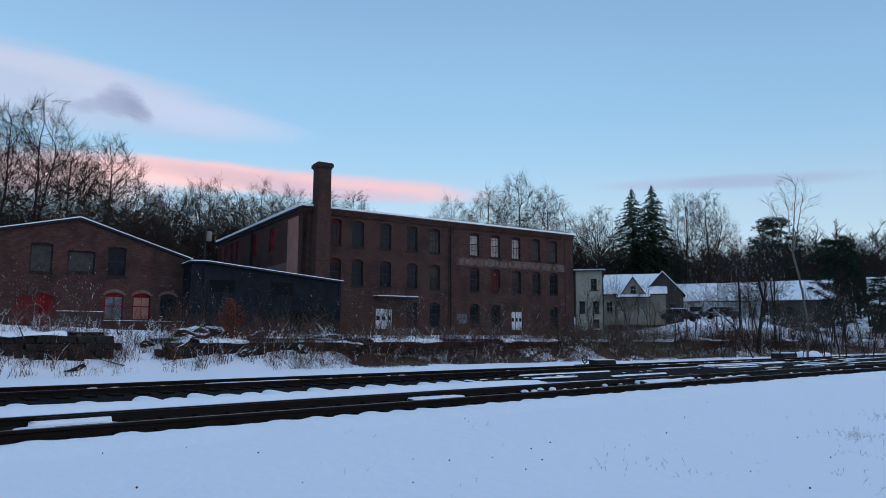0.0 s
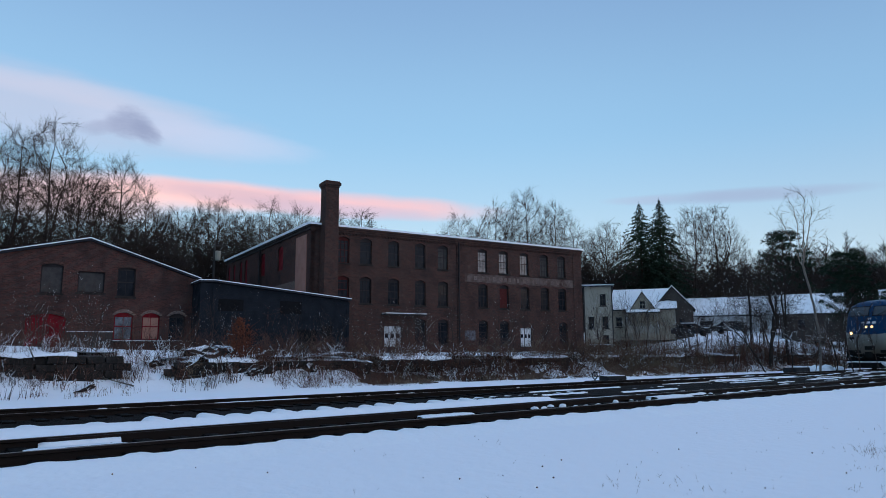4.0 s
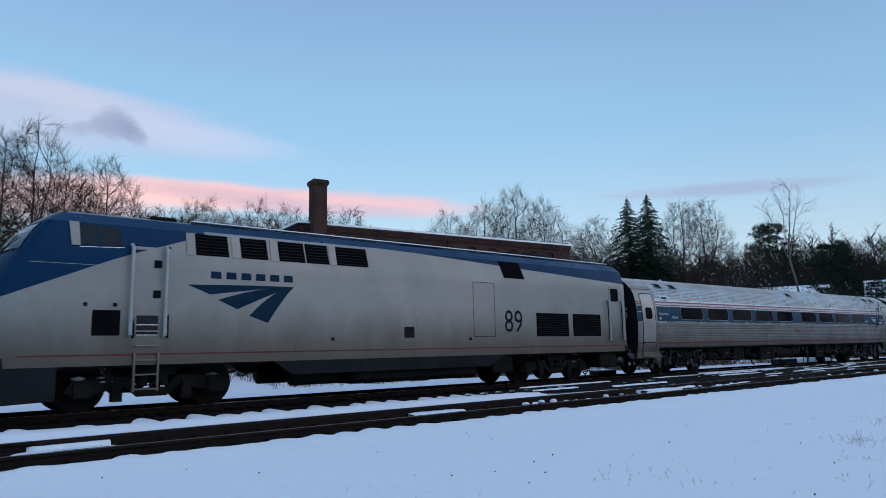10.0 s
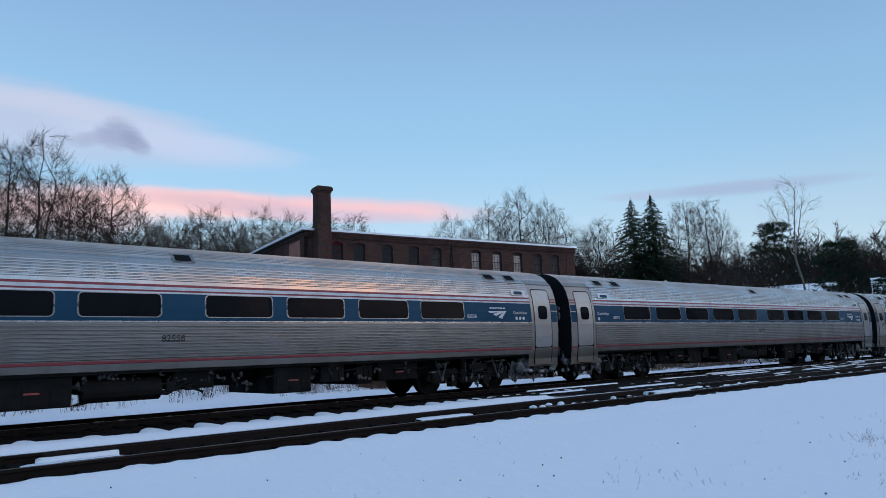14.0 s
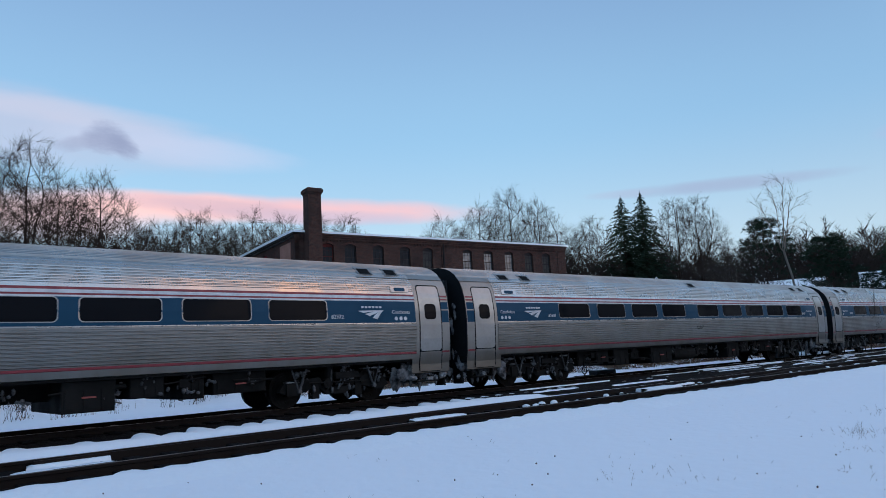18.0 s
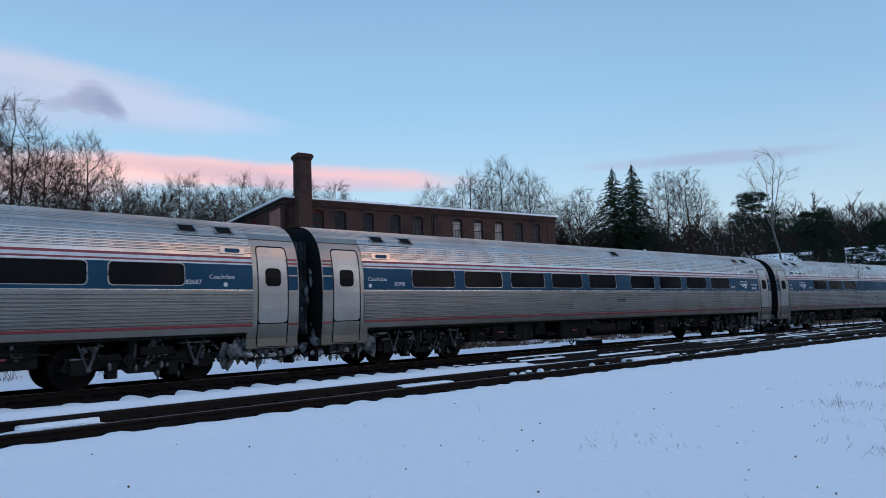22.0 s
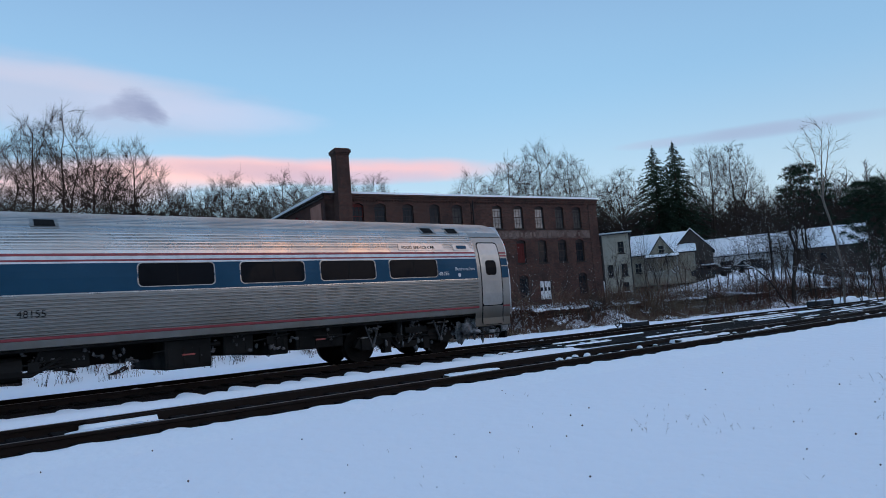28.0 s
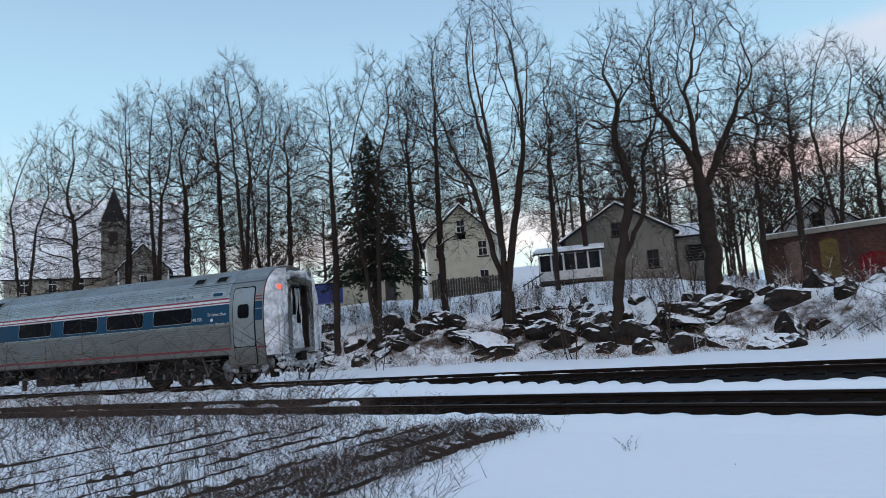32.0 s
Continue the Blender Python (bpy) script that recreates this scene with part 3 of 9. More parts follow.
    for i in range(46):
        mound(rnd.uniform(26, 70), FAR + rnd.uniform(-0.6, 0.6), rnd.uniform(0.2, 0.9), 0.14, 0.10, -0.13)
    for i in range(40):
        mound(rnd.uniform(-30, -6), FAR + rnd.uniform(-0.5, 0.6), rnd.uniform(0.1, 0.5), 0.1, 0.09, -0.13)
        mound(rnd.uniform(-34, -10), NEAR + rnd.uniform(-0.6, 0.6), rnd.uniform(0.1, 0.6), 0.12, 0.10, -0.13)
    me = bpy.data.meshes.new("snow_edge")
    me.from_pydata(verts, [], faces)
    me.materials.append(SNOW)
    me.shade_smooth()
    tagged(new("snow_edge", me), "lumpy scalloped snow along the tie ends", "snow", kind="stuff")


snow_edges()


def strip_along(name, q0, q1, s0, s1, z0, z1, label, parent=None):
    """A thin ragged sheet of snow lying along the track."""
    bm = bmesh.new()
    rnd = random.Random(int(abs(s0 * 10 + q0)))
    n = 14
    lo, hi = [], []
    for i in range(n + 1):
        s = s0 + (s1 - s0) * i / n
        e = 0.3 if i in (0, n) else 0.0
        a, b = q0 + rnd.uniform(-0.04, 0.06) + e * (q1 - q0), q1 + rnd.uniform(-0.06, 0.04) - e * (q1 - q0)
        r = []
        for q, z in ((a, z0), (a + 0.05, z1), (b - 0.05, z1 + 0.01), (b, z0)):
            x, y, h = line(s, q)
            r.append(bm.verts.new((x, y, z)))
        lo.append(r)
    for a, b in zip(lo, lo[1:]):
        for k in range(3):
            bm.faces.new((a[k], a[k + 1], b[k + 1], b[k]))
    bmesh.ops.recalc_face_normals(bm, faces=bm.faces)
    return tagged(link(name, bm, SNOW, None, smooth=True), label, "snow patch", "snow patches on the track")


strip_along("snow_patch", 9.72, 10.3, 1.62, 2.85, -0.13, -0.065, "long flat snow patch lying between the near rails")
strip_along("snow_patch", 10.62, 10.9, 1.9, 2.95, -0.13, -0.06, "narrow snow patch lying beside the rail")
strip_along("snow_patch", 9.95, 10.5, 8.0, 9.3, -0.13, -0.05, "short snow patch lying between the near rails")
strip_along("snow_patch", 16.2, 16.5, 6.5, 9.0, -0.12, -0.03, "thin snow streak lying between the far rails")
strip_along("snow_patch", 9.9, 10.6, 15.5, 17.0, -0.12, -0.02, "snow patch at the end of the points")


def crossover():
    """A turnout that leads from the near track over to the far one."""
    tr = thing("turnout", Matrix(), "turnout rails crossing from the near track to the far track", "turnout", kind="structure")
    for d in (-0.7525, 0.7525):
        bm = bmesh.new()
        prev = None
        for i in range(41):
            t = i / 40
            s = 14 + 42 * t
            q = NEAR + d + (FAR - NEAR) * smooth(0, 1, t)
            x, y, h = line(s, q)
            ring = [bm.verts.new((x - math.sin(h) * a, y + math.cos(h) * a, z)) for a, z in ((-0.035, -0.14), (0.035, -0.14), (0.035, -0.006), (-0.035, -0.006))]
            if prev:
                for k in range(4):
                    bm.faces.new((prev[k], ring[k], ring[(k + 1) % 4], prev[(k + 1) % 4]))
            prev = ring
        bmesh.ops.recalc_face_normals(bm, faces=bm.faces)
        part("rail", bm, RAIL, tr)
    bm = bmesh.new()
    prev = None
    for i in range(61):
        t = i / 60
        s, q = 15 + 40 * t, NEAR + (FAR - NEAR) * smooth(0, 1, t)
        ring = []
        for dq, z in ((-1.2, -0.16), (-1.05, -0.085), (1.05, -0.085), (1.2, -0.16)):
            x, y, h = line(s, q + dq + 0.06 * noise.noise((s * 1.5, dq, 0)))
            ring.append(bm.verts.new((x, y, z)))
        if prev:
            for k in range(3):
                bm.faces.new((prev[k], prev[k + 1], ring[k + 1], ring[k]))
        prev = ring
    bmesh.ops.recalc_face_normals(bm, faces=bm.faces)
    part("ballast", bm, BALLAST, tr, "dark ballast of the turnout")
    bm = bmesh.new()
    prev = None
    for i in range(120):
        s = 12.2 + i * 0.36
        w = smooth(0, 14, i) * (1 - smooth(104, 119, i))
        ring = []
        for v, z in ((-1.0, -0.09), (-0.9, -0.05), (0.0, -0.045), (0.9, -0.05), (1.0, -0.09)):
            x, y, h = line(s, (NEAR + FAR) / 2 + v * 1.75 * w + 0.22 * w * noise.noise((s * 1.3, v, 2.0)))
            ring.append(bm.verts.new((x, y, z)))
        if prev:
            for k in range(4):
                bm.faces.new((prev[k], ring[k], ring[k + 1], prev[k + 1]))
        prev = ring
    part("ballast_between", bm, BALLAST, tr, "bare dark ballast between the tracks")
    for q in (NEAR - 0.6, NEAR + 0.62):
        ribbon("guard_rail", [(-0.03, -0.14), (0.03, -0.14), (0.03, -0.01), (-0.03, -0.01)], q, 2.0, 30.0, 2.0, RAIL, tr)


crossover()
rs = random.Random(17)
for i in range(26):
    s = rs.uniform(13.5, 46)
    q, w = NEAR + rs.uniform(1.3, 4.9), rs.uniform(0.10, 0.26)
    strip_along("snow_patch", q, q + w, s, s + rs.uniform(1.0, 4.5), -0.06, -0.025, "thin snow streak lying on the ballast at the points")


def switch_stand():
    x, y, h = line(24.4, FAR + 2.1)
    sw = thing("switch_stand", Matrix.Translation((x, y, -0.16)) @ Matrix.Rotation(h, 4, "Z"), "low dark switch machine with a ring handle beside the track", "switch machine")
    part("motor_case", bevelled(boxes((-0.2, 1.1, -0.25, 0.25, 0.08, 0.27)), 0.04), DARKSTUFF, sw)
    part("base_tie", boxes((-0.9, 1.3, -0.45, -0.2, 0.0, 0.09), (-0.9, 1.3, 0.2, 0.45, 0.0, 0.09)), TIE, sw)
    bm = bmesh.new()
    tube(bm, [(-0.75 + 0.15 * math.cos(a), 0, 0.32 + 0.15 * math.sin(a)) for a in [k * math.pi / 6 for k in range(13)]], 0.025, 6, False)
    rod(bm, (-0.75, 0, 0.0), (-0.75, 0, 0.18), 0.03)
    rod(bm, (-0.6, 0, 0.3), (0, 0, 0.25), 0.02)
    part("handle_ring", bm, DARKSTUFF, sw)
    part("snow", bevelled(boxes((-0.15, 1.05, -0.2, 0.2, 0.272, 0.30)), 0.012), SNOW, sw)
    x, y, h = line(44.0, FAR + 3.2)
    bx = thing("relay_case", Matrix.Translation((x, y, -0.16)) @ Matrix.Rotation(h, 4, "Z"), "low dark equipment case under snow beside the track", "equipment case")
    part("case", bevelled(boxes((-1.2, 0.6, -0.4, 0.4, 0.0, 0.30)), 0.04), DARKSTUFF, bx)
    part("snow", bevelled(boxes((-1.0, 0.5, -0.38, 0.38, 0.302, 0.36)), 0.025), SNOW, bx)
    bm = bmesh.new()
    rnd = random.Random(9)
    for i in range(24):
        lump(bm, (rnd.uniform(0.9, 5.2), rnd.uniform(-0.5, 0.6), 0.05), rnd.uniform(0.3, 0.7), rnd.uniform(0.3, 0.6), rnd.uniform(0.14, 0.34), rnd, 2)
    pile = link("snow_pile", bm, SNOW, None, smooth=True)
    pile.matrix_basis = bx.matrix_basis.copy()
    tagged(pile, "heap of ploughed snow beside the track", "snow pile", kind="stuff")


switch_stand()
lay_ties(far_track, FAR, -42.0, 215)
lay_ties(near_track, NEAR, -42.0, 215)

# ---- buildings ----
def arc(x0, x1, z, rise, n=6):
    """Points of a segmental arch from (x0, z) over the middle to (x1, z)."""
    return [(x0 + (x1 - x0) * i / n, z + rise * (1 - (2 * i / n - 1) ** 2)) for i in range(n + 1)]


def wall_mesh(x0, x1, z0, z1, holes, th=0.35, top=None):
    """A wall in the x-z plane, outer face at y = 0, with openings (x0, x1, z0, z1, rise) through it. top: outline points above z1."""
    bm = bmesh.new()
    xs = sorted({x0, x1, *[v for h in holes for v in h[:2]]})
    zs = sorted({z0, z1, *[v for h in holes for v in h[2:4] if v < z1]})
    for i in range(len(zs) - 1):
        a, c = zs[i], zs[i + 1]
        if c > z1 + 1e-6:
            continue
        run = None
        for j in range(len(xs)):
            solid = False
            if j < len(xs) - 1:
                mx, mz = (xs[j] + xs[j + 1]) / 2, (a + c) / 2
                solid = not any(h[0] < mx < h[1] and h[2] < mz < h[3] for h in holes)
            if solid and run is None:
                run = xs[j]
            if not solid and run is not None:
                for y, flip in ((0, False), (th, True)):
                    q = [bm.verts.new(p) for p in ((run, y, a), (xs[j], y, a), (xs[j], y, c), (run, y, c))]
                    bm.faces.new(q[::-1] if flip else q)
                run = None
    for hx0, hx1, hz0, hz1, rise in holes:
        for p, q in (((hx0, hz0), (hx0, hz1)), ((hx1, hz1), (hx1, hz0)), ((hx1, hz0), (hx0, hz0)), ((hx0, hz1), (hx1, hz1))):
            v = [bm.verts.new(c) for c in ((p[0], 0, p[1]), (p[0], th, p[1]), (q[0], th, q[1]), (q[0], 0, q[1]))]
            bm.faces.new(v)
        if rise:
            pts = arc(hx0, hx1, hz1 - rise, rise)
            k = len(pts) // 2
            prism(bm, [(hx0, hz1)] + pts[:k + 1], th * 0.98, off=0.0)
            prism(bm, [(hx1, hz1)] + pts[k:][::-1], th * 0.98, off=0.0)
    for xa in (x0, x1):
        v = [bm.verts.new(c) for c in ((xa, 0, z0), (xa, th, z0), (xa, th, z1), (xa, 0, z1))]
        bm.faces.new(v)
    if top:
        tx, tz = [p[0] for p in top], [p[1] for p in top]
        def line_at(x):
            for a, b, c, d in zip(tx, tx[1:], tz, tz[1:]):
                if x <= b:
                    return c + (d - c) * (x - a) / (b - a)
            return tz[-1]
        cols = sorted({x0, x1, *tx, *[v for h in holes if h[3] > z1 for v in h[:2]]})
        for xa, xb in zip(cols, cols[1:]):
            base = max([z1] + [h[3] for h in holes if h[0] < (xa + xb) / 2 < h[1]])
            prism(bm, [(xa, base), (xa, line_at(xa)), (xb, line_at(xb)), (xb, base)], th)
    else:
        v = [bm.verts.new(c) for c in ((x0, 0, z1), (x1, 0, z1), (x1, th, z1), (x0, th, z1))]
        bm.faces.new(v)
    return bm


WINDOW_MESHES = {}


def window(parent, x, z0, w, h, rise=0.0, style="sash", frame=DARKTRIM, pane=WINGLASS, depth=0.16, m=None, sill=True, panes=(3, 4), snowy=False, label=""):
    """A recessed sash window: frame with glazing bars, its pane, its sill; the outer face of the wall is y = 0."""
    key = (round(w, 2), round(h, 2), rise, style, frame.name, pane.name, depth, sill, panes, snowy)
    if key not in WINDOW_MESHES:
        bm = bmesh.new()
        t = 0.07
        box(bm, -w / 2, -w / 2 + t, depth, depth + 0.09, 0, h)
        box(bm, w / 2 - t, w / 2, depth, depth + 0.09, 0, h)
        box(bm, -w / 2 + t, w / 2 - t, depth, depth + 0.09, 0, t)
        if rise:
            pts = arc(-w / 2, w / 2, h - rise, rise)
            prism(bm, pts + [(w / 2, h - rise - 0.1), (-w / 2, h - rise - 0.1)], 0.09, off=depth)
        else:
            box(bm, -w / 2 + t, w / 2 - t, depth, depth + 0.09, h - t, h)
        if style == "sash":
            box(bm, -w / 2 + t, w / 2 - t, depth + 0.015, depth + 0.08, h * 0.5 - 0.035, h * 0.5 + 0.035)
            nx, nz = panes
            for i in range(1, nx):
                xx = -w / 2 + w * i / nx
                box(bm, xx - 0.014, xx + 0.014, depth + 0.03, depth + 0.065, t, h - t)
            for i in range(1, nz):
                zz = h * i / nz
                box(bm, -w / 2 + t, w / 2 - t, depth + 0.03, depth + 0.065, zz - 0.014, zz + 0.014)
        fr = link("window", bm, frame)
        gl = link("pane", boxes((-w / 2 + 0.02, w / 2 - 0.02, depth + 0.045, depth + 0.055, 0.02, h - 0.02)), pane, fr)
        if style == "board":
            nb = max(3, round(w / 0.24))
            for i in range(nb):
                xa = -w / 2 + 0.075 + (w - 0.15) * i / nb
                dy = 0.006 * ((i * 7) % 3)
                link("board", boxes((xa, xa + (w - 0.15) / nb - 0.018, depth + 0.012 + dy, depth + 0.04, 0.075, h - 0.08 - rise)), pane, fr)
        if sill:
            link("sill", boxes((-w / 2 - 0.1, w / 2 + 0.1, -0.06, depth, -0.12, 0.0)), STONE, fr)
        if snowy:
            link("snow", bevelled(boxes((-w / 2 - 0.08, w / 2 + 0.08, -0.055, depth - 0.02, 0.0, 0.05)), 0.015), SNOW, fr)
        WINDOW_MESHES[key] = fr
        out = fr
    else:
        src = WINDOW_MESHES[key]
        out = again("window", src, parent, Matrix())
        for ch in src.children:
            again(ch.name.split(".")[0], ch, out, Matrix())
    out.parent = parent
    out.matrix_basis = (m or Matrix()) @ Matrix.Translation((x, 0, z0))
    if label:
        out["label"] = label
    return out


def arch_course(parent, x, z1, w, rise, mat, m=None):
    """The ring of bricks over an opening, a little proud."""
    bm = bmesh.new()
    lo, hi = arc(-w / 2 - 0.02, w / 2 + 0.02, -rise, rise), arc(-w / 2 - 0.16, w / 2 + 0.16, -rise + 0.06, rise + 0.16)
    prism(bm, lo + hi[::-1], 0.03, off=-0.022)
    o = part("arch", bm, mat, parent)
    o.matrix_basis = (m or Matrix()) @ Matrix.Translation((x, 0, z1))
    return o


def slab_door(parent, x0, x1, z0, z1, mat, rise=0.0, panels=2, lights=0, m=None, depth=0.12, label=""):
    bm = bmesh.new()
    w, h = x1 - x0, z1 - z0
    if rise:
        prism(bm, [(0, 0), (w, 0)] + arc(0, w, h - rise, rise)[::-1], 0.06, off=depth)
    else:
        box(bm, 0, w, depth, depth + 0.06, 0, h)
    o = part("door", bm, mat, parent, label)
    o.matrix_basis = (m or Matrix()) @ Matrix.Translation((x0, 0, z0))
    for i in range(panels):
        a = w * i / panels
        for k in range(3):
            part("panel", boxes((a + 0.08, a + w / panels - 0.08, depth - 0.02, depth, 0.12 + k * (h - rise) * 0.31, 0.12 + (k + 0.8) * (h - rise) * 0.31)), mat, o)
    if lights:
        for i in range(lights):
            a = w * (i + 0.5) / lights
            part("pane", boxes((a - w * 0.3 / lights, a + w * 0.3 / lights, depth - 0.03, depth - 0.022, h * 0.62, h * 0.76)), WINGLASS, o)
    return o


def snow_cap(parent, pts, depth, thick=0.1, name="snow"):
    """Snow lying on a sloping or level edge given by outline points (x, z), from the outer face inwards."""
    bm = bmesh.new()
    up = [(x, z + thick) for x, z in pts]
    prism(bm, pts + up[::-1], depth, off=-0.3)
    return part(name, bm, SNOW, parent)


TURN = 32.6
DARKRED = material("dull_red_board", (0.09, 0.02, 0.018), 0.8)
# -- the mill --
mill = thing("brick_mill", pose(0.75, 62, 0, 0, 0, TURN), "old three-storey brick mill with arched windows, snow along its roof", "mill")
W1 = [-9.4, -6.75, -4.1, -1.74, 2.63, 5.08, 7.6, 10.1, 12.37]
holes, wins = [], []
WW, WR = 1.06, 0.22
for zi, (z0, z1) in enumerate(((8.6, 10.82), (5.3, 7.53), (1.95, 4.15))):
    for x in ([-11.45] if zi < 2 else []) + W1:
        if zi == 2 and x in (-9.4, -6.75, 7.6, 10.1):
            continue
        holes.append((x - WW / 2, x + WW / 2, z0, z1, WR))
        wins.append((zi, x, z0, z1))
holes.append((-7.62, -6.0, 0.9, 3.45, 0))
holes.append((6.95, 8.3, 1.05, 3.5, 0))
part("wall", wall_mesh(-14.3, 15.0, 0.6, 11.42, holes), BRICK, mill)
for zi, x, z0, z1 in wins:
    pane = PANEPALE if (zi == 0 and x > 2) else WINGLASS
    st = "sash"
    fr = DARKRED if x in (-11.45,) else DARKTRIM
    if (zi, x) == (1, 5.08):
        pane, fr, st = DARKRED, DARKTRIM, "board"
    if (zi, x) in ((0, 12.37), (0, 10.1)):
        pane = GREYBOARD
    if (zi, x) == (0, -1.74):
        pane = GREYBOARD
    window(mill, x, z0, WW, z1 - z0, WR, st, fr, pane, panes=(3, 4))
    arch_course(mill, x, z1, WW, WR, BRICK_RED)
slab_door(mill, -7.62, -6.0, 0.9, 3.45, WHITEPAINT, panels=1, lights=3, label="white overhead door with a row of small panes")
slab_door(mill, 6.95, 8.3, 1.05, 3.5, WHITEPAINT, panels=1, lights=3, label="white overhead door with a row of small panes")
# faded lettering band, left as plain worn paint
part("painted_band", boxes((0.6, 14.2, -0.006, 0.0, 7.66, 8.42)), PALEBAND, mill, "faded white painted sign band")
rnd = random.Random(5)
xx = 0.9
while xx < 13.6:
    w = rnd.uniform(0.18, 0.42)
    part("sign_letter", boxes((xx, xx + w, -0.010, -0.007, 7.84, 8.24)), BRICK_PALE, mill)
    xx += w + rnd.uniform(0.12, 0.5)
part("pilaster", boxes((-0.28, 0.02, -0.09, -0.002, 0.6, 11.3)), BRICK, mill)
part("pilaster", boxes((13.9, 15.02, -0.05, -0.002, 0.6, 11.2)), BRICK, mill)
part("downpipe", boxes((-0.16, -0.06, -0.2, -0.1, 0.6, 11.2)), DARKTRIM, mill)
part("cornice", boxes((-14.36, 15.06, -0.12, -0.002, 11.1, 11.26), (-14.4, 15.1, -0.2, -0.002, 11.26, 11.42), (-14.45, 15.15, -0.3, 0.4, 11.424, 11.56)), BRICK, mill, "projecting brick cornice")
bm = bmesh.new()
for i in range(98):
    x = -14.2 + i * 0.3
    box(bm, x, x + 0.12, -0.1, -0.002, 10.97, 11.1)
part("dentil_course", bm, BRICK, mill)["kind"] = "stuff"
snow_cap(mill, [(-14.5, 11.565), (15.2, 11.565)], 0.75, 0.16)
side = Matrix.Translation((-14.3, 26.0, 0)) @ Matrix.Rotation(radians(-90), 4, "Z")
# along the side wall x runs from the back corner (0) to the front corner (26)
sh = []
for v in (25.0, 22.9, 20.3, 18.4):
    sh.append((26 - v - 0.5, 26 - v + 0.5, 8.3, 10.9, 0.2))
for v in (12.6, 7.4):
    sh.append((26 - v - 0.85, 26 - v + 0.6, 8.6, 10.8, 0.2))
for v in (12.6, 10.2, 7.4):
    sh.append((26 - v - 0.6, 26 - v + 0.6, 4.9, 7.1, 0.2))
o = part("wall", wall_mesh(0, 26, 0.6, 11.42, sh), BRICK_RED, mill)
o.matrix_basis = side
for a, b, z0, z1, r in sh:
    st = slab_door(mill, a, b, z0, z1, REDPAINT, rise=0.2, panels=2, m=side, label="red boarded shutter")
    st.name = "shutter"
o = part("stucco_strip", boxes((22.6, 25.1, -0.05, -0.002, 0.8, 10.9)), SALMON, mill, "salmon stucco wall strip")
o.matrix_basis = side
o = part("stucco_patch", boxes((12.2, 22.6, -0.02, -0.002, 4.0, 7.3)), BRICK_PALE, mill)
o.matrix_basis = side
o = part("cornice", boxes((-0.1, 26.3, -0.25, 0.4, 11.424, 11.56), (0, 26, -0.12, -0.002, 11.2, 11.42)), DARKTRIM, mill)
o.matrix_basis = side
o = snow_cap(mill, [(-0.1, 11.565), (25.9, 11.565)], 0.75, 0.2)
o.matrix_basis = side
o = part("downpipe", boxes((12.6, 12.75, -0.2, -0.06, 3.0, 11.3)), DARKTRIM, mill)
o.matrix_basis = side
part("wall", boxes((14.65, 15.0, 0.355, 26, 0.6, 11.42), (-13.95, 14.645, 25.65, 26.0, 0.6, 11.42)), BRICK, mill)
part("roof", boxes((-13.94, 14.64, 0.36, 25.6, 11.0, 11.2)), SNOW, mill, "flat snow-covered roof")
part("floor_slab", boxes((-13.94, 14.64, 0.36, 25.6, 4.4, 4.6), (-13.94, 14.64, 0.36, 25.6, 7.9, 8.1), (-13.94, 14.64, 0.36, 25.6, 0.7, 0.85)), GREYBOARD, mill)
# porch roof over the larger door, a ledge with snow
part("canopy", boxes((-7.9, -3.95, -0.9, -0.002, 4.38, 4.48)), DARKTRIM, mill)
part("snow", bevelled(boxes((-7.9, -3.95, -0.9, -0.05, 4.48, 4.56)), 0.02), SNOW, mill)
part("plinth", boxes((-10.0, 15.05, -0.08, -0.003, 0.6, 1.75)), BRICK_RED, mill)
bm = boxes((0.6, 1.7, -0.006, -0.001, 2.3, 3.2))
GRAF = material("grey_scrawl", (0.16, 0.16, 0.18), 0.9, dark=(0.05, 0.035, 0.032), scale=2.6, fine=9.0, amount=1.0)
part("painted_scrawl", bm, GRAF, mill, "illegible pale scrawl on the wall")
# chimney
bm = bmesh.new()
prism(bm, [(-13.62, 0.6), (-12.32, 0.6), (-12.42, 14.62), (-13.52, 14.62)], 1.12, off=-1.125)
part("chimney", bm, BRICK, mill, "square brick chimney stack")
part("chimney_cap", boxes((-13.58, -12.36, -1.19, 0.06, 14.622, 14.76), (-13.66, -12.28, -1.27, 0.14, 14.76, 15.02), (-13.58, -12.36, -1.19, 0.06, 15.02, 15.11)), BRICK, mill)
part("snow", boxes((-13.56, -12.38, -1.17, 0.04, 15.114, 15.14)), SNOW, mill)

# -- gabled workshop --
shop = thing("brick_workshop", pose(-23.7, 44, 0, 0, 0, TURN), "gabled red brick workshop with arched red doors and snowy roof edge", "workshop")
gh = [(-2.66, -1.42, 5.08, 6.98, 0.12), (-0.56, 1.0, 5.2, 6.58, 0), (1.75, 2.86, 5.02, 6.98, 0.1),
      (-3.28, -1.08, 1.0, 3.78, 0.25), (1.72, 2.86, 2.15, 3.97, 0.2), (3.44, 4.54, 2.15, 3.97, 0.2), (5.14, 6.18, 2.15, 3.97, 0.2)]
part("wall", wall_mesh(-7.6, 6.95, 0.4, 6.32, gh, top=[(-7.6, 6.75), (0, 8.6), (6.95, 6.34)]), BRICK_RED, shop)
KINDS = (("board", DARKTRIM, GREYBOARD), ("board", DARKTRIM, GREYBOARD), ("sash", DARKTRIM, WINGLASS), None, ("sash", REDPAINT, PANEPALE),
         ("sash", REDPAINT, SALMON), ("sash", DARKTRIM, WINGLASS))
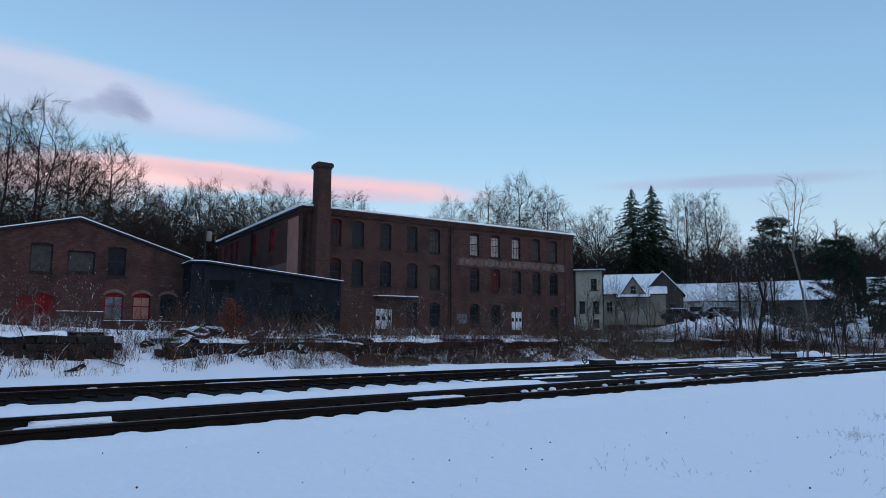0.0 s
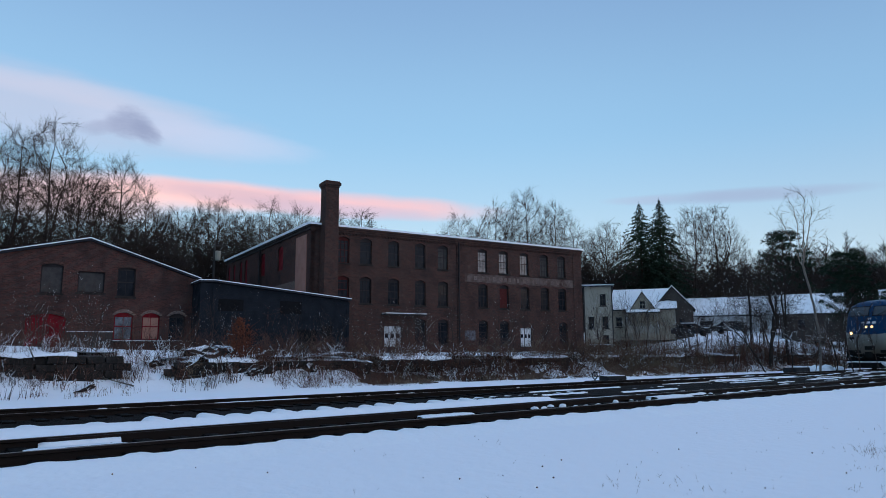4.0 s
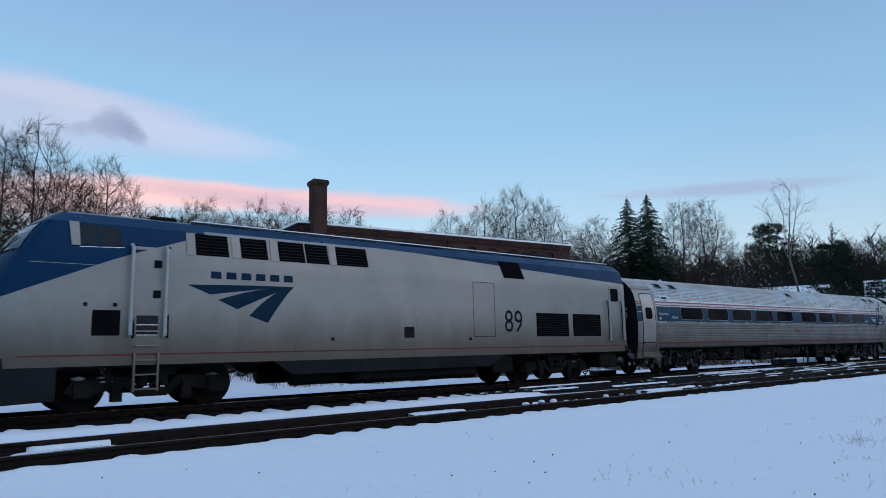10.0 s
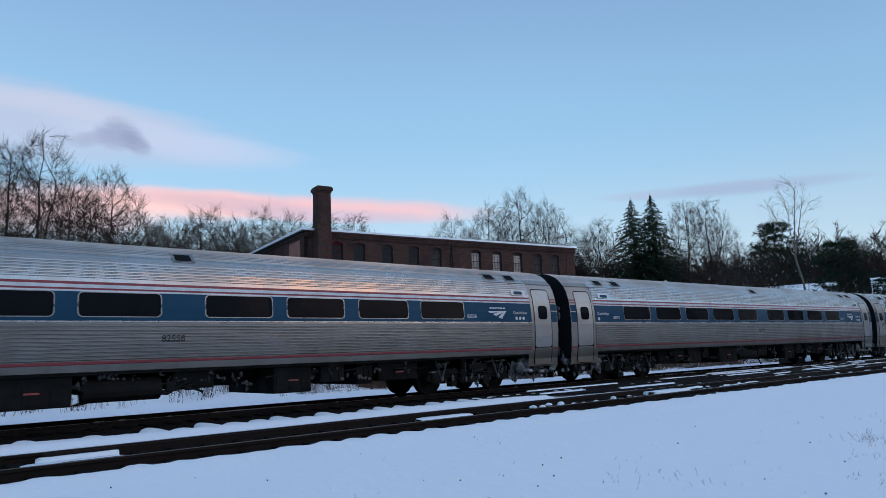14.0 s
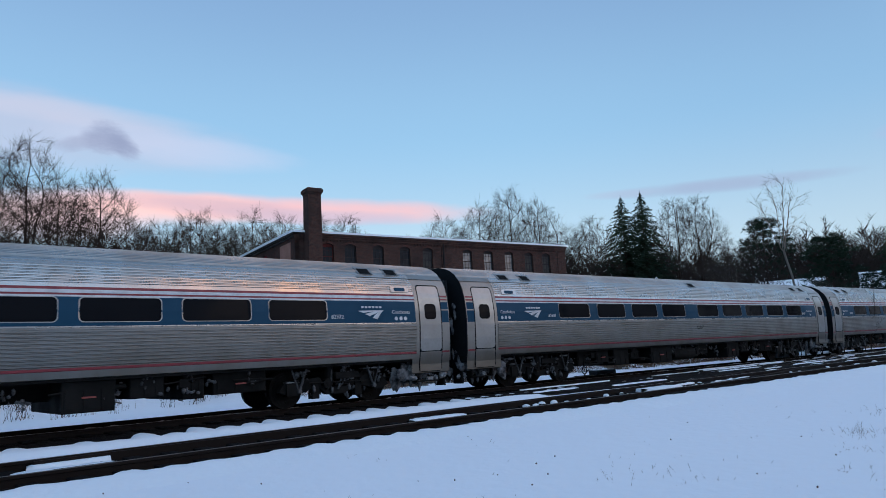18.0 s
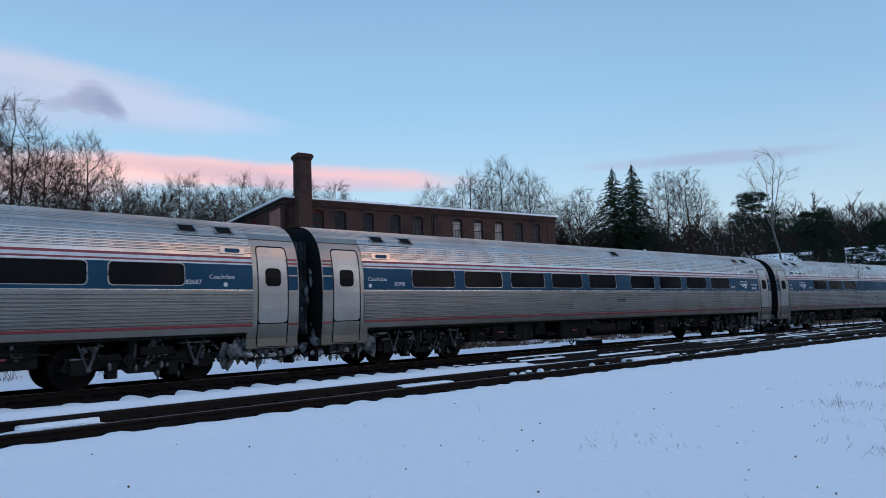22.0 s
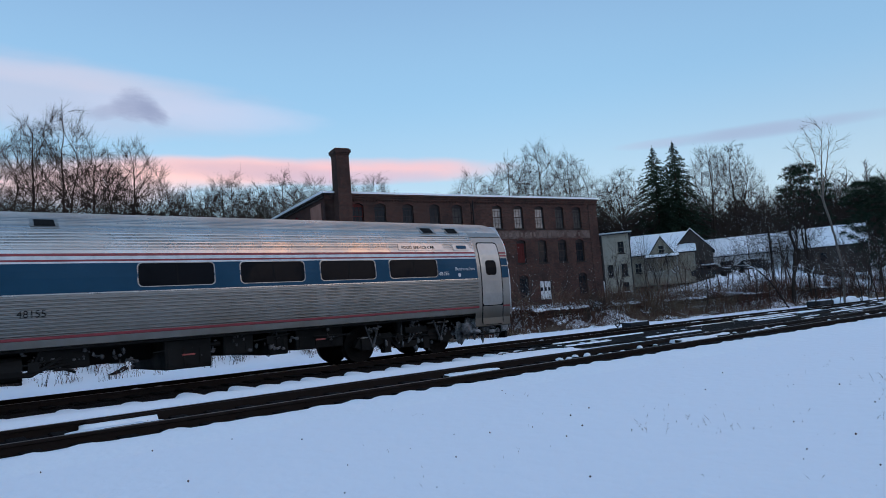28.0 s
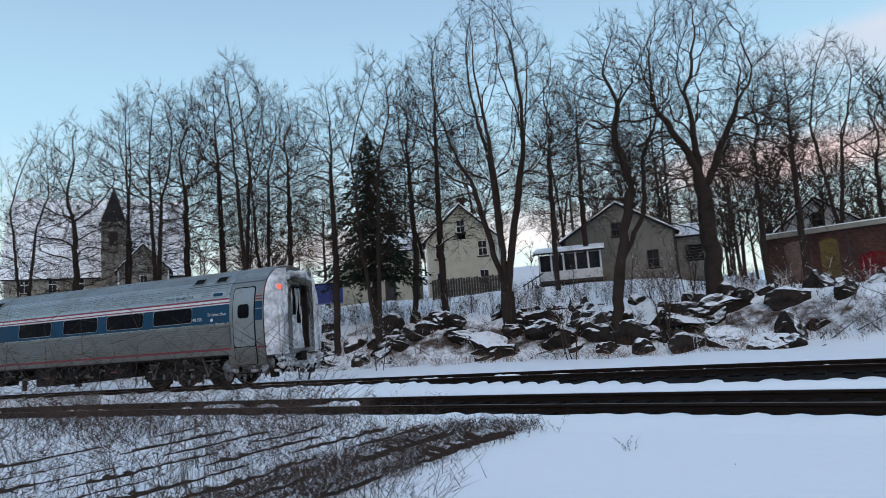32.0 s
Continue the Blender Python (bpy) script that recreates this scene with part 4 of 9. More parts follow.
for (a, b, z0, z1, r), kind in zip(gh, KINDS):
    if kind:
        window(shop, (a + b) / 2, z0, b - a, z1 - z0, r, *kind, panes=(2, 2))
    if r:
        arch_course(shop, (a + b) / 2, z1, b - a, r, BRICK_PALE if z0 < 3 and a > 0 else BRICK)
red_door = slab_door(shop, -3.28, -1.08, 1.0, 3.78, REDPAINT, rise=0.25, panels=2, label="red double door under a brick arch")
bm = bmesh.new()
tube(bm, [(1.1 + 0.52 * math.cos(a), 0.09, 1.55 + 0.52 * math.sin(a)) for a in [k * math.pi / 12 for k in range(25)]], 0.022, 5, False)
for a in (90, 270, 225, 315):
    rod(bm, (1.1, 0.09, 1.55), (1.1 + 0.52 * math.cos(radians(a)), 0.09, 1.55 + 0.52 * math.sin(radians(a))), 0.02, 5)
part("painted_symbol", bm, PALEMARK, red_door, "faded circle symbol painted on the door")
part("wall", boxes((-7.6, -7.25, 0.355, 22, 0.4, 6.5), (6.6, 6.95, 0.355, 22, 0.4, 6.1)), BRICK_RED, shop)
bm = bmesh.new()
prism(bm, [(-7.75, 6.72), (0, 8.62), (7.1, 6.34), (7.1, 6.46), (0, 8.76), (-7.75, 6.86)], 22.3, off=-0.22)
part("roof", bm, ROOFTAR, shop, "low-pitched roof with a dark edge")
bm = bmesh.new()
prism(bm, [(-7.78, 6.87), (0, 8.77), (7.13, 6.47), (7.13, 6.52), (0, 8.83), (-7.78, 6.92)], 22.3, off=-0.24)
part("snow", bm, SNOW, shop)
part("ledge", boxes((-1.0, 1.65, -0.4, -0.003, 2.56, 2.64), (1.7, 6.6, -0.3, -0.003, 2.0, 2.08)), GREYBOARD, shop)
part("snow", boxes((-1.0, 1.65, -0.4, -0.01, 2.642, 2.69), (1.7, 6.6, -0.3, -0.01, 2.082, 2.12)), SNOW, shop)
part("lean_to", boxes((-0.95, 1.6, -0.3, -0.003, 0.8, 2.55)), GREYBOARD, shop, "weathered grey board panel")
bm = bmesh.new()
rod(bm, (5.4, -1.4, 1.2), (6.75, -0.1, 3.1), 0.06)
part("prop", bm, GREYBOARD, shop, "pale leaning plank")
part("drain_pipe", boxes((6.65, 6.75, -0.12, -0.02, 1.0, 6.2)), DARKTRIM, shop)

# -- flat-roofed annex --
ann = thing("brick_annex", pose(-23.7, 44, 0, 0, 0, TURN), "single-storey brick annex with bricked-up windows and a red door", "annex")
AY = 0.0
ah = [(-18.35, -17.2, 3.2, 5.85, 0.2), (-16.2, -15.05, 3.1, 5.8, 0.2), (-14.0, -12.45, 2.0, 4.6, 0.2), (-11.5, -10.4, 3.0, 5.75, 0.2), (-9.4, -8.3, 3.0, 5.7, 0.2)]
part("wall", wall_mesh(-19.6, -7.62, 0.6, 6.2, ah), BRICK_RED, ann)
for i, (a, b, z0, z1, r) in enumerate(ah):
    arch_course(ann, (a + b) / 2, z1, b - a, r, BRICK)
    if i == 2:
        slab_door(ann, a, b, z0, z1, REDPAINT, rise=r, panels=2, label="red wooden double door")
    else:
        bm = bmesh.new()
        prism(bm, [(a, z0), (b, z0)] + arc(a, b, z1 - r, r)[::-1], 0.1, off=0.1)
        part("infill", bm, OCHRE if i == 1 else BRICK_PALE, ann, "ochre boarded window opening" if i == 1 else "bricked-up window opening")
part("wall", boxes((-19.6, -19.25, 0.355, 12, 0.6, 6.2), (-19.24, -7.62, 11.65, 12, 0.6, 6.2)), BRICK_RED, ann)
part("roof", boxes((-19.24, -7.63, 0.36, 11.6, 6.0, 6.18)), ROOFTAR, ann)
part("fascia", boxes((-19.75, -7.63, -0.3, 0.3, 6.205, 6.5)), PALEWALL, ann, "weathered pale roof fascia")
part("snow", bevelled(boxes((-19.75, -7.63, -0.28, 11.8, 6.504, 6.58)), 0.02), SNOW, ann)
for a in (-16.7, -14.46):
    part("downpipe", boxes((a - 0.05, a + 0.05, -0.12, -0.02, 3.9, 6.2)), GREYBOARD, ann)

# -- black clapboard shed --
shed = thing("black_shed", pose(-16.08, 46, 0, 0, 0, TURN), "black clapboard lean-to shed with a snowy sloping roof", "shed")
bm = bmesh.new()
prism(bm, [(-0.9, 0.4), (9.85, 0.4), (9.85, 5.1), (0, 5.98), (-0.9, 5.98)], 7.5)
part("frame_wall", bm, BLACKWOOD, shed)
pitch_z = lambda x: 5.98 - 0.88 * max(0, x) / 9.85
for i in range(25):
    z = 0.6 + i * 0.21
    x1 = 9.85 if z + 0.2 < 5.1 else (5.98 - z - 0.2) * 9.85 / 0.88
    if x1 < 0.5:
        continue
    bm = bmesh.new()
    prism(bm, [(-0.002, z), (-0.035, z), (-0.012, z + 0.2), (-0.002, z + 0.2)], min(x1, 9.85) + 0.0, axis="x", off=0.0)
    part("clapboard", bm, BLACKWOOD, shed)
part("corner_board", boxes((-0.1, 0.12, -0.06, -0.037, 0.4, 5.9)), BLACKWOOD, shed)
part("corner_board", boxes((9.75, 9.95, -0.06, -0.037, 0.4, 5.05)), BLACKWOOD, shed)
# thin black sheets over the boards paint the dark inside of openings
for a, b, z0, z1 in ((0.3, 2.0, 4.1, 4.9), (4.6, 6.2, 4.0, 4.9), (5.9, 7.4, 0.8, 2.9), (7.8, 8.6, 1.9, 3.2), (1.7, 2.6, 1.6, 3.0)):
    part("opening", boxes((a, b, -0.045, -0.036, z0, z1)), RUBBER, shed, "black sheet for the shade in a broken opening")
bm = bmesh.new()
prism(bm, [(-1.05, 6.0), (0, 6.02), (10.05, 5.1), (10.05, 5.22), (0, 6.14), (-1.05, 6.1)], 7.9, off=-0.25)
part("roof", bm, ROOFTAR, shed)
bm = bmesh.new()
prism(bm, [(-1.05, 6.102), (0, 6.142), (10.05, 5.222), (10.08, 5.275), (0, 6.195), (-1.05, 6.155)], 7.9, off=-0.26)
part("snow", bm, SNOW, shed)

# ---- houses ----
def polar(az, r):
    return r * math.sin(radians(az)), r * math.cos(radians(az))


def house(name, x, y, z, turn, w, d, eave, ridge, wall, label, gable_front=True, wins=(), doors=(), category="house", trim=WHITEPAINT, chimney=None, base=1.2):
    """A gabled house; its front, w wide, lies along local x at y = 0 and looks at the railway. Heights over z."""
    h = thing(name, pose(x, y, z, 0, 0, turn), label, category)
    holes = [(a, a + ww, zz, zz + hh, 0) for a, zz, ww, hh in wins] + [(a, a + ww, 0.0, hh, 0) for a, ww, hh in doors]
    top = [(0, eave + 0.001), (w / 2, ridge), (w, eave + 0.001)] if gable_front else None
    part("wall", wall_mesh(0, w, -base, eave, holes, 0.25, top), wall, h)
    if gable_front:
        part("wall", boxes((0, 0.25, 0.255, d, -base, eave), (w - 0.25, w, 0.255, d, -base, eave)), wall, h)
        bm = bmesh.new()
        prism(bm, [(0.25, -base), (w - 0.25, -base), (w - 0.25, eave), (w / 2, ridge - 0.1), (0.25, eave)], 0.25, off=d - 0.26)
        part("wall", bm, wall, h)
        bm, sn = bmesh.new(), bmesh.new()
        sl = (ridge - eave) / (w / 2)
        o = 0.35
        prism(bm, [(-o, eave - sl * o), (w / 2, ridge), (w + o, eave - sl * o), (w + o, eave - sl * o + 0.14), (w / 2, ridge + 0.16), (-o, eave - sl * o + 0.14)], d + 0.6, off=-0.3)
        prism(sn, [(-o, eave - sl * o + 0.145), (w / 2, ridge + 0.165), (w + o, eave - sl * o + 0.145), (w + o, eave - sl * o + 0.28), (w / 2, ridge + 0.30), (-o, eave - sl * o + 0.28)], d + 0.56, off=-0.28)
    else:
        for xa in (0.0, w - 0.25):
            bm = bmesh.new()
            prism(bm, [(0.255, -base), (d, -base), (d, eave), (d / 2, ridge - 0.05), (0.255, eave)], 0.25, axis="x", off=xa)
            part("wall", bm, wall, h)
        part("wall", boxes((0.25, w - 0.25, d - 0.25, d, -base, eave)), wall, h)
        bm, sn = bmesh.new(), bmesh.new()
        sl = (ridge - eave) / (d / 2)
        o = 0.35
        prism(bm, [(-o, eave - sl * o), (d / 2, ridge), (d + o, eave - sl * o), (d + o, eave - sl * o + 0.14), (d / 2, ridge + 0.16), (-o, eave - sl * o + 0.14)], w + 0.6, axis="x", off=-0.3)
        prism(sn, [(-o, eave - sl * o + 0.145), (d / 2, ridge + 0.165), (d + o, eave - sl * o + 0.145), (d + o, eave - sl * o + 0.28), (d / 2, ridge + 0.30), (-o, eave - sl * o + 0.28)], w + 0.56, axis="x", off=-0.28)
    part("roof", bm, ROOFTAR, h)
    part("roof_snow", sn, SNOW, h, "smooth snow on the roof")
    for a, zz, ww, hh in wins:
        window(h, a + ww / 2, zz, ww, hh, 0, "sash", trim, WINGLASS, depth=0.08, panes=(2, 2))
    for a, ww, hh in doors:
        slab_door(h, a, a + ww, 0.0, hh, trim, panels=1)
    for a in (-0.02, w - 0.12):
        part("corner_trim", boxes((a, a + 0.14, -0.025, -0.002, -base, eave)), trim, h)
    if chimney:
        cx, cy, cz = chimney
        part("chimney", boxes((cx - 0.35, cx + 0.35, cy - 0.35, cy + 0.35, eave, cz), (cx - 0.42, cx + 0.42, cy - 0.42, cy + 0.42, cz, cz + 0.15)), BRICK, h)
    # siding shadow lines
    bm = bmesh.new()
    zz = -base + 0.3
    while zz < eave - 0.1:
        box(bm, 0.12, w - 0.12, -0.014, -0.002, zz, zz + 0.025)
        zz += 0.22
    if not wins and not doors:
        part("siding", bm, wall, h)
    else:
        bm.free()
    return h


def facing(az):
    """Turn of a front that looks back to the camera from azimuth az."""
    return -az


# left of the works
gh = house("grey_house", -49.9, 22.9, 4.4, 62, 8.4, 8.0, 3.6, 6.1, GREYPAINT, "weathered grey clapboard house with a gabled snowy roof", True,
           wins=((1.2, 0.9, 0.9, 1.4), (6.2, 0.9, 0.9, 1.4), (3.7, 3.6, 0.8, 1.1)), trim=GREYBOARD)
po = thing("porch", pose(-47.6, 19.6, 4.2, 0, 0, 62), "enclosed white porch with a row of windows and snowy roof", "porch")
part("floor", boxes((0, 4.6, 0, 2.4, 0.3, 0.5)), GREYBOARD, po)
part("parapet", boxes((0, 4.6, 0, 0.12, 0.5, 1.2), (0, 0.12, 0.12, 2.4, 0.5, 1.2)), WHITEPAINT, po)
for i in range(6):
    part("post", boxes((i * 0.9, i * 0.9 + 0.12, -0.02, 0.14, 0.5, 2.5)), WHITEPAINT, po)
    if i < 5:
        part("pane", boxes((i * 0.9 + 0.13, i * 0.9 + 0.89, 0.04, 0.06, 1.2, 2.4)), WINGLASS, po)
for i in range(5):
    part("pier", boxes((i * 1.1, i * 1.1 + 0.15, 0.05, 0.2, -1.6, 0.3)), GREYBOARD, po)
part("skirting", boxes((0.1, 4.5, 0.3, 0.36, -1.5, 0.3)), DARKTRIM, po)
bm = bmesh.new()
prism(bm, [(-0.35, 2.45), (2.5, 3.0), (2.5, 3.12), (-0.35, 2.57)], 5.2, axis="x", off=-0.3)
part("roof", bm, ROOFTAR, po)
bm = bmesh.new()
prism(bm, [(-0.35, 2.575), (2.5, 3.125), (2.5, 3.28), (-0.35, 2.72)], 5.2, axis="x", off=-0.3)
part("roof_snow", bm, SNOW, po)
st = thing("porch_steps", pose(-46.9, 17.9, 4.0, 0, 0, 62), "snow-covered wooden porch steps with a railing", "steps")
for i in range(5):
    part("tread", boxes((i * 0.3, i * 0.3 + 0.3, 0, 1.2, i * 0.16 - 0.3, i * 0.16 - 0.24)), GREYBOARD, st)
    part("baluster", boxes((i * 0.3 + 0.1, i * 0.3 + 0.16, -0.05, 0.0, i * 0.16 - 0.3, i * 0.16 + 0.6)), GREYBOARD, st)
bm = bmesh.new()
rod(bm, (0, -0.03, 0.35), (1.6, -0.03, 1.2), 0.05)
part("handrail", bm, GREYBOARD, st)
barn = house("garage_barn", -46.9, 30.9, 4.0, 57, 2.6, 5.0, 3.6, 4.6, GREYPAINT, "small weathered grey barn with a dark open front", False, wins=(), trim=GREYBOARD)
# black sheet on the wall paints the hatch's inner shade
part("opening", boxes((0.7, 2.0, -0.01, -0.003, 1.6, 2.9)), RUBBER, barn, "black sheet for the shade in an open hatch")

cream = house("cream_house", -58.7, 13.6, 5.0, 70, 6.4, 9.0, 4.6, 7.6, CREAM, "tall cream clapboard house with a steep snowy gable", True,
              wins=((0.8, 3.0, 0.85, 1.4), (4.6, 3.0, 0.85, 1.4), (2.8, 5.2, 0.8, 1.2), (0.8, 0.4, 0.85, 1.4), (4.6, 0.4, 0.85, 1.4)), chimney=(3.2, 2.5, 8.6))
wing = house("cream_house_wing", -61.2, 8.6, 5.0, 70, 4.2, 6.0, 4.2, 6.2, CREAM, "cream clapboard side wing under a snowy roof", False, wins=((0.7, 2.6, 0.8, 1.3), (2.6, 2.6, 0.8, 1.3), (1.6, 0.2, 0.8, 1.3)), chimney=(2.0, 3.0, 7.2))
gar = house("cream_garage", -55.9, 4.6, 4.4, 80, 7.4, 6.0, 1.7, 4.0, CREAM, "low cream garage with a broad snowy roof", True, wins=((3.3, 0.3, 0.7, 0.9),), doors=((4.6, 0.9, 1.6),), trim=GREYBOARD)
dump = thing("dumpster", pose(-47.6, 2.6, 4.0, 0, 0, 84), "blue plastic-covered bin standing in the snow", "dumpster")
part("bin", bevelled(boxes((0, 2.3, 0, 1.4, 0.0, 1.3)), 0.04), BLUETARP, dump)
for i in range(5):
    part("rib", boxes((0.2 + i * 0.45, 0.28 + i * 0.45, -0.03, 0.0, 0.1, 1.2)), BLUETARP, dump)
part("lid", bevelled(boxes((-0.05, 2.35, -0.05, 1.45, 1.305, 1.38)), 0.02), DARKSTUFF, dump)
fence = thing("board_fence", pose(-50.6, 12.0, 4.3, 0, 0, 68), "weathered grey board fence in the yard", "fence")
for i in range(28):
    part("board", boxes((i * 0.2, i * 0.2 + 0.17, 0, 0.03, -0.5, 1.15 + 0.04 * (i % 3))), GREYBOARD, fence)
part("fence_rail", boxes((0, 5.6, 0.032, 0.09, 0.2, 0.3), (0, 5.6, 0.032, 0.09, 0.8, 0.9)), GREYBOARD, fence)

white = house("white_house", -48.5, 41.9, 4.6, 46, 6.0, 8.0, 3.4, 5.7, WHITEPAINT, "white clapboard house with a snowy gable behind the annex", True, wins=((2.55, 3.4, 0.9, 1.2), (0.9, 0.9, 0.9, 1.3), (4.2, 0.9, 0.9, 1.3)), trim=GREYPAINT)

church = house("church", -80.0, -27.0, 8.0, 100, 18.0, 14.0, 2.6, 12.2, PALEWALL, "long church with a broad snow-covered roof", False, wins=tuple((1.5 + i * 2.6, 0.8, 0.9, 1.8) for i in range(5)))
vest = house("church_porch", -78.0, -15.5, 7.6, 96, 5.0, 6.0, 3.0, 5.6, GREYPAINT, "brown-grey gabled church porch with snow on the roof", True, wins=((2.1, 0.8, 0.8, 1.6),), category="church")
tow = thing("church_steeple", pose(-80.5, -16.3, 7.6, 0, 0, 96), "small dark church steeple with a pointed roof", "steeple")
part("tower", boxes((-1.2, 1.2, -1.2, 1.2, 0, 8.2)), GREYPAINT, tow)
part("ledge", boxes((-1.4, 1.4, -1.4, 1.4, 8.2, 8.45)), PALEWALL, tow)
bm = bmesh.new()
tube(bm, [(0, 0, 8.46), (0, 0, 12.4)], [1.75, 0.05], 4)
part("spire", bm, ROOFTAR, tow)
for k in range(4):
    o = part("louvre", boxes((-0.45, 0.45, -1.22, -1.203, 5.8, 7.4)), DARKTRIM, tow)
    o.matrix_basis = Matrix.Rotation(k * math.pi / 2, 4, "Z")

# right of the mill
TENWALL = material("cream_grey_siding", (0.40, 0.36, 0.29), 0.8, dark=(0.26, 0.23, 0.18), scale=0.8)
COTWALL = material("beige_siding", (0.30, 0.26, 0.20), 0.8, dark=(0.17, 0.145, 0.115), scale=1.0)
DARKSIDE = material("dark_brown_siding", (0.075, 0.062, 0.055), 0.85, dark=(0.035, 0.03, 0.027), scale=1.5)
ten = house("tenement", 16.0, 82.6, 1.0, -12, 3.35, 9.0, 8.0, 8.35, TENWALL, "narrow pale three-storey tenement beside the mill", False,
            wins=((1.9, 5.7, 0.7, 1.4), (2.1, 3.0, 0.7, 1.4), (0.5, 3.0, 0.65, 1.4), (2.1, 1.0, 0.7, 1.2)), trim=GREYBOARD)
part("eaves", boxes((-0.3, 3.65, -0.35, 0.3, 8.02, 8.2)), WHITEPAINT, ten)
# solid black block coloured as the shade of a cellar opening
part("cellar_opening", boxes((0.5, 3.0, -0.4, -0.003, -0.4, 1.0)), RUBBER, ten)
part("snow", boxes((0.4, 3.1, -0.5, -0.01, 1.002, 1.12)), SNOW, ten)
g1 = house("beige_cottage", 21.8, 97.2, 4.0, -16, 9.4, 7.5, 3.2, 5.95, COTWALL, "beige clapboard cottage with a snow-covered roof", False, wins=((1.4, 0.7, 0.9, 1.4),), trim=PALEWALL)
g2 = house("cottage_gable", 24.9, 95.2, 4.0, -16, 3.2, 3.0, 3.0, 5.3, COTWALL, "beige gabled bay with a porch under snow", True, wins=((1.2, 3.1, 0.8, 1.1),), trim=PALEWALL)
bm = bmesh.new()
prism(bm, [(-1.9, 2.4), (-0.01, 2.75), (-0.01, 2.87), (-1.9, 2.52)], 4.4, axis="x", off=-0.6)
part("porch_roof", bm, ROOFTAR, g2)
bm = bmesh.new()
prism(bm, [(-1.92, 2.525), (-0.01, 2.875), (-0.01, 3.02), (-1.92, 2.67)], 4.4, axis="x", off=-0.6)
part("snow", bm, SNOW, g2)
for i in range(4):
    part("post", boxes((-0.45 + i * 1.3, -0.33 + i * 1.3, -1.8, -1.68, -0.6, 2.4)), PALEWALL, g2)
part("parapet", boxes((-0.45, 3.6, -1.78, -1.7, -0.3, 0.7)), PALEWALL, g2)
g3 = house("dark_gable_house", 28.4, 96.4, 3.9, -18, 5.2, 9.0, 3.3, 6.2, DARKSIDE, "dark brown weathered gabled house with snow on its roof", True, wins=((1.6, 3.3, 0.8, 1.3), (1.4, 0.6, 0.8, 1.3), (3.3, 0.6, 0.8, 1.3)), trim=GREYBOARD)
w1 = house("white_long_house", 33.2, 99.6, 3.4, -21, 12.4, 8.0, 2.9, 5.4, WHITEPAINT, "long white house with a low snow-covered roof", False, wins=((2.6, 0.6, 1.7, 1.5), (7.4, 0.6, 0.9, 1.4), (10.4, 0.6, 0.9, 1.4)), trim=GREYBOARD)
w4 = house("snowy_barn", 44.2, 92.5, 3.6, -26, 7.5, 6.0, 2.6, 5.0, DARKSIDE, "brown barn under a broad snowy roof behind bare saplings", False, wins=((2.0, 0.5, 0.9, 1.2),), trim=GREYBOARD)
w2 = house("snowy_cottage", 57.6, 92.0, 4.6, -32, 9.0, 7.0, 2.4, 4.6, GREYBOARD, "low brown cottage under a snowy roof", False, wins=((2.0, 0.4, 0.8, 1.2),), trim=GREYBOARD)
w3 = house("lean_to_hut", 47.5, 76.0, 2.8, -32, 3.6, 3.0, 1.9, 2.5, GREYBOARD, "small dark hut with snow on the roof", False, trim=GREYBOARD)


def parked_car(x, y, z, turn, paint, label):
    c = thing("parked_car", pose(x, y, z, 0, 0, turn), label, "car")
    bm = bmesh.new()
    prism(bm, [(-2.1, 0.35), (2.1, 0.35), (2.15, 0.8), (1.3, 0.95), (0.7, 1.42), (-1.0, 1.45), (-1.7, 0.98), (-2.12, 0.9)], 1.7, off=-0.85)
    part("body", bevelled(bm, 0.05), paint, c)
    part("snow", bevelled(boxes((-1.0, 0.7, -0.7, 0.7, 1.46, 1.58), (0.9, 2.0, -0.75, 0.75, 0.93, 1.03)), 0.04), SNOW, c)
    part("side_window", boxes((-1.2, 0.7, -0.862, -0.852, 0.98, 1.34)), CARGLASS, c)
    for dx in (-1.3, 1.3):
        for y0 in (-0.9, 0.7):
            bm = bmesh.new()
            disc_y(bm, dx, 0.32, 0.32, y0, y0 + 0.2, 16)
            part("wheel", bm, RUBBER, c)
    return c


parked_car(27.6, 79.5, 2.9, -25, DARKSTUFF, "dark parked car with snow on its roof and bonnet")
parked_car(32.8, 80.5, 3.2, -25, DARKSTUFF, "dark parked car under a layer of snow")


def utility_pole(x, y, z, h, turn):
    p = thing("utility_pole", pose(x, y, z, 0, 0, turn), "grey wooden utility pole with a cross-arm", "utility pole", "utility poles")
    bm = bmesh.new()
    tube(bm, [(0, 0, -1), (0, 0, h)], [0.16, 0.11], 8)
    part("pole", bm, GREYBOARD, p)
    part("cross_arm", boxes((-1.1, 1.1, -0.06, 0.06, h - 0.7, h - 0.58)), GREYBOARD, p)
    bm = bmesh.new()
    tube(bm, [(0.35, 0, h - 2.2), (0.35, 0, h - 1.2)], 0.28, 12)
    part("transformer", bm, PALEWALL, p)
    for k in (-0.95, -0.4, 0.4, 0.95):
        bm = bmesh.new()
        rod(bm, (k, 0, h - 0.58), (k, 0, h - 0.4), 0.04)
        part("insulator", bm, WINGLASS, p)
    return p


utility_pole(-24.9, 70.8, 3.0, 10.2, 20)
utility_pole(-63.0, 30.0, 6.0, 9.0, 60)

# ---- the train ----
CARS, WHEELSETS = [], []


def lead(t):
    """Where the back of the locomotive is along the line."""
    u = t - 12.0
    return 7.042 - 7.5385 * u - 0.0069 * u * u - 0.115 * max(0.0, t - 30.0) ** 2


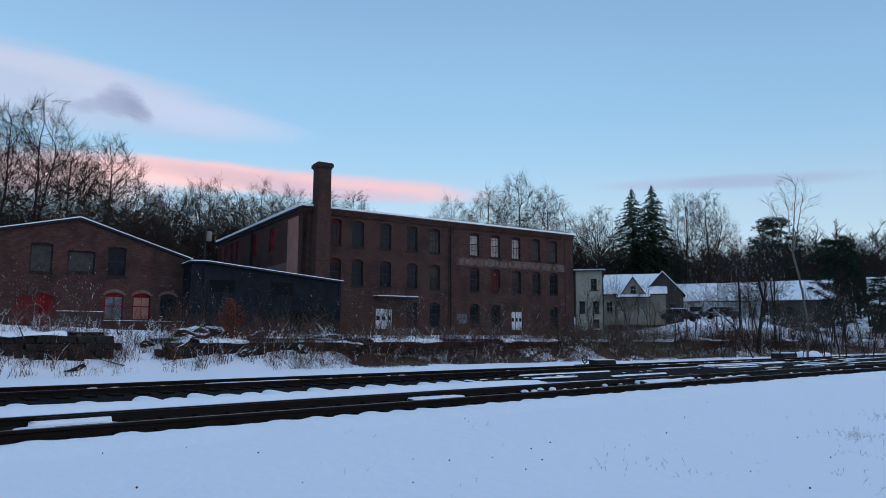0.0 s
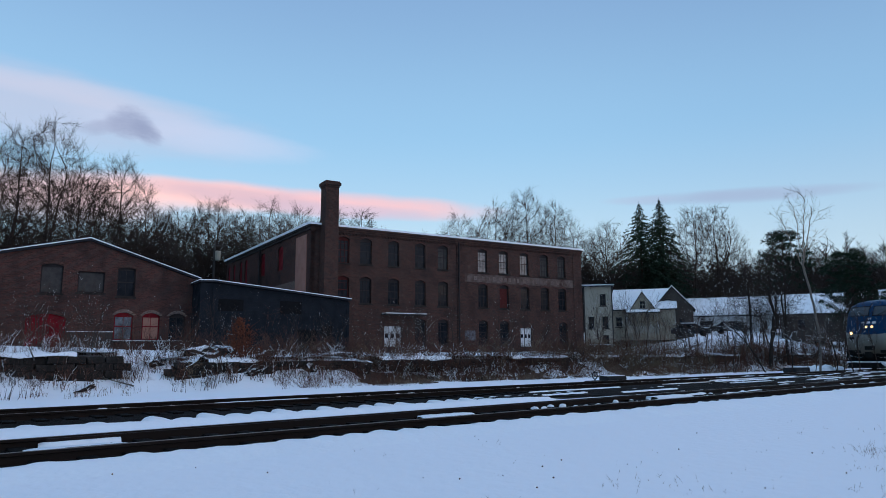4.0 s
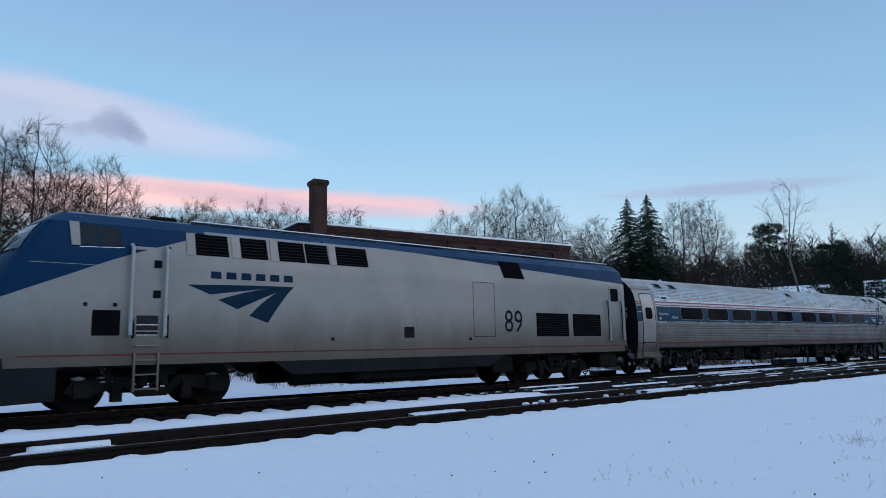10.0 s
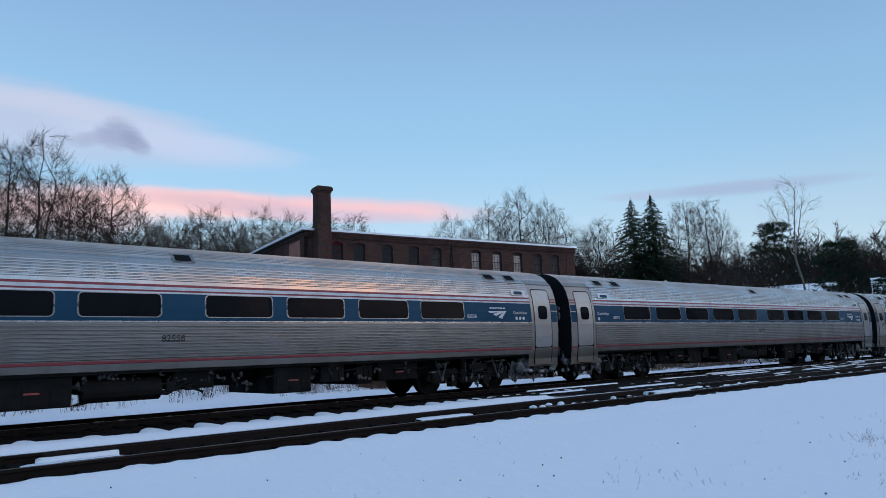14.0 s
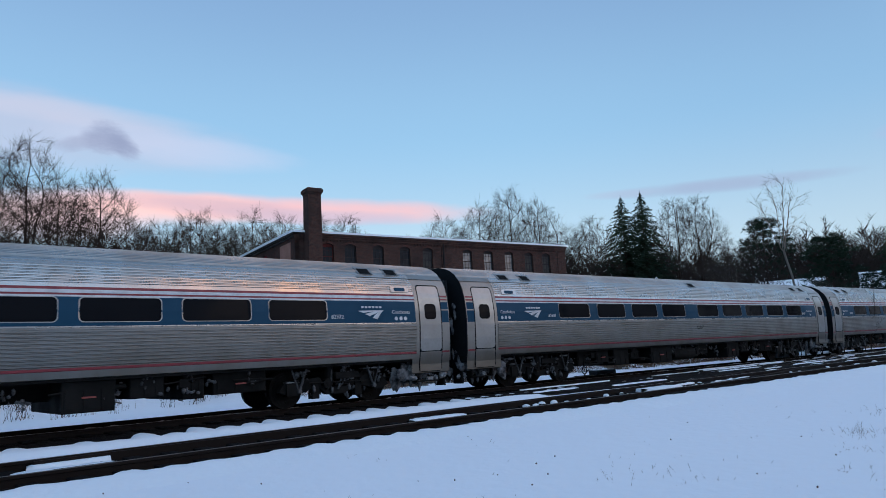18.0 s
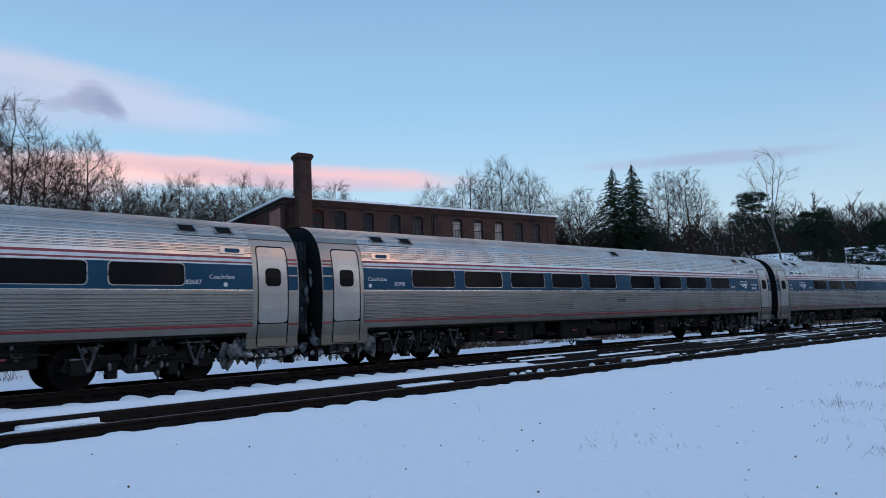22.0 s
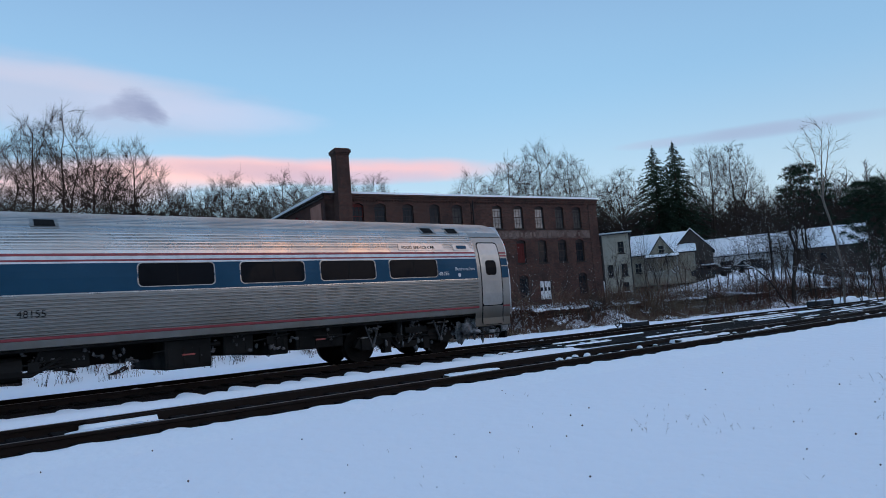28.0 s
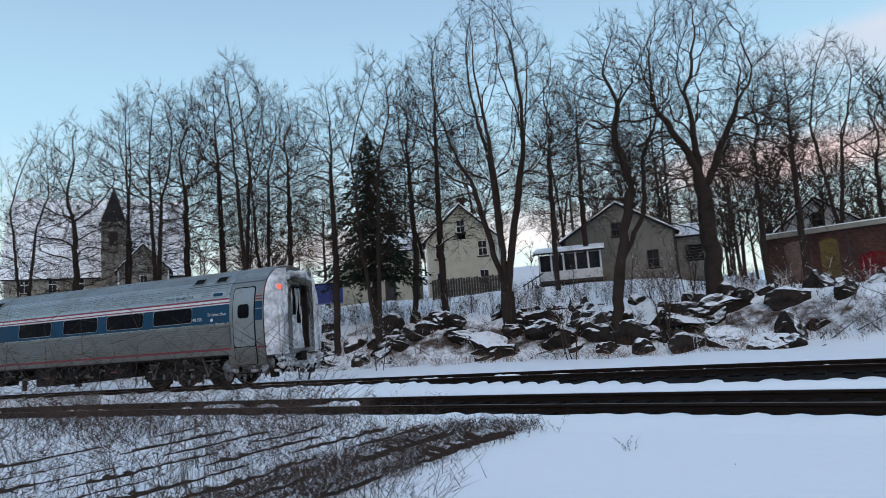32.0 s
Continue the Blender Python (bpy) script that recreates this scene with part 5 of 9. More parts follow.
def car_pose(s_front, reach):
    """Pose of a car whose front end is at s_front; reach: front and rear truck centres behind the front."""
    x0, y0, h0 = line(s_front + reach[0], FAR)
    x1, y1, h1 = line(s_front + reach[1], FAR)
    a = math.atan2(y0 - y1, x0 - x1)
    return Matrix.Translation((x0 + math.cos(a) * reach[0], y0 + math.sin(a) * reach[0], 0)) @ Matrix.Rotation(a, 4, "Z")


# in a car's space x points forward from its front end at 0 (so the body lies at x < 0), y to the side of the field
def interp(x, xs, ys):
    for a, b, c, d in zip(xs, xs[1:], ys, ys[1:]):
        if x <= b:
            return c + (d - c) * max(0.0, (x - a)) / (b - a)
    return ys[-1]


def coach_half(z):
    return interp(z, (0.9, 1.2, 1.6, 2.0, 2.4, 2.8, 3.1, 3.3, 3.5, 3.65, 3.76, 3.83, 3.86), (1.49, 1.54, 1.575, 1.59, 1.58, 1.53, 1.44, 1.33, 1.14, 0.93, 0.68, 0.38, 0.0))


def loco_half(z):
    return interp(z, (0.9, 3.32, 3.88, 4.12, 4.24, 4.30), (1.5, 1.5, 1.36, 1.02, 0.55, 0.0))


def rounded(x0, x1, z0, z1, r, n=4):
    pts = []
    for cx, cz, a0 in ((x1 - r, z1 - r, 0), (x0 + r, z1 - r, 90), (x0 + r, z0 + r, 180), (x1 - r, z0 + r, 270)):
        for i in range(n + 1):
            a = radians(a0 + 90 * i / n)
            pts.append((cx + r * math.cos(a), cz + r * math.sin(a)))
    return pts


def plate(bm, pts, half, off0, off1, mi=0):
    """A thin plate of outline pts (x, z) on the camera-side flank whose half-width is half(z)."""
    lo = [bm.verts.new((x, half(z) + off0, z)) for x, z in pts]
    hi = [bm.verts.new((x, half(z) + off1, z)) for x, z in pts]
    fs = [bm.faces.new(hi)]
    n = len(pts)
    for i in range(n):
        fs.append(bm.faces.new((lo[i], lo[(i + 1) % n], hi[(i + 1) % n], hi[i])))
    for f in fs:
        f.material_index = mi
    bmesh.ops.recalc_face_normals(bm, faces=fs)


def tall_plate(x0, x1, z0, z1, r, half, off0, off1):
    """A tall plate with rounded corners that follows the curve of the flank."""
    bm = bmesh.new()
    zs = [z0 + r * (1 - math.cos(radians(a))) for a in (0, 30, 60, 90)]
    n = max(2, int((z1 - z0 - 2 * r) / 0.12))
    zs += [z0 + r + (z1 - z0 - 2 * r) * i / n for i in range(1, n)]
    zs += [z1 - r * (1 - math.cos(radians(a))) for a in (90, 60, 30, 0)]
    rows = []
    for z in zs:
        d = max(0.0, z0 + r - z, z - (z1 - r))
        ins = r - math.sqrt(max(0.0, r * r - d * d))
        rows.append([bm.verts.new((x, half(z) + o, z)) for x, o in ((x0 + ins, off0), (x0 + ins, off1), (x1 - ins, off1), (x1 - ins, off0))])
    for a, b in zip(rows, rows[1:]):
        for k in range(3):
            bm.faces.new((a[k], a[k + 1], b[k + 1], b[k]))
    bm.faces.new(rows[0])
    bm.faces.new(rows[-1][::-1])
    bmesh.ops.recalc_face_normals(bm, faces=bm.faces)
    return bm


def flank(x0, x1, zs, offs, half=coach_half, both=True):
    """A strip of the flank between heights zs, with offsets offs from the smooth body."""
    bm = bmesh.new()
    for sgn in ((1, -1) if both else (1,)):
        a = [bm.verts.new((x0, sgn * (half(z) + o), z)) for z, o in zip(zs, offs)]
        b = [bm.verts.new((x1, sgn * (half(z) + o), z)) for z, o in zip(zs, offs)]
        for i in range(len(zs) - 1):
            bm.faces.new((a[i], a[i + 1], b[i + 1], b[i]))
    bmesh.ops.recalc_face_normals(bm, faces=bm.faces)
    return bm


def flutes(z0, z1, pitch, depth):
    zs, offs = [], []
    n = max(1, round((z1 - z0) / pitch))
    for i in range(n):
        a = z0 + (z1 - z0) * i / n
        p = (z1 - z0) / n
        zs += [a, a + p * 0.22, a + p * 0.62, a + p * 0.84]
        offs += [0.0, depth, depth, 0.0]
    return zs + [z1], offs + [0.0]


def lettering(text, size, x, z, half, mat, parent, name="lettering", label="", off=0.012):
    """Words on the camera-side flank, read from that side, starting at x and running backwards."""
    cu = bpy.data.curves.new("text", "FONT")
    cu.body, cu.size, cu.extrude, cu.resolution_u = text, size, 0.002, 2
    tmp = bpy.data.objects.new("text", cu)
    me = bpy.data.meshes.new_from_object(tmp)
    bpy.data.objects.remove(tmp)
    bpy.data.curves.remove(cu)
    me.materials.append(mat)
    ob = new(name, me)
    ob.parent = parent
    tilt = math.atan2(half(z + size * 0.7) - half(z), size * 0.7)
    ob.matrix_basis = Matrix.Translation((x, half(z) + off, z)) @ Matrix.Rotation(math.pi, 4, "Z") @ Matrix.Rotation(math.pi / 2 + tilt, 4, "X")
    if label:
        ob["label"] = label
    return ob


def swoosh(parent, x, z, w, h, half, mat, label):
    """Three curved fins narrowing to a point: the operator's mark as plain shapes. It runs backwards from x."""
    tipx, tipz = x - w, z + h
    for k, (a0, a1, zz) in enumerate(((0.0, 0.20, 0.76), (0.27, 0.45, 0.40), (0.56, 0.74, 0.0))):
        bm = bmesh.new()
        top, bot = [], []
        for i in range(7):
            t = i / 6
            px0 = x - w * (a0 + (1 - a0) * t)
            px1 = x - w * (a1 + (1 - a1) * t)
            s0 = z + h * (zz + 0.18 + (1 - zz - 0.18) * (1 - (1 - t) ** 1.7))
            s1 = z + h * (max(0.0, zz - 0.05) + (1 - max(0.0, zz - 0.05)) * (1 - (1 - t) ** 1.15))
            top.append((px0, min(s0, tipz)))
            bot.append((px1, min(s1, tipz - 0.002)))
        plate(bm, top + bot[-2::-1], half, 0.002, 0.006)
        part("emblem_fin", bm, mat, parent, label if k == 0 else "")


def wheelset(parent, x, r, mat=WHEEL):
    bm = bmesh.new()
    for sgn in (-1, 1):
        y = sgn * 0.7175
        disc_y(bm, 0, 0, r, y - 0.055, y + 0.055, 32)
        disc_y(bm, 0, 0, r + 0.025, y - sgn * 0.085 - 0.012, y - sgn * 0.085 + 0.03, 32)
        disc_y(bm, 0, 0, r * 0.80, y + sgn * 0.054, y + sgn * 0.07, 28)
        disc_y(bm, 0, 0, 0.17, y, y + sgn * 0.16, 16)
        for k in range(8):
            a = k * math.pi / 4
            disc_y(bm, 0.29 * math.cos(a), 0.29 * math.sin(a), 0.03, y + sgn * 0.05, y + sgn * 0.085, 6)
    disc_y(bm, 0, 0, 0.085, -0.78, 0.78, 12)
    ob = part("wheelset", bm, mat, parent, smooth=False)
    ob.matrix_basis = Matrix.Translation((x, 0, r))
    return ob


def truck(parent, x, base, r, loco=False):
    bm = bmesh.new()
    for sgn in (-1, 1):
        y = sgn * (1.02 if not loco else 1.05)
        prism(bm, [(x - base / 2 - 0.35, 0.42), (x - base / 2 - 0.2, 0.66), (x - 0.5, 0.72), (x - 0.3, 0.46), (x + 0.3, 0.46), (x + 0.5, 0.72), (x + base / 2 + 0.2, 0.66),
                   (x + base / 2 + 0.35, 0.42), (x + base / 2 + 0.1, 0.32), (x + 0.55, 0.5), (x + 0.3, 0.28), (x - 0.3, 0.28), (x - 0.55, 0.5), (x - base / 2 - 0.1, 0.32)], 0.16, off=y - 0.08)
        for dx in (-base / 2, base / 2):
            box(bm, x + dx - 0.17, x + dx + 0.17, y + sgn * 0.08 - 0.06, y + sgn * 0.08 + 0.06, 0.32, 0.62)
        for dx in (-0.22, 0.22):
            disc = [(x + dx, y + sgn * 0.05, 0.5), (x + dx, y + sgn * 0.05, 0.98)]
            tube(bm, disc, 0.11, 10)
        rod(bm, (x - 0.5, y + sgn * 0.14, 0.85), (x + 0.1, y + sgn * 0.14, 0.5), 0.035)
        box(bm, x - base / 2 + 0.55, x - base / 2 + 0.75, y - 0.1, y + 0.12, 0.2, 0.6)
        box(bm, x + base / 2 - 0.75, x + base / 2 - 0.55, y - 0.1, y + 0.12, 0.2, 0.6)
        if loco:
            box(bm, x - 0.45, x + 0.45, y - 0.05, y + 0.15, 0.72, 1.0)
            rod(bm, (x + 0.9, y + 0.1, 0.5), (x + 0.9, y + 0.1, 1.0), 0.06)
    box(bm, x - 0.3, x + 0.3, -1.0, 1.0, 0.55, 0.85)
    fr = part("truck_frame", bm, UNDER, parent, "black truck frame with springs")
    ic = bmesh.new()
    rnd = random.Random(int(abs(x) * 100))
    for i in range(12):
        px, pz = x + rnd.uniform(-1.5, 1.5), rnd.choice((0.64, 0.70, 0.62, 0.88))
        lump(ic, (px, 1.02 + rnd.uniform(-0.05, 0.08), pz), rnd.uniform(0.06, 0.2), rnd.uniform(0.05, 0.09), rnd.uniform(0.02, 0.045), rnd, 2)
    link("packed_snow", ic, ICE, fr)["kind"] = "stuff"
    if not loco:
        for sgn in (-1, 1):
            y = sgn * 1.16
            for dx in (-0.78, 0.78):
                k = 1 if dx > 0 else -1
                bm = bmesh.new()
                rod(bm, (x + dx + 0.14 * k, y, 0.95), (x + dx + 0.34 * k, y, 0.42), 0.03)
                rod(bm, (x + dx + 0.55 * k, y, 0.95), (x + dx + 0.36 * k, y, 0.42), 0.022)
                disc_y(bm, x + dx + 0.35 * k, 0.42, 0.055, y - 0.05, y + 0.05, 10)
                part("damper_strut", bm, DULLSTEEL, parent)
            bm = bmesh.new()
            box(bm, x - 0.62, x + 0.1, y - 0.1, y + 0.06, 0.66, 0.82)
            disc_y(bm, x + 0.34, 0.56, 0.12, y - 0.1, y + 0.07, 14)
            disc_y(bm, x + 0.34, 0.56, 0.05, y, y + 0.1, 8)
            disc_y(bm, x - 0.72, 0.60, 0.07, y - 0.1, y + 0.05, 10)
            rod(bm, (x - 0.9, y + 0.04, 0.56), (x + 0.9, y + 0.04, 0.60), 0.016)
            part("brake_gear", bm, UNDER, parent)
            bm = bmesh.new()
            for i in range(3):
                px = x + rnd.uniform(-0.5, 0.5)
                tube(bm, [(px, y, 0.9), (px + 0.04, y + 0.03 * sgn, 0.6), (px + rnd.uniform(0.1, 0.3), y, 0.4)], 0.02, 5)
            part("air_hose", bm, DULLSTEEL, parent)
            bm = bmesh.new()
            for i in range(15):
                px = x + rnd.choice((-1, 1)) * rnd.uniform(0.15, 1.0)
                lump(bm, (px, y - sgn * rnd.uniform(0.0, 0.16), rnd.uniform(0.2, 0.5)), rnd.uniform(0.02, 0.06), 0.05, rnd.uniform(0.04, 0.12), rnd, 1)
            link("packed_snow", bm, SLUSH, fr, smooth=True)["kind"] = "stuff"
    for dx in (-base / 2, base / 2):
        WHEELSETS.append((wheelset(parent, x + dx, r), r))


CL = 26.01
OTHER = Matrix.Translation((-CL, 0, 0)) @ Matrix.Rotation(math.pi, 4, "Z")
COACH_WINDOWS = (3.28, 5.28, 7.29, 9.29, 11.31, 13.86, 15.84, 17.88, 19.93)
FLIPPED_WINDOWS = tuple(CL - w - 1.565 for w in COACH_WINDOWS[::-1])
CAFE_WINDOWS = (4.55, 6.56, 8.56, 15.08, 17.27, 19.3, 21.34)
COACH = {}


def end_snow(bm, rnd, n, x0, x1):
    for i in range(n):
        lump(bm, (rnd.uniform(x0, x1), rnd.choice((-1, 1)) * rnd.uniform(0.7, 1.36), rnd.uniform(0.45, 0.82)), rnd.uniform(0.06, 0.2), rnd.uniform(0.04, 0.12), rnd.uniform(0.05, 0.16), rnd, 2)


def coach(number, windows, words, cafe=False, last=False):
    label = "stainless fluted passenger coach with a blue window band and red stripes"
    if cafe:
        label = "stainless food service car with blue band and snow-caked rear end"
    car = thing("railway_coach", Matrix(), label, "train car", "coaches of the train")
    x0, x1 = -0.36, -CL + 0.36
    m0, m1 = -1.62, -CL + 1.62
    def shared(name, make, mat, label=""):
        if name not in COACH:
            COACH[name] = make()
        me = COACH[name]
        if isinstance(me, bmesh.types.BMesh):
            o = part(name.split("#")[0], me, mat, car, label)
            if name == "packed_snow":
                o["kind"] = "stuff"
            COACH[name] = o
            return o
        o = again(name.split("#")[0], me, car, Matrix(), label)
        if name == "packed_snow":
            o["kind"] = "stuff"
        return o
    def strips(name, x0_, x1_, zs_, offs_, mat, label=""):
        """The same strip on either flank, one part each."""
        shared(name + ("#near" if "#" not in name else "n"), lambda: flank(x0_, x1_, zs_, offs_, both=False), mat, label)
        o = shared(name + ("#near" if "#" not in name else "n"), lambda: None, mat, label)
        o.matrix_basis = Matrix.Translation((-CL, 0, 0)) @ Matrix.Rotation(math.pi, 4, "Z") if abs(x0_ + x1_ + CL) < 0.05 else Matrix.Scale(-1, 4, (0, 1, 0))
    zs, offs = flutes(1.27, 2.0, 0.073, 0.02)
    strips("lower_panel", m0, m1, [1.255] + zs + [2.05], [0.0] + offs + [0.0], STEELD)
    strips("window_band", m0, m1, [2.05, 2.2, 2.35, 2.5, 2.64], [0.004] * 5, BANDBLUE, "dark blue window band")
    zs, offs = flutes(2.92, 3.44, 0.065, 0.016)
    strips("upper_panel", m0, m1, [2.84] + zs, [0.0] + offs, STEEL)
    def make_roof():
        zs2 = [3.44, 3.46]
        offs2 = [0.0, 0.0]
        ys = [coach_half(3.46) - i * 0.058 for i in range(1, 19)]
        pr = [(coach_half(z), z) for z in zs2]
        for y in ys:
            z = interp(-y, [-v for v in (1.33, 1.14, 0.93, 0.68, 0.38, 0.0)], (3.3, 3.5, 3.65, 3.76, 3.83, 3.86))
            pr += [(y + 0.032, z - 0.012), (y + 0.026, z), (y + 0.004, z + 0.003)]
        pr = [p for p in pr if p[0] > 0.03] + [(0.0, 3.862)]
        bm = bmesh.new()
        full = pr + [(-y, z) for y, z in pr[-2::-1]]
        a = [bm.verts.new((x0, y, z)) for y, z in full]
        b = [bm.verts.new((x1, y, z)) for y, z in full]
        for i in range(len(full) - 1):
            bm.faces.new((a[i], a[i + 1], b[i + 1], b[i]))
        bmesh.ops.recalc_face_normals(bm, faces=bm.faces)
        return bm
    shared("roof", make_roof, STEELR, "ribbed stainless roof")
    strips("sill", x0, x1, [1.03, 1.05, 1.11, 1.19], [-0.05, 0.0, 0.0, 0.0], STEELD)
    strips("stripe_low", m0, m1, [1.195, 1.20, 1.24, 1.25], [0.002, 0.006, 0.006, 0.002], REDLINE, "red sill stripe")
    strips("stripe#a", m0, m1, [2.64, 2.675], [0.006, 0.006], WHITELINE)
    strips("stripe#b", m0, m1, [2.675, 2.715], [0.006, 0.006], REDLINE)
    strips("stripe#c", m0, m1, [2.715, 2.785], [0.006, 0.006], WHITELINE)
    strips("stripe#d", m0, m1, [2.785, 2.84], [0.006, 0.006], REDLINE)
    for k, (a, b) in enumerate(((x0, m0), (m1, x1))):
        strips("end_panel#%d" % k, a, b, [1.19, 1.5, 2.0, 2.4, 2.8, 3.1, 3.3, 3.44], [0.0] * 8, STEELD, "plain vestibule side panel")
        for nm, z0, z1, mt in (("end_band", 2.05, 2.64, BANDBLUE), ("end_stripe", 2.69, 2.735, REDLINE), ("end_stripe", 2.78, 2.83, REDLINE), ("end_stripe", 1.195, 1.245, REDLINE)):
            aa, bb = (x0 - 0.02, -0.66) if k == 0 else (-CL + 0.66, x1 + 0.02)
            strips("%s#%d%.2f" % (nm, k, z0), aa, bb, [z0, (z0 + z1) / 2, z1], [0.004] * 3, mt)
    for k, (a, b) in enumerate(((x0, -1.75), (-CL + 1.75, x1))):
        strips("end_skirt#%d" % k, a, b, [0.64, 0.66, 0.9, 1.06], [-0.06, -0.02, -0.008, -0.004], STEELD, "dirty vestibule skirt over the steps")
    # end walls and bellows
    outline = [(coach_half(z) * 0.985, z) for z in (0.86, 1.2, 1.6, 2.0, 2.4, 2.8, 3.1, 3.3, 3.5, 3.65, 3.76, 3.83)]
    ring = outline + [(-y, z) for y, z in outline[::-1]]
    def make_end(xa):
        bm = bmesh.new()
        prism(bm, ring, 0.06, axis="x", off=xa)
        return bm
    shared("end_wall#f", lambda: make_end(x0 - 0.065), GREYSKIRT)
    if last:
        e = part("end_wall", make_end(x1 + 0.005), STEELD, car, "stainless rear end caked in snow")
    else:
        shared("end_wall#r", lambda: make_end(x1 + 0.005), GREYSKIRT)
    for e, (a, sgn) in (("f", (x0 + 0.03, 1)), ("r", (x1 - 0.03, -1))):
        if last and e == "r":
            continue
        for i in range(5):
            k = 0.0 if i % 2 else 0.03
            xx = a + sgn * i * 0.068 - 0.034
            u = [(-0.72 - k, 0.95), (-0.72 - k, 3.36 + k), (0.72 + k, 3.36 + k), (0.72 + k, 0.95), (0.52, 0.95), (0.52, 3.2), (-0.52, 3.2), (-0.52, 0.95)]
            shared("bellows_fold#%s%d" % (e, i), lambda: (lambda bm: (prism(bm, u, 0.066, axis="x", off=xx), bm)[1])(bmesh.new()), FOLD, "black rubber gangway bellows")
    shared("coupler#f", lambda: boxes((x0 - 0.2, 0.02, -0.12, 0.12, 0.72, 0.98), (-0.12, 0.06, -0.16, 0.16, 0.70, 1.0)), UNDER)
    shared("coupler#r", lambda: boxes((-CL - 0.02, x1 + 0.2, -0.12, 0.12, 0.72, 0.98), (-CL - 0.06, -CL + 0.12, -0.16, 0.16, 0.70, 1.0)), UNDER)
    for k, (xx, sg) in enumerate(((x0, 1), (x1, -1))):
        for y in (-0.9, -0.45, 0.5, 0.75, 0.95):
            def make_hose():
                bm = bmesh.new()
                tube(bm, [(xx, y, 0.9), (xx + sg * 0.1, y * 0.98, 0.55), (xx + sg * 0.22, y * 0.95, 0.42), (xx + sg * 0.34, y * 0.93, 0.55)], 0.035, 6)
                return bm
            shared("hose#%d%.2f" % (k, y), make_hose, RUBBER)
        for y in (0.85, -1.25):
            shared("step_well#%d%.2f" % (k, y), lambda: bevelled(boxes((xx - 0.04, xx + 0.04, y, y + 0.4, 0.25, 0.85)), 0.01), UNDER)
    # doors: plain leaf with a small window and a trap panel below
    for k, (a, b, mm) in enumerate(((-1.47, -0.69, None), (-CL + 0.69, -CL + 1.47, None), (-1.47, -0.69, OTHER), (-CL + 0.69, -CL + 1.47, OTHER))):
        d = shared("door#%d" % (k % 2), lambda: tall_plate(a, b, 1.26, 3.1, 0.09, coach_half, -0.005, 0.012), DOORSTEEL, "brushed steel vestibule door")
        g = shared("door_gap#%d" % (k % 2), lambda: tall_plate(a - 0.04, b + 0.025, 0.68, 3.135, 0.11, coach_half, -0.01, 0.005), RUBBER)
        t = shared("trap_panel#%d" % (k % 2), lambda: tall_plate(a, b, 0.70, 1.235, 0.03, coach_half, -0.005, 0.012), STEELD)
        w = shared("door_window#%d" % (k % 2), lambda: tall_plate((a + b) / 2 - 0.21, (a + b) / 2 + 0.21, 2.14, 2.58, 0.1, coach_half, 0.0, 0.02), CARGLASS)
        if mm is not None:
            for o in (d, g, t, w):
                o.matrix_basis = mm
    # windows
    for w in windows:
        key = "window#%.2f" % w
        wo = shared(key, lambda: (lambda bm: (plate(bm, rounded(-w - 1.585, -w + 0.035, 2.128, 2.642, 0.10), coach_half, 0.0, 0.010), bm)[1])(bmesh.new()), DOORSTEEL)
        gk = "pane#%.2f" % w
        if gk not in COACH:
            bm = bmesh.new()
            plate(bm, rounded(-w - 1.565, -w + 0.015, 2.145, 2.625, 0.09), coach_half, 0.0, 0.014)
            COACH[gk] = part("pane", bm, CARGLASS, wo)
        else:
            again("pane", COACH[gk], wo, Matrix())
        if cafe or number == "82998":
            bar = shared("mullion#%.2f" % w, lambda: (lambda bm: (plate(bm, [(-w - 0.79, 2.145), (-w - 0.76, 2.145), (-w - 0.76, 2.625), (-w - 0.79, 2.625)], coach_half, 0.012, 0.017), bm)[1])(bmesh.new()), RUBBER)
        o2 = again("window", wo, car, OTHER)
        again("pane", COACH[gk], o2, Matrix())
    # roof hatches, vents, small side lamps
    for k, hx in enumerate((2.1, 3.1, 13.2, 22.7, 23.6)):
        def make_hatch():
            bm = bmesh.new()
            for y, z in ((1.12, 3.53),):
                pts = [(-hx - 0.5, 3.40), (-hx, 3.40), (-hx, 3.60), (-hx - 0.5, 3.60)]
                plate(bm, pts, coach_half, 0.0, 0.04)
            return bm
        hh = shared("roof_hatch#%d" % k, make_hatch, STEELD)
        gk = "hatch_glass#%d" % k
        if gk not in COACH:
            bm = bmesh.new()
            plate(bm, [(-hx - 0.43, 3.42), (-hx - 0.07, 3.42), (-hx - 0.07, 3.575), (-hx - 0.43, 3.575)], coach_half, 0.03, 0.046)
            COACH[gk] = part("glass", bm, RUBBER, hh)
        else:
            again("glass", COACH[gk], hh, Matrix())
    for k, hx in enumerate((1.95, 23.6)):
        sl = shared("sign_case#%d" % k, lambda: (lambda bm: (plate(bm, rounded(-hx - 0.62, -hx, 2.9, 3.06, 0.03), coach_half, 0.0, 0.022), bm)[1])(bmesh.new()), STEEL)
        shared("side_lamp#%d" % k, lambda: (lambda bm: (plate(bm, rounded(-hx - 0.5, -hx - 0.12, 2.93, 3.03, 0.045), coach_half, 0.0, 0.03), bm)[1])(bmesh.new()), BANDBLUE)
    for k, (a, b) in enumerate(((x0 - 0.02, -3.4), (-CL + 3.4, x1 + 0.02))):
        strips("gutter#%d" % k, a, b, [3.30, 3.305, 3.325, 3.33], [0.0, 0.025, 0.025, 0.0], STEELD)
    strips("belt_rail", m0, m1, [2.02, 2.03, 2.055, 2.06], [0.0, 0.012, 0.012, 0.0], STEEL)
    # marks and words
    flipped = windows is FLIPPED_WINDOWS
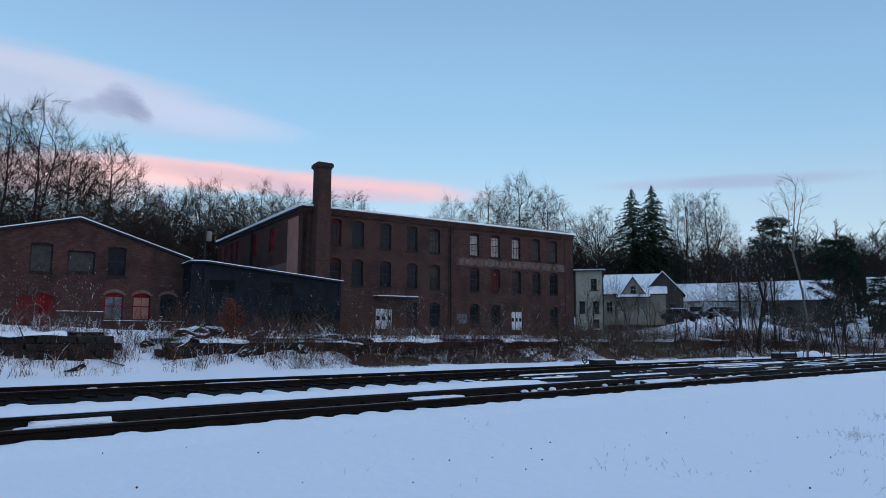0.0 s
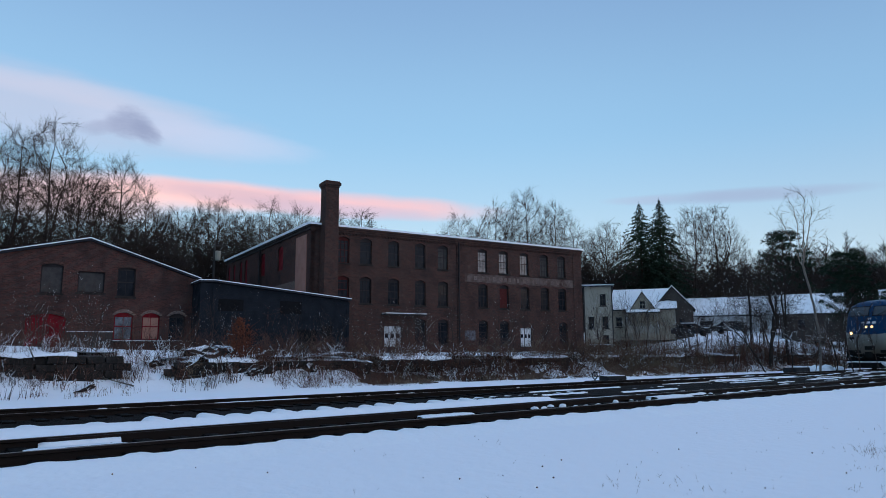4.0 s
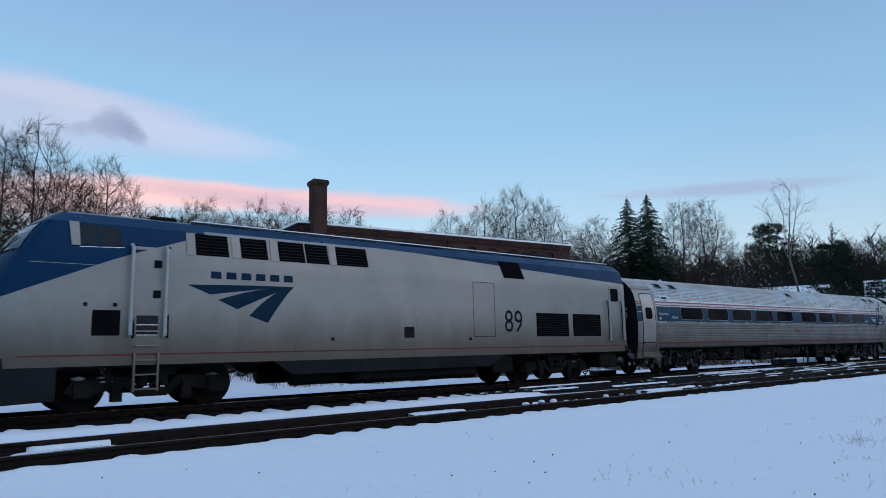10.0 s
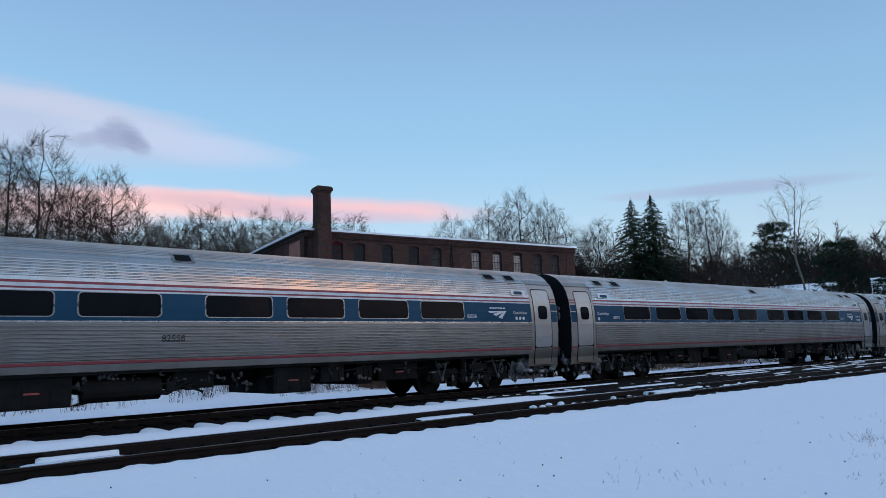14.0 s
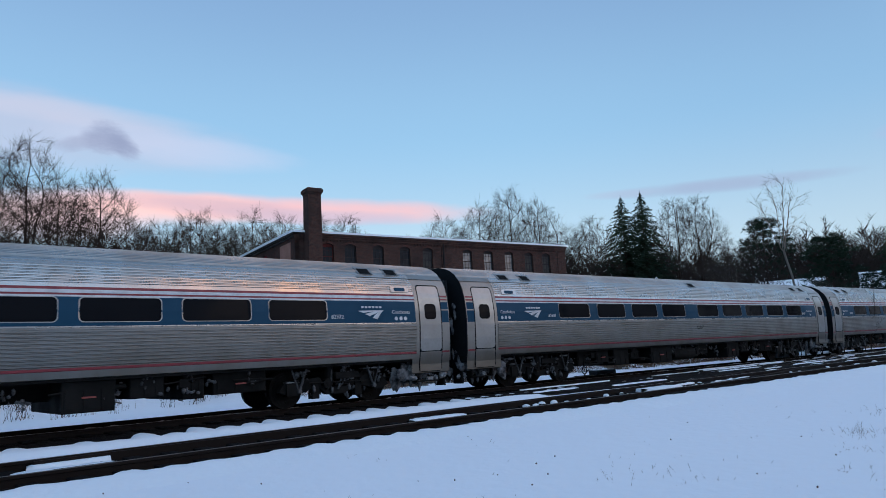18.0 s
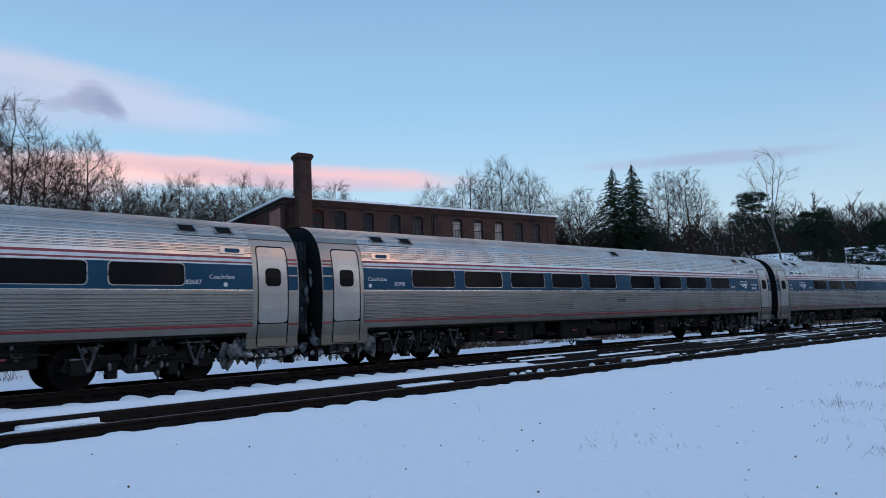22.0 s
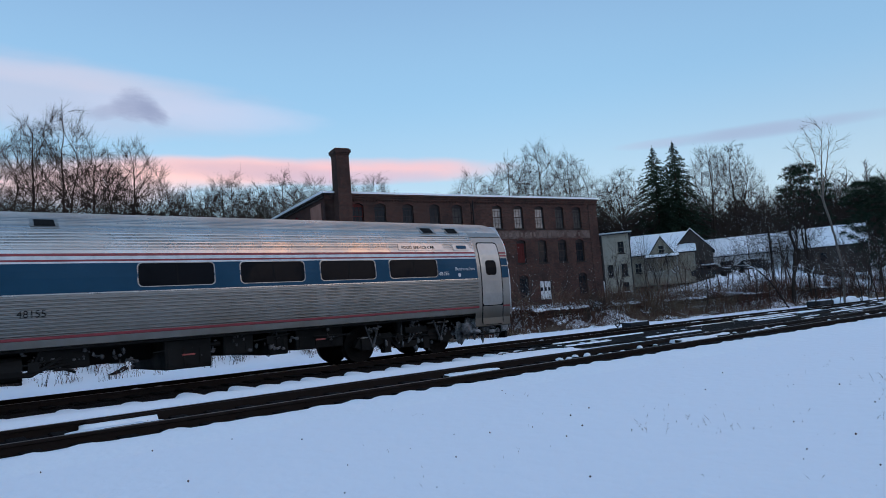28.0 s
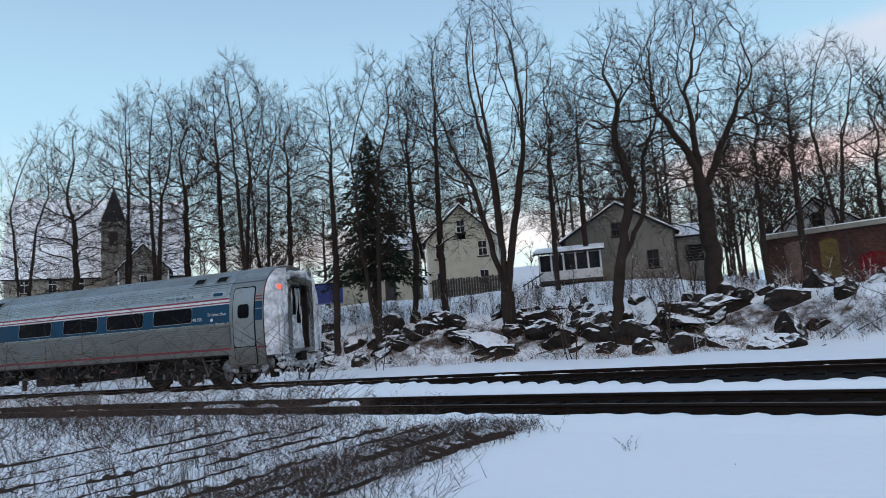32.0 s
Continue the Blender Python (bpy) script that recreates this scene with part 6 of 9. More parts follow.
    def emblem(x):
        swoosh(car, x + 0.05, 2.15, 0.82, 0.24, coach_half, WHITELINE, "white fin emblem")
        for i in range(6):
            bm = bmesh.new()
            plate(bm, [(x - 0.06 - i * 0.115, 2.45), (x - 0.14 - i * 0.115, 2.45), (x - 0.14 - i * 0.115, 2.50), (x - 0.06 - i * 0.115, 2.50)], coach_half, 0.002, 0.006)
            part("name_bar", bm, WHITELINE, car)
    if cafe or flipped:
        emblem(-2.86)
    else:
        emblem(-22.5)
    lettering(words[0], 0.14, -1.75, 2.3, coach_half, WHITELINE, car, "class_lettering")
    lettering(words[1], 0.14, -23.55 if not flipped else -23.3, 2.3, coach_half, WHITELINE, car, "class_lettering")
    front_no = -4.0 if flipped or cafe else -2.62
    rear_no = -22.95 if cafe else (-22.75 if flipped else -21.62)
    lettering(number, 0.15, front_no + (0.06 if flipped or cafe else 0), 2.17, coach_half, WHITELINE, car, "car_number")
    lettering(number, 0.15, rear_no, 2.17, coach_half, WHITELINE, car, "car_number")
    lettering(number, 0.2, -12.9, 1.62, coach_half, UNDER, car, "car_number", off=0.02)
    if cafe:
        lettering("FOOD SERVICE CAR", 0.125, -21.8, 2.93, coach_half, UNDER, car, "lettering", off=0.024)
        lettering("FOOD SERVICE CAR", 0.125, -2.7, 2.93, coach_half, UNDER, car, "lettering", off=0.024)
        for a in (-21.7, -2.6):
            bm = bmesh.new()
            plate(bm, rounded(a - 1.55, a, 2.9, 3.06, 0.02), coach_half, 0.0, 0.02)
            part("name_board", bm, STEEL, car)
    for k, (a, n) in enumerate(((-1.82, 2 if last else 3 if flipped else 1), (-23.7, 1 if cafe or flipped else 3))):
        for i in range(n):
            bm = bmesh.new()
            c = [(a - i * 0.16 + 0.055 * math.cos(j * math.pi / 5), 2.17 + 0.055 * math.sin(j * math.pi / 5)) for j in range(10)]
            plate(bm, c, coach_half, 0.002, 0.006)
            part("symbol", bm, WHITELINE, car, "small round white pictogram")
    # under the floor
    def make_under():
        bm = bmesh.new()
        rnd = random.Random(8)
        box(bm, x1 + 0.3, x0 - 0.3, -0.3, 0.3, 0.6, 0.99)
        box(bm, x1, x0, -1.42, 1.42, 0.98, 1.05)
        return bm
    uf = shared("underframe", make_under, UNDER)
    for k, (a, b, z0, yy) in enumerate(((5.75, 6.5, 0.48, 1.15), (6.6, 7.3, 0.55, 1.3), (18.7, 20.0, 0.5, 1.2), (7.6, 8.5, 0.42, 1.3), (8.7, 9.1, 0.6, 1.3), (9.9, 11.3, 0.38, 1.32), (13.3, 14.2, 0.6, 1.2), (15.6, 16.6, 0.36, 1.32), (16.9, 17.6, 0.55, 1.25), (18.0, 18.5, 0.45, 1.2))):
        def make_box():
            bm = boxes((-b, -a, -yy, yy, z0, 0.985))
            bevelled(bm, 0.02)
            for i in range(3):
                box(bm, -a - (b - a) * (i + 0.8) / 3, -a - (b - a) * (i + 0.2) / 3, yy, yy + 0.02, z0 + 0.06, 0.8)
            return bm
        shared("equipment_box#%d" % k, make_box, UNDER)
    rnd = random.Random(4)
    for i in range(20):
        a, z0, z1, ln, rr = rnd.uniform(5.8, 20.2), rnd.uniform(0.5, 0.85), rnd.uniform(0.45, 0.85), rnd.uniform(0.3, 1.2), rnd.uniform(0.02, 0.05)
        def make_pipe():
            bm = bmesh.new()
            tube(bm, [(-a, 1.25, z0), (-a - ln * 0.5, 1.27, z0), (-a - ln, 1.28, z1)], rr, 6)
            return bm
        shared("pipe#%d" % i, make_pipe, UNDER)
    def make_belly():
        bm = bmesh.new()
        rnd = random.Random(33)
        for i in range(36):
            a, y, z = rnd.uniform(1.9, CL - 1.9), rnd.uniform(1.18, 1.30), rnd.triangular(0.45, 0.95, 0.8)
            for k in range(rnd.randint(4, 9)):
                lump(bm, (-a + rnd.gauss(0, 0.12), y + rnd.uniform(-0.04, 0.04), z + rnd.gauss(0, 0.07)), rnd.uniform(0.015, 0.06), rnd.uniform(0.02, 0.04), rnd.uniform(0.015, 0.07), rnd, 1)
        return bm
    shared("belly_slush", make_belly, GRIMYICE, "grey slush frozen onto the gear under the floor")["kind"] = "stuff"
    for k in range(6):
        def make_valve():
            rnd = random.Random(500 + k)
            a, z = 6.2 + k * 2.4 + rnd.uniform(-0.3, 0.3), rnd.uniform(0.62, 0.85)
            bm = bmesh.new()
            box(bm, -a - 0.09, -a + 0.09, 1.2, 1.33, z - 0.1, z + 0.08)
            rod(bm, (-a - 0.5, 1.3, z + 0.1), (-a + 0.4, 1.3, z), 0.02)
            rod(bm, (-a, 1.3, z), (-a + rnd.uniform(-0.2, 0.2), 1.3, 1.0), 0.02)
            return bm
        shared("valve#%d" % k, make_valve, UNDER)
    def make_tank():
        bm = bmesh.new()
        tube(bm, [(-11.5, 1.1, 0.66), (-11.62, 1.1, 0.66), (-12.9, 1.1, 0.66), (-13.02, 1.1, 0.66)], 0.24, 14)
        return bm
    shared("air_tank", make_tank, UNDER)
    for k, (a, z) in enumerate(((6.95, 0.72), (10.6, 0.66), (16.1, 0.64), (19.3, 0.7))):
        def make_tag():
            return boxes((-a - 0.13, -a + 0.13, 1.325, 1.342, z, z + 0.035))
        shared("warning_tag#%d" % k, make_tag, TAGRED)
    def make_crust():
        bm = bmesh.new()
        rnd = random.Random(21)
        end_snow(bm, rnd, 34, -1.75, -0.2)
        end_snow(bm, rnd, 34, -CL + 0.2, -CL + 1.75)
        return bm
    shared("packed_snow", make_crust, ICE, "packed snow on the underframe")
    for k, (xa, xb) in enumerate(((-2.12, -0.3), (-CL + 2.12, -CL + 0.3))):
        for sg in (1, -1):
            def make_apron():
                bm = bmesh.new()
                rnd = random.Random(60 + k * 2 + sg)
                for i in range(26):
                    t = (i + rnd.random()) / 26
                    deep = 0.20 * (1 - t) + 0.16
                    lump(bm, (xa + (xb - xa) * t, sg * rnd.uniform(1.05, 1.30), 0.86 - deep * rnd.uniform(0.3, 1.0)), rnd.uniform(0.1, 0.22), rnd.uniform(0.05, 0.1), rnd.uniform(0.5, 1.0) * deep, rnd, 2)
                for i in range(9):
                    lump(bm, (xa + (xb - xa) * rnd.uniform(0.2, 1.0), sg * rnd.uniform(1.1, 1.3), rnd.uniform(0.32, 0.5)), rnd.uniform(0.03, 0.07), 0.05, rnd.uniform(0.08, 0.18), rnd, 1)
                return bm
            shared("slush_crust#%d%d" % (k, sg), make_apron, SLUSH, "grey frozen slush hanging under the vestibule")["kind"] = "stuff"
    def make_gap_snow():
        bm = bmesh.new()
        rnd = random.Random(91)
        for i in range(22):
            z = rnd.uniform(0.75, 2.6)
            lump(bm, (-0.18 + rnd.uniform(-0.16, 0.12), rnd.choice((-1, 1)) * rnd.uniform(0.95, 1.2), z), rnd.uniform(0.02, 0.06), rnd.uniform(0.03, 0.06), rnd.uniform(0.06, 0.2), rnd, 1)
        return bm
    shared("gap_crust", make_gap_snow, SLUSH, "snow caked beside the gangway")["kind"] = "stuff"
    for k, x in enumerate((-1.08, -CL + 1.08)):
        for sg in (1, -1):
            def make_steps():
                bm = boxes((x - 0.42, x + 0.42, sg * 1.2 - 0.16, sg * 1.2 + 0.16, 0.40, 0.44))
                for d in (-0.42, 0.42):
                    box(bm, x + d - 0.02, x + d + 0.02, sg * 1.2 - 0.1, sg * 1.2 + 0.14, 0.44, 0.70)
                return bm
            shared("step#%d%d" % (k, sg), make_steps, UNDER)
    truck(car, -3.97, 2.59, 0.457)
    truck(car, -CL + 3.97, 2.59, 0.457)
    if last:
        for sg in (1, -1):
            zz = [0.95 + 2.75 * i / 16 for i in range(17)]
            bm = bmesh.new()
            rnd = random.Random(77 + sg)
            rows_ = []
            for z in zz:
                wz = max(0.82, coach_half(z) * 0.975)
                rows_.append([bm.verts.new((x1 - 0.015 - 0.33 * (1 - (j / 6) ** 2.6) - rnd.uniform(0.0, 0.05) * (j < 6), sg * (0.76 + (wz - 0.76) * j / 6), z)) for j in range(7)])
            for q0_, q1_ in zip(rows_, rows_[1:]):
                for j in range(6):
                    bm.faces.new((q0_[j], q0_[j + 1], q1_[j + 1], q1_[j]))
            bmesh.ops.recalc_face_normals(bm, faces=bm.faces)
            part("caked_snow", bm, CAKED, car, "snow caked on the rear end", smooth=True)
            for i in range(9):
                y0 = sg * (0.78 + 0.05 * i + rnd.uniform(-0.02, 0.02))
                z1 = 3.3 - 0.11 * i + rnd.uniform(-0.3, 0.1)
                bm = bmesh.new()
                tube(bm, [(x1 - 0.34, y0, z1), (x1 - 0.38, y0, z1 - rnd.uniform(0.3, 0.6)), (x1 - 0.36, y0 + rnd.uniform(-0.02, 0.02), z1 - rnd.uniform(0.9, 1.9))], [0.05, 0.045, 0.006], 6)
                part("icicle", bm, CAKED, car, smooth=True)
        rnd = random.Random(77)
        # the door between the frames, half hidden by frozen runs
        for i in range(11):
            y0 = -0.46 + 0.092 * i + rnd.uniform(-0.02, 0.02)
            z1 = rnd.choice((3.1, 3.05, 2.5, 2.2))
            bm = bmesh.new()
            tube(bm, [(x1 - 0.06, y0, z1), (x1 - 0.09, y0, z1 - 0.35), (x1 - 0.075, y0, z1 - rnd.uniform(0.6, 1.5))], [0.04, 0.032, 0.005], 6)
            part("icicle", bm, CAKED, car, smooth=True)
        bm = bmesh.new()
        rows_ = []
        for i in range(10):
            z = 1.05 + i * 0.11
            rows_.append([bm.verts.new((x1 - 0.055 - 0.09 * (1 - i / 10) * rnd.uniform(0.5, 1.2), -0.5 + j / 7, z + (0.25 * rnd.uniform(-1, 1) if i == 9 else 0))) for j in range(8)])
        for q0_, q1_ in zip(rows_, rows_[1:]):
            for j in range(7):
                bm.faces.new((q0_[j], q0_[j + 1], q1_[j + 1], q1_[j]))
        bmesh.ops.recalc_face_normals(bm, faces=bm.faces)
        part("door_snow", bm, CAKED, car, "snow frozen onto the end door", smooth=True)
        bm = bmesh.new()
        for i in range(80):
            lump(bm, (x1 - rnd.uniform(0.0, 0.3), rnd.uniform(-1.3, 1.3), rnd.uniform(0.42, 0.92)), rnd.uniform(0.05, 0.14), rnd.uniform(0.07, 0.2), rnd.uniform(0.04, 0.12), rnd, 2)
        part("packed_snow", bm, CAKED, car, "lumps of packed snow", smooth=True)["kind"] = "stuff"
        bm = bmesh.new()
        for i in range(26):
            a = math.pi * i / 25
            lump(bm, (-CL + 0.12 + rnd.uniform(-0.08, 0.12), -0.82 * math.cos(a), 3.22 + 0.34 * math.sin(a)), rnd.uniform(0.12, 0.2), rnd.uniform(0.10, 0.16), rnd.uniform(0.07, 0.14), rnd, 2)
        part("hood_snow", bm, CAKED, car, "snow packed over the gangway hood", smooth=True)
        part("gangway_frame", boxes((-CL - 0.02, -CL + 0.05, -0.74, -0.54, 0.95, 3.36), (-CL - 0.02, -CL + 0.05, 0.54, 0.74, 0.95, 3.36), (-CL - 0.02, -CL + 0.05, -0.54, 0.54, 3.16, 3.36), (-CL - 0.02, -CL + 0.05, -0.54, 0.54, 0.95, 1.1)), STEEL, car, "steel gangway frame")
        part("end_door", boxes((x1 - 0.05, x1, -0.5, 0.5, 1.1, 3.15)), RUBBER, car)
        part("marker_lamp", bevelled(boxes((x1 - 0.36, x1 - 0.2, 1.04, 1.15, 3.0, 3.14)), 0.03), MARKER, car, "lit red marker lamp")
    return car


def nose_point(u, z, off=0.0):
    """A point of the locomotive's nose: u from -1 to 1 round it, z up."""
    xf = interp(z, (0.9, 1.2, 2.15, 2.6, 3.1, 3.6, 3.95, 4.12, 4.24, 4.30), (0.06, 0.12, 0.10, -0.12, -0.44, -0.80, -1.22, -1.55, -2.05, -2.55))
    w = loco_half(z)
    f = interp(abs(u), (0, 0.125, 0.25, 0.375, 0.5, 0.56, 0.625, 0.6875, 0.75, 1.0), (0, 0.012, 0.04, 0.075, 0.12, 0.145, 0.18, 0.23, 0.30, 1.0))
    y = w * interp(abs(u), (0, 0.125, 0.25, 0.375, 0.5, 0.56, 0.625, 0.6875, 0.75, 1.0), (0, 0.235, 0.45, 0.66, 0.84, 0.905, 0.955, 0.987, 1.0, 1.0))
    return Vector((xf + (-2.6 - xf) * f, math.copysign(y, u), z))


def nose_patch(u0, u1, zs, off, nu=4):
    """A sheet lying on the nose, lifted by off."""
    bm = bmesh.new()
    grid = []
    for z0u, z in zs:
        row = []
        for i in range(nu + 1):
            u = u0 + (u1 - u0) * i / nu
            a = nose_point(u, z)
            du, dz = nose_point(u + 0.01, z) - a, nose_point(u, z + 0.01) - a
            n = dz.cross(du).normalized()
            if n.x < 0 and abs(n.x) > abs(n.y):
                n = -n
            if n.x * 1.0 + n.y * math.copysign(0.5, u) < 0:
                n = -n
            row.append(bm.verts.new(a + n * off))
        grid.append(row)
    for a, b in zip(grid, grid[1:]):
        for i in range(nu):
            bm.faces.new((a[i], a[i + 1], b[i + 1], b[i]))
    bmesh.ops.recalc_face_normals(bm, faces=bm.faces)
    return bm


def locomotive():
    lo = thing("locomotive", Matrix(), "silver and blue diesel locomotive with lit headlamps, snow on pilot", "locomotive")
    zs = (0.95, 1.2, 1.6, 2.15, 2.4, 2.6, 2.85, 3.1, 3.32, 3.6, 3.75, 3.88, 4.0, 4.12, 4.24, 4.298)
    us = [i / 24 - 1 for i in range(49)]
    bm = bmesh.new()
    rows = [[bm.verts.new(nose_point(u, z)) for u in us] for z in zs]
    for a, b in zip(rows, rows[1:]):
        for i in range(48):
            bm.faces.new((a[i], a[i + 1], b[i + 1], b[i]))
    # straight body
    xs = (-2.6, -4.9, -7.4, -10.0, -13.0, -17.0, -20.4, -20.75)
    rows = []
    for x in xs:
        k = 0.97 if x == xs[-1] else 1.0
        col = [bm.verts.new((x, loco_half(z) * k, z)) for z in zs] + [bm.verts.new((x, -loco_half(z) * k, z)) for z in zs[::-1]]
        rows.append(col)
    n = len(rows[0])
    for a, b in zip(rows, rows[1:]):
        for i in range(n - 1):
            bm.faces.new((a[i], a[i + 1], b[i + 1], b[i]))
    bm.faces.new(rows[-1])
    bmesh.ops.remove_doubles(bm, verts=bm.verts, dist=0.002)
    for p, d in (((-0.5, 0, 2.30), (-1, 0, 0.345)), ((-5, 0, 3.93), (-1, 0, 0.0)), ((-10, 0, 3.93), (-10.4, 0, -0.5))):
        no = Vector(d).cross(Vector((0, 1, 0))).normalized()
        bmesh.ops.bisect_plane(bm, geom=bm.verts[:] + bm.edges[:] + bm.faces[:], plane_co=p, plane_no=no)
    for f in bm.faces:
        c = f.calc_center_median()
        if c.x > -4.9:
            blue = c.z > 2.30 + (-0.5 - c.x) * 0.345
        elif c.x > -10:
            blue = c.z > 3.93
        else:
            blue = c.z > 3.93 + (c.x + 10) * 0.0481
        f.material_index = 1 if blue else 0
    bmesh.ops.recalc_face_normals(bm, faces=bm.faces)
    shell = part("body_shell", bm, (LOCOGREY, LOCOBLUE), lo, smooth=True)
    shell.data.set_sharp_from_angle(angle=radians(16))
    H = loco_half
    def pl(name, pts, mat, a=0.0, b=0.012, label="", parent=lo):
        bm = bmesh.new()
        plate(bm, pts, H, a, b)
        return part(name, bm, mat, parent, label)
    # windscreens, lamps, front marks
    for sg in (1, -1):
        part("windscreen", nose_patch(sg * 0.05, sg * 0.53, [(0, z) for z in (3.27, 3.45, 3.62, 3.80)], 0.012), SCREENGLASS, lo, "grey-blue windscreen pane")
        part("windscreen_frame", nose_patch(sg * 0.03, sg * 0.56, [(0, z) for z in (3.22, 3.45, 3.65, 3.85)], 0.006), RUBBER, lo)
        for k, (u, z, r) in enumerate(((0.055, 2.56, 0.07), (0.40, 2.20, 0.085))):
            c = nose_point(sg * u, z)
            bm = bmesh.new()
            tube(bm, [c + Vector((-0.05, 0, 0)), c + Vector((0.035, sg * 0.01, 0))], r + 0.03, 16)
            cas = part("lamp_housing", bm, STEEL, lo)
            bm = bmesh.new()
            tube(bm, [c + Vector((0.0, 0, 0)), c + Vector((0.045, sg * 0.012, 0))], r, 16)
            part("headlamp" if k == 0 else "ditch_lamp", bm, LAMP, lo, "lit warm headlamp")
        part("number_light", nose_patch(sg * 0.34, sg * 0.47, [(0, 1.78), (0, 1.98)], 0.014), CARGLASS, lo)
        bm = bmesh.new()
        tube(bm, [nose_point(sg * 0.55, z) + Vector((0.04, sg * 0.03, 0)) for z in (1.25, 1.45, 1.6)], 0.025, 6)
        part("grab_rail", bm, STEEL, lo)
        bm = bmesh.new()
        a = nose_point(sg * 0.1, 3.2) + Vector((0.03, 0, 0))
        rod(bm, a, nose_point(sg * 0.34, 3.55) + Vector((0.03, 0, 0.02)), 0.012)
        part("wiper", bm, RUBBER, lo)
    cx = nose_point(0, 2.95)
    cu = lettering("89", 0.22, 0, 0, lambda z: 0, WHITELINE, lo, "road_number", off=0)
    slope = math.atan2(0.32, 0.5)
    cu.matrix_basis = Matrix.Translation((nose_point(0, 2.98).x + 0.02, 0.13, 2.96)) @ Matrix.Rotation(-slope, 4, "Y") @ Matrix.Rotation(-math.pi / 2, 4, "Z") @ Matrix.Rotation(math.pi / 2, 4, "X") @ Matrix.Rotation(math.pi, 4, "Y") @ Matrix.Rotation(math.pi, 4, "Y")
    cu.matrix_basis = Matrix.Translation((nose_point(0, 3.02).x + 0.025, -0.13, 3.0)) @ Matrix.Rotation(-slope, 4, "Y") @ Matrix.Rotation(math.pi / 2, 4, "Z") @ Matrix.Rotation(math.pi / 2, 4, "X")
    for k in range(3):
        part("emblem_fin", nose_patch(-0.17 + k * 0.11, -0.10 + k * 0.11, [(0, 2.78 - k * 0.02), (0, 2.83), (0, 2.88)], 0.012, 3), WHITELINE, lo)
    # flank
    pl("cab_window", [(-2.14, 3.40), (-3.12, 3.42), (-3.08, 3.84), (-2.08, 3.84)], CABGLASS, label="dark cab side window")
    pl("window_bar", [(-2.55, 3.37), (-2.60, 3.37), (-2.58, 3.84), (-2.53, 3.84)], LOCOBLUE, 0.0, 0.02)
    pl("mirror", [(-1.92, 3.38), (-2.12, 3.38), (-2.09, 3.88), (-1.86, 3.88)], LOCOGREY, 0.01, 0.04)
    pl("window_frame", [(-2.1, 3.345), (-3.16, 3.385), (-3.16, 3.40), (-2.1, 3.36)], STEEL, 0.0, 0.018)
    for a, b in ((4.68, 5.45), (5.75, 6.42), (6.72, 7.42), (7.46, 8.1), (8.32, 9.3)):
        v = pl("louvre", [(-a, 3.35), (-b, 3.35), (-b + 0.02, 3.85), (-a + 0.02, 3.85)], LOUVRE, 0.0, 0.008, "black louvred intake")
        for i in range(6):
            z = 3.385 + i * 0.078
            bm = bmesh.new()
            plate(bm, [(-a - 0.03, z), (-b + 0.03, z), (-b + 0.03, z + 0.018), (-a - 0.03, z + 0.018)], H, 0.006, 0.03)
            part("slat", bm, GREYSKIRT, v)
    for a in (4.55, 5.6, 6.57, 8.2):
        pl("rivet_strip", [(-a + 0.08, 3.34), (-a - 0.12, 3.34), (-a - 0.12, 3.86), (-a + 0.08, 3.86)], LOCOGREY, 0.0, 0.02)
    v = pl("grille", rounded(-3.14, -2.47, 1.56, 2.08, 0.02), LOUVRE, 0.0, 0.008)
    for k, (a, b) in enumerate(((15.82, 17.42), (17.66, 19.18))):
        v = pl("grille", rounded(-b, -a, 1.5, 2.26, 0.02), LOUVRE, 0.0, 0.008, "black radiator grille")
        for i in range(12):
            z = 1.535 + i * 0.06
            bm = bmesh.new()
            plate(bm, [(-a - 0.04, z), (-b + 0.04, z), (-b + 0.04, z + 0.014), (-a - 0.04, z + 0.014)], H, 0.006, 0.022)
            part("slat", bm, GREYSKIRT, v)
    pl("hatch", rounded(-10.8, -10.46, 1.48, 1.78, 0.03), UNDER)
    for a, b, c, d in ((13.05, 13.065, 1.5, 3.15), (13.935, 13.95, 1.5, 3.15), (13.065, 13.935, 1.5, 1.515), (13.065, 13.935, 3.135, 3.15)):
        pl("door_seam", [(-a, c), (-b, c), (-b, d), (-a, d)], GREYSKIRT, 0.0, 0.004)
    # dark plates on the flush flank paint the shade of the step wells
    for z in (1.56, 1.78):
        pl("step_well", rounded(-3.9, -3.46, z, z + 0.2, 0.02), DARKSTUFF, 0.0, 0.011)
        part("tread", boxes((-3.89, -3.47, 1.5, 1.53, z, z + 0.02)), BRIGHT, lo)
    # small black plates, the shade of foot niches put into colour
    for z in (2.35, 3.0):
        pl("foot_niche", rounded(-3.94, -3.78, z, z + 0.17, 0.02), RUBBER, 0.0, 0.013)
    pl("panel", rounded(-1.6, -1.1, 1.6, 1.9, 0.02), LOCOGREY, 0.0, 0.010)
    pl("panel", rounded(-3.2, -2.0, 1.5, 2.2, 0.02), LOCOGREY, 0.0, 0.004)
    pl("louvre", [(-14.40, 3.335), (-15.32, 3.335), (-15.2, 3.875), (-14.28, 3.875)], LOUVRE, 0.0, 0.014)
    pl("rear_door", rounded(-20.35, -19.75, 1.25, 3.3, 0.05), LOCOGREY, 0.0, 0.014)
    pl("door_window", rounded(-20.27, -19.83, 2.75, 3.22, 0.06), CARGLASS, 0.0, 0.02)
    pl("cab_door", rounded(-3.95, -3.38, 1.2, 3.45, 0.05), LOCOGREY, 0.0, 0.010)
